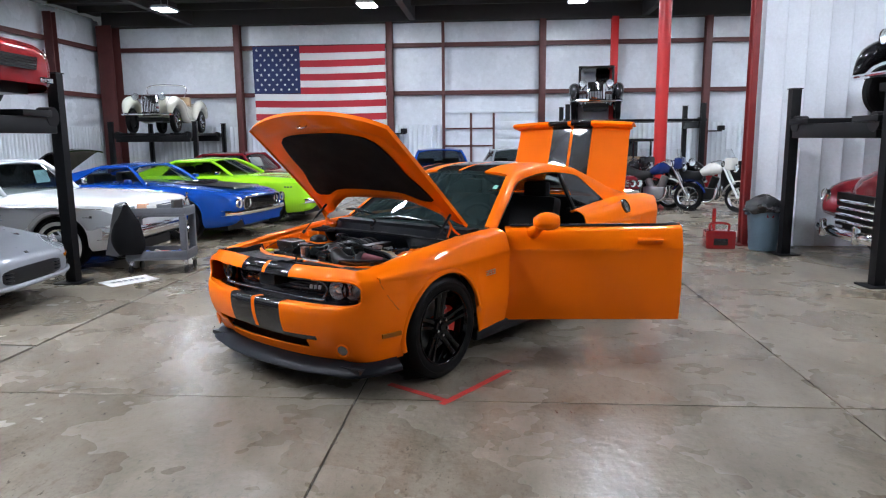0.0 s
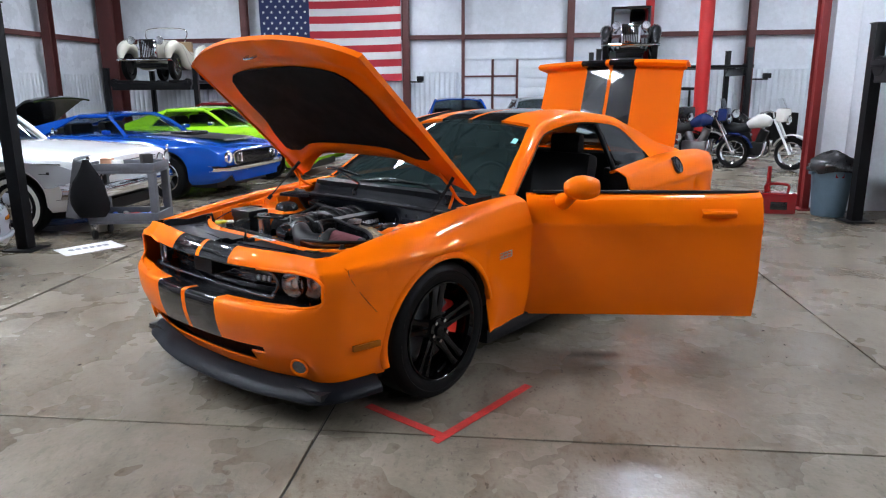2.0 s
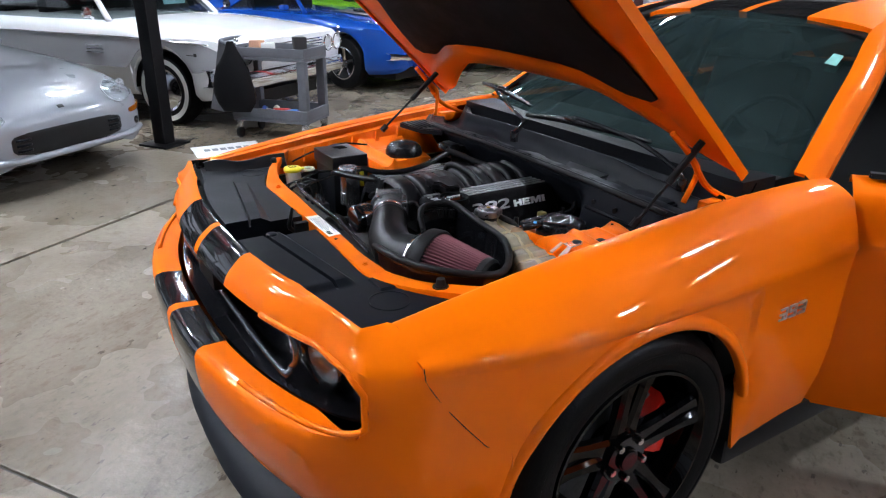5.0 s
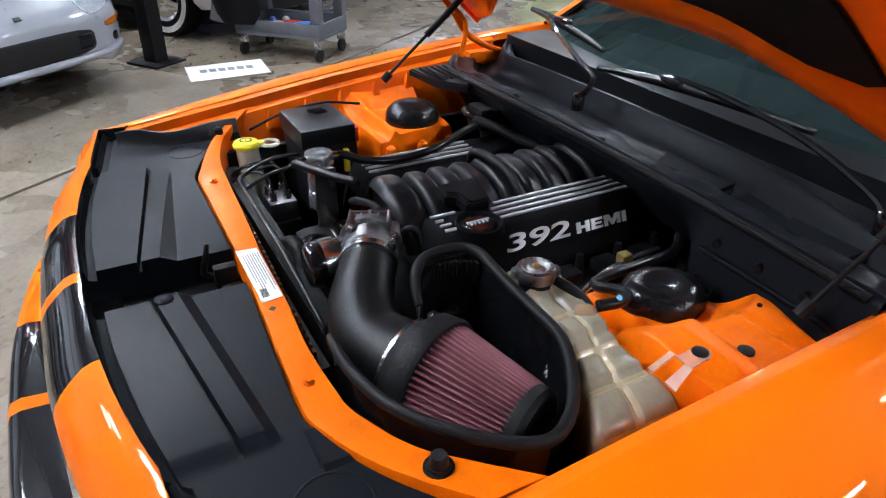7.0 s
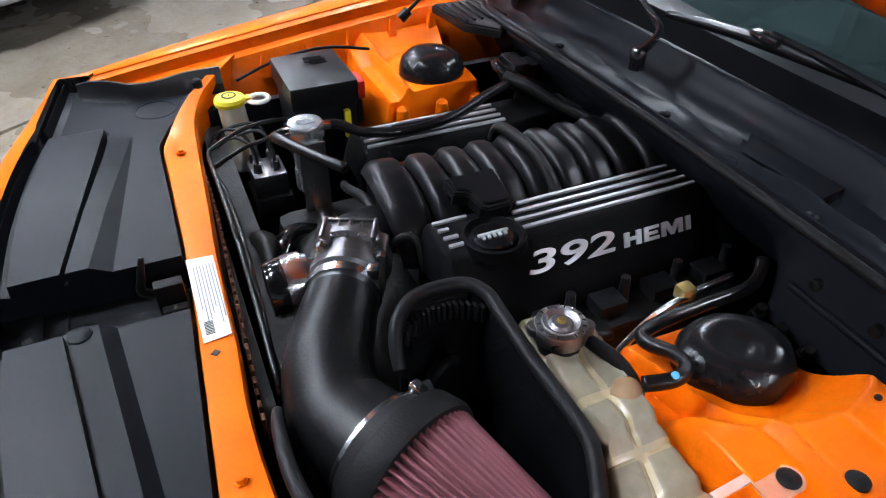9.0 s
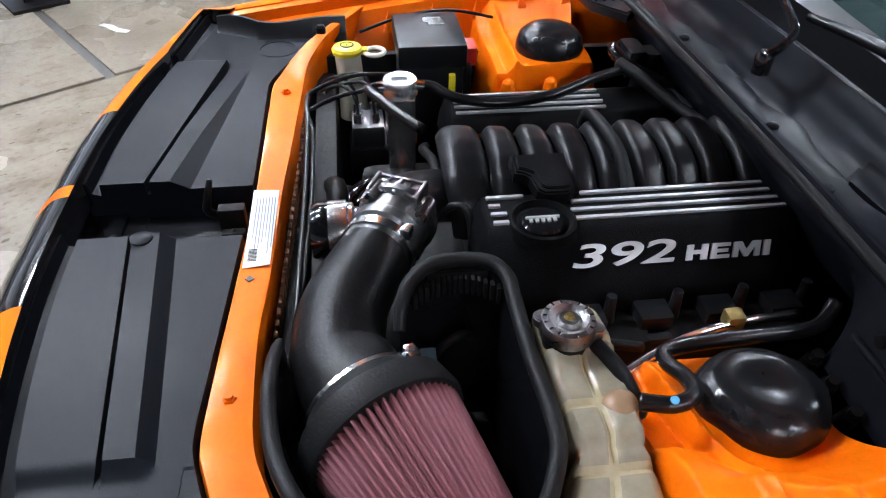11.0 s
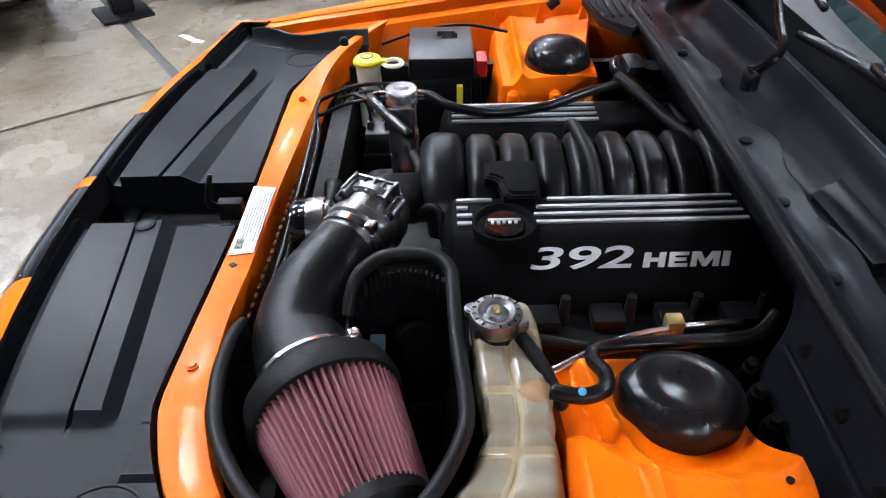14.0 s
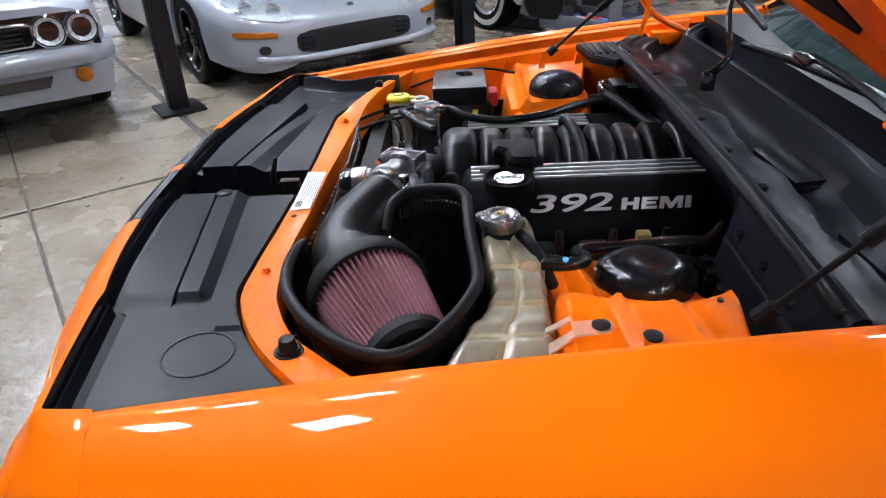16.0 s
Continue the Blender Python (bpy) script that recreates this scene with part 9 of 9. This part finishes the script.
def motorcycle(label, m, paint_, dirt=False):
    t = thing("motorcycle", m, label, "motorcycle", group="motorcycles")
    r = 0.32
    for y in (0.0, 1.55):
        w = new("wheel")
        w.parent = t
        w.matrix_basis = pose(0, y, r)
        bm = bmesh.new()
        lathe(bm, [(r - 0.09, -0.05), (r - 0.03, -0.065), (r, 0.0), (r - 0.03, 0.065), (r - 0.09, 0.05)], seg=36, axis="x")
        part("tyre", bm, TYRE, w)
        bm = bmesh.new()
        lathe(bm, [(r - 0.09, -0.05), (r - 0.115, -0.03), (r - 0.115, 0.03), (r - 0.09, 0.05)], seg=32, axis="x")
        for k in range(10):
            a = radians(36 * k)
            cyl(bm, (0, 0, 0), (0, (r - 0.1) * math.cos(a), (r - 0.1) * math.sin(a)), 0.007, seg=6)
        cyl(bm, (-0.06, 0, 0), (0.06, 0, 0), 0.05, seg=16)
        part("rim", bm, CHROME, w)
        bm = bmesh.new()
        lathe(bm, [(r + 0.035, -0.075), (r + 0.06, 0.0), (r + 0.035, 0.075)], seg=20, axis="x", a0=20, a1=165)
        part("mudguard", bm, paint_, w)
    for s in (1, -1):
        bm = bmesh.new()
        cyl(bm, (s * 0.09, 0.0, r), (s * 0.09, 0.34, 0.98), 0.025, seg=12)
        part("fork", bm, CHROME if not dirt else WHITE_P, t)
        bm = bmesh.new()
        tube(bm, [(s * 0.05, 0.36, 1.0), (s * 0.25, 0.34, 1.12), (s * 0.40, 0.5, 1.08)], 0.014, seg=8)
        part("handlebar", bm, CHROME, t)
    bm = bmesh.new()
    tube(bm, [(0, 0.42, 0.90), (0, 0.60, 0.93), (0, 0.85, 0.84)], [0.07, 0.15, 0.07], seg=14)
    part("tank", bm, paint_, t)
    bm = bmesh.new()
    tube(bm, [(0, 0.82, 0.80), (0, 1.1, 0.74), (0, 1.45, 0.86), (0, 1.65, 0.88)], [0.09, 0.14, 0.13, 0.06], seg=12)
    part("seat", bm, RUBBER, t)
    bm = bmesh.new()
    box(bm, -0.16, 0.16, 0.5, 0.98, 0.26, 0.52, bev=0.05)
    cyl(bm, (0, 0.62, 0.48), (0, 0.52, 0.76), 0.085, seg=16)
    cyl(bm, (0, 0.82, 0.48), (0, 0.92, 0.72), 0.085, seg=16)
    part("engine", bm, ALU if not dirt else DARK, t)
    for s in (1, -1):
        bm = bmesh.new()
        tube(bm, [(s * 0.14, 0.45, 0.55), (s * 0.18, 0.55, 0.24), (s * 0.18, 1.2, 0.24), (s * 0.2, 2.0, 0.28)], 0.035, seg=10)
        part("exhaust", bm, CHROME, t)
    bm = bmesh.new()
    box(bm, -0.2, 0.2, 0.12, 0.30, 0.92, 1.18, bev=0.06)
    part("fairing", bm, paint_, t)
    round_lamp(t, 0, 0.10, 0.96, 0.08)
    bm = bmesh.new()
    sheet(bm, [[(x, 0.18 + 0.10 * f + 0.08 * x * x, 1.14 + 0.22 * f) for x in spread(-0.2, 0.2, 7)] for f in (0, 0.5, 1)])
    part("screen", bm, CLEAR, t).visible_shadow = False
    bm = bmesh.new()
    cyl(bm, (-0.06, 1.0, 0.3), (-0.22, 1.05, 0.0), 0.012, seg=8)
    part("stand", bm, CHROME, t)


motorcycle("dark blue touring motorcycle with chrome engine and fairing", pose(4.30, 15.55, 0, 0, 0, 60), paint("navy_paint", (0.008, 0.02, 0.10), rough=0.2))
motorcycle("orange and white dirt bike with a black seat", pose(5.25, 15.1, 0, 0, 0, 52), paint("orange_white_plastic", (0.70, 0.68, 0.64), rough=0.3), dirt=True)
motorcycle("black chrome motorcycle with a wide handlebar", pose(3.75, 16.5, 0, 0, 0, 40), BLACK_P)


# ---- flag, wall opening and loose things ----
FLAG_RED = material("red_flag_cloth", (0.42, 0.025, 0.04), rough=0.8, var=0.1, scale=3, bump=0.2, bump_scale=200)
FLAG_WHITE = material("white_flag_cloth", (0.68, 0.68, 0.68), rough=0.8, var=0.08, scale=3, bump=0.2, bump_scale=200)
FLAG_BLUE = material("navy_flag_cloth", (0.02, 0.03, 0.10), rough=0.8, var=0.15, scale=3, bump=0.2, bump_scale=200)


def flag():
    x0, x1, z1, z0, y = -7.60, -3.38, 4.53, 1.82, 21.885
    t = thing("wall_flag", pose(0, 0, 0), "large striped flag with white stars hung on the wall", "flag")
    h = (z1 - z0) / 13
    cx = x0 + 1.50
    zc = z1 - 7 * h

    def wav(x, z):
        return y + 0.012 * math.sin(x * 5 + z) + 0.02 * math.sin(x * 1.3 + z * 2.2)
    for k in range(13):
        a = cx if k < 7 else x0
        zz = z1 - k * h
        sag = lambda x, z: z - 0.03 * math.sin((x - x0) / (x1 - x0) * math.pi) * (1 if k > 0 else 0.6)
        bm = bmesh.new()
        sheet(bm, [[(x, wav(x, z), sag(x, z)) for x in spread(a, x1, 36)] for z in (zz, zz - h / 2, zz - h)])
        solid(bm, 0.004)
        part("stripe", bm, FLAG_WHITE if k % 2 else FLAG_RED, t)
    bm = bmesh.new()
    sheet(bm, [[(x, wav(x, z), z) for x in spread(x0, cx, 14)] for z in spread(z1, zc, 10)])
    solid(bm, 0.004)
    part("canton", bm, FLAG_BLUE, t)
    bm = bmesh.new()
    for r in range(9):
        n = 6 if r % 2 == 0 else 5
        for c in range(n):
            px = x0 + (cx - x0) * ((c + (0.5 if r % 2 == 0 else 1.0)) / 6)
            pz = z1 - (z1 - zc) * (r + 0.8) / 9.6
            vs = []
            for k in range(10):
                a = radians(90 + 36 * k)
                q = 0.052 if k % 2 == 0 else 0.021
                vs.append(bm.verts.new((px + q * math.cos(a), wav(px, pz) - 0.008, pz + q * math.sin(a))))
            bm.faces.new(vs)
    part("stars", bm, FLAG_WHITE, t, angle=0)


flag()

# opening in the far wall: trim, dark cross bars, white sheeting and a sectional door
t = thing("window_1", pose(0, 0, 0), "wide framed opening with dark cross bars and white slatted door", "window", kind="structure")
bm = bmesh.new()
for x0, x1, z0, z1 in ((-1.62, -1.54, 0.0, 2.46), (1.26, 1.34, 0.0, 2.46), (-1.62, 1.34, 2.40, 2.48)):
    box(bm, x0, x1, 21.86, 21.98, z0, z1, bev=0.005)
part("window_frame", bm, LINER, t)
bm = bmesh.new()
box(bm, -1.54, -0.02, 21.93, 21.95, 0.0, 2.4)
part("white_sheeting", bm, BLANKET, t)
for x0, x1, z0, z1 in ((-0.75, -0.68, 0, 2.4), (-0.04, 0.03, 0, 2.4), (-1.54, 0.0, 1.90, 1.95), (-1.54, 0.0, 1.36, 1.41)):
    bm = bmesh.new()
    box(bm, x0, x1, 21.88, 21.93, z0, z1, bev=0.004)
    part("cross_bar", bm, STEEL_RED, t)
for k in range(9):
    bm = bmesh.new()
    z = 0.02 + k * 0.265
    box(bm, 0.03, 1.26, 21.90, 21.94, z, z + 0.255, bev=0.008)
    part("door_slat", bm, LINER, t)
for x in (-3.1, 6.55):
    bm = bmesh.new()
    box(bm, x, x + 0.34, 21.62, 22.0, 1.76, 1.80, bev=0.006)
    box(bm, x + 0.20, x + 0.40, 21.55, 21.70, 1.80, 1.94, bev=0.02)
    tagged(part("wall_bracket", bm, LIFT), "small dark bracket arm fixed to the wall column", "bracket")


# grey plastic tool cart
def cart():
    t = thing("tool_cart", pose(-4.25, 8.43, 0, 0, 0, 8), "grey plastic tool cart with bottles and a black bag", "cart")
    GREYP = material("grey_cart_plastic", (0.095, 0.10, 0.115), rough=0.55, var=0.2, scale=8, dirt=0.3, dirt_color=(0.03, 0.03, 0.03))
    for z, hgt in ((0.17, 0.12), (0.72, 0.11)):
        bm = bmesh.new()
        box(bm, -0.38, 0.38, -0.23, 0.23, z, z + 0.03, bev=0.01)
        for x0, x1, y0, y1 in ((-0.38, 0.38, -0.23, -0.205), (-0.38, 0.38, 0.205, 0.23), (-0.38, -0.355, -0.205, 0.205), (0.355, 0.38, -0.205, 0.205)):
            box(bm, x0, x1, y0, y1, z + 0.03, z + hgt, bev=0.006)
        part("shelf", bm, GREYP, t)
    for x in (-0.34, 0.34):
        for y in (-0.19, 0.19):
            bm = bmesh.new()
            box(bm, x - 0.04, x + 0.04, y - 0.035, y + 0.035, 0.29, 0.72, bev=0.01)
            part("leg", bm, GREYP, t)
            bm = bmesh.new()
            cyl(bm, (x - 0.015, y, 0.055), (x + 0.015, y, 0.055), 0.055, seg=20, bev=0.006)
            part("caster", bm, RUBBER, t)
            bm = bmesh.new()
            box(bm, x - 0.03, x + 0.03, y - 0.02, y + 0.02, 0.10, 0.17, bev=0.004)
            part("caster_fork", bm, STEEL, t)
    bm = bmesh.new()
    tube(bm, [(-0.37, -0.18, 0.83), (-0.47, -0.17, 0.87), (-0.47, 0.17, 0.87), (-0.37, 0.18, 0.83)], 0.018, seg=10)
    part("handle", bm, GREYP, t)
    return t


cart()
# bag hanging off the cart's front
bm = bmesh.new()
rows = []
for k in range(9):
    f = k / 8
    hw = tab(f, [(0, 0.03), (0.15, 0.07), (0.45, 0.17), (0.8, 0.20), (1.0, 0.13)])
    dp = tab(f, [(0, 0.015), (0.4, 0.06), (0.8, 0.08), (1.0, 0.03)])
    rows.append([(hw * math.cos(a) * (1 + 0.06 * math.sin(3 * a + k)), dp * math.sin(a), 0.88 - 0.62 * f) for a in spread(0, 2 * math.pi * 15 / 16, 16)])
g = sheet(bm, rows, closed=True)
bm.faces.new(g[0])
bm.faces.new(g[-1][::-1])
bmesh.ops.recalc_face_normals(bm, faces=bm.faces[:])
place(part("tool_bag", bm, material("black_nylon_bag", (0.005, 0.005, 0.006), rough=0.6, spec=0.15, bump=0.3, bump_scale=60)), pose(-4.52, 8.12, 0, 0, 0, 15), "black nylon bag hanging from the tool cart", "bag")
bm = bmesh.new()
prism(bm, [(0, 0.25), (0.12, 0.22), (0.42, 0.30), (0.26, 0.55), (0.24, 0.86), (0.14, 0.86)], -0.012, 0.012, bev=0.004, axis="y")
place(part("cloth_sheet", bm, material("grey_cloth", (0.10, 0.10, 0.105), rough=0.8)), pose(-4.86, 8.17, 0, 0, 0, 20), "grey cloth draped beside the tool cart", "cloth")
BOT = [(-4.40, 8.38, (0.03, 0.12, 0.55)), (-4.30, 8.34, (0.6, 0.6, 0.58)), (-4.22, 8.42, (0.5, 0.05, 0.04)), (-4.12, 8.40, (0.05, 0.2, 0.6)), (-4.05, 8.50, (0.04, 0.05, 0.4)), (-4.34, 8.48, (0.55, 0.5, 0.4))]
for k, (x, y, c) in enumerate(BOT):
    bm = bmesh.new()
    lathe(bm, [(0.0, -0.10), (0.030, -0.098), (0.032, 0.04), (0.026, 0.065), (0.012, 0.075), (0.012, 0.10), (0.0, 0.10)], seg=16)
    place(part("spray_bottle", bm, material("bottle_plastic", c, rough=0.35)), pose(x, y, 0.235, 90, 0, 40 + 37 * k), "small plastic bottle lying on the cart shelf", "bottle", group="bottles on the cart")
for k, (x, y, h, c) in enumerate(((-4.45, 8.40, 0.12, (0.6, 0.32, 0.2)), (-4.36, 8.44, 0.10, (0.7, 0.7, 0.68)), (-4.05, 8.50, 0.16, (0.02, 0.02, 0.02)))):
    bm = bmesh.new()
    box(bm, -0.06, 0.06, -0.045, 0.045, 0, h, bev=0.012)
    place(part("supply_box", bm, material("box_plastic", c, rough=0.5)), pose(x, y, 0.75, 0, 0, 25 * k), "small box of supplies on the cart top", "box", group="boxes on the cart")

# printed sheet on the floor
bm = bmesh.new()
sheet(bm, [[(x, y, 0.002 + 0.004 * math.sin(x * 5) * math.sin(y * 6) ** 2) for x in spread(-0.29, 0.29, 10)] for y in spread(-0.20, 0.20, 8)])
solid(bm, 0.001)
sheet_ = place(part("paper_sheet", bm, material("white_paper", (0.80, 0.80, 0.80), rough=0.6, var=0.04)), pose(-4.36, 7.77, 0.001, 0, 0, 52), "white printed sheet lying on the concrete", "paper")
for k in range(6):
    bm = bmesh.new()
    x = -0.20 + k * 0.068
    box(bm, x, x + 0.05, -0.03, 0.05, 0.0068, 0.0078)
    part("print_bar", bm, GREY_INK, sheet_)
# papers taped to the right lift's near post
for z0, z1, dx in ((1.32, 1.60, 0.0), (0.98, 1.28, -0.02)):
    bm = bmesh.new()
    box(bm, -0.11, 0.11, -0.002, 0.0, z0, z1)
    for k in range(5):
        box(bm, -0.08, 0.06, -0.0032, -0.0022, z1 - 0.06 - k * 0.04, z1 - 0.045 - k * 0.04, mi=1)
    place(part("posted_notice", bm, [LABEL_WHITE, GREY_INK], angle=0), pose(4.32 + dx, 7.655, 0, 0, 0, 7), "white paper notice taped to the black post", "notice", group="notices")

# bin with a black bag
bm = bmesh.new()
lathe(bm, [(0.0, 0.01), (0.185, 0.01), (0.19, 0.03), (0.235, 0.60), (0.25, 0.605), (0.25, 0.635), (0.235, 0.64), (0.225, 0.60), (0.18, 0.04)], seg=36)
for a in (0, 180):
    c = math.cos(radians(a))
    box(bm, 0.235 * c - 0.03, 0.235 * c + 0.03, -0.05, 0.05, 0.52, 0.56, bev=0.01)
bin_ = place(part("rubbish_bin", bm, material("blue_grey_bin_plastic", (0.10, 0.155, 0.20), rough=0.5, var=0.15, scale=6, dirt=0.3)), pose(3.92, 10.22, 0), "blue-grey plastic rubbish bin with a black bag", "bin")
bm = bmesh.new()
rows = []
for k in range(8):
    f = k / 7
    rr = tab(f, [(0, 0.262), (0.2, 0.285), (0.5, 0.25), (0.85, 0.12), (1, 0.02)])
    rows.append([((rr + 0.03 * math.sin(5 * a + k * 1.3) + 0.015 * math.sin(11 * a + k)) * math.cos(a), (rr + 0.03 * math.sin(4 * a + k)) * math.sin(a), 0.56 + 0.24 * f + 0.02 * math.sin(3 * a + k)) for a in spread(0, 2 * math.pi * 23 / 24, 24)])
g = sheet(bm, rows, closed=True)
bm.faces.new(g[-1])
bmesh.ops.recalc_face_normals(bm, faces=bm.faces[:])
part("bin_bag", bm, material("black_bin_bag", (0.01, 0.01, 0.011), rough=0.28, bump=0.6, bump_scale=25), bin_)
bm = bmesh.new()
box(bm, -0.05, 0.05, -0.226, -0.214, 0.50, 0.60, bev=0.004)
part("bin_sticker", bm, RED_P, bin_)

# red pump box and floor jack
bm = bmesh.new()
box(bm, -0.21, 0.21, -0.15, 0.15, 0.0, 0.27, bev=0.03)
box(bm, -0.10, 0.10, -0.156, -0.148, 0.06, 0.16, bev=0.003, mi=1)
tube(bm, [(-0.13, 0, 0.26), (-0.12, 0, 0.36), (0.12, 0, 0.36), (0.13, 0, 0.26)], 0.018, seg=10)
place(part("tool_case", bm, [RED_P, GLOSS_BLACK]), pose(3.36, 10.42, 0, 0, 0, -6), "red metal tool case with carrying handle", "tool case")
bm = bmesh.new()
box(bm, -0.09, 0.09, -0.25, 0.25, 0.03, 0.16, bev=0.02)
for y in (-0.2, 0.2):
    cyl(bm, (-0.1, y, 0.05), (0.1, y, 0.05), 0.05, seg=16)
tube(bm, [(0, 0.2, 0.12), (0, 0.26, 0.35), (0, 0.28, 0.52)], 0.03, seg=10)
place(part("floor_jack", bm, RED_P), pose(3.42, 10.85, 0, 0, 0, -15), "red hydraulic floor jack beside the column", "floor jack")
# shelf goods against the far right wall
for k in range(3):
    bm = bmesh.new()
    box(bm, -0.35, 0.35, -0.2, 0.2, 0.0, 0.6 + 0.15 * k, bev=0.02)
    place(part("storage_crate", bm, [LABEL_WHITE, RED_P, DARK][k]), pose(5.3 + k * 0.9, 20.9, 0), "plain storage crate by the far wall", "crate", group="storage crates")
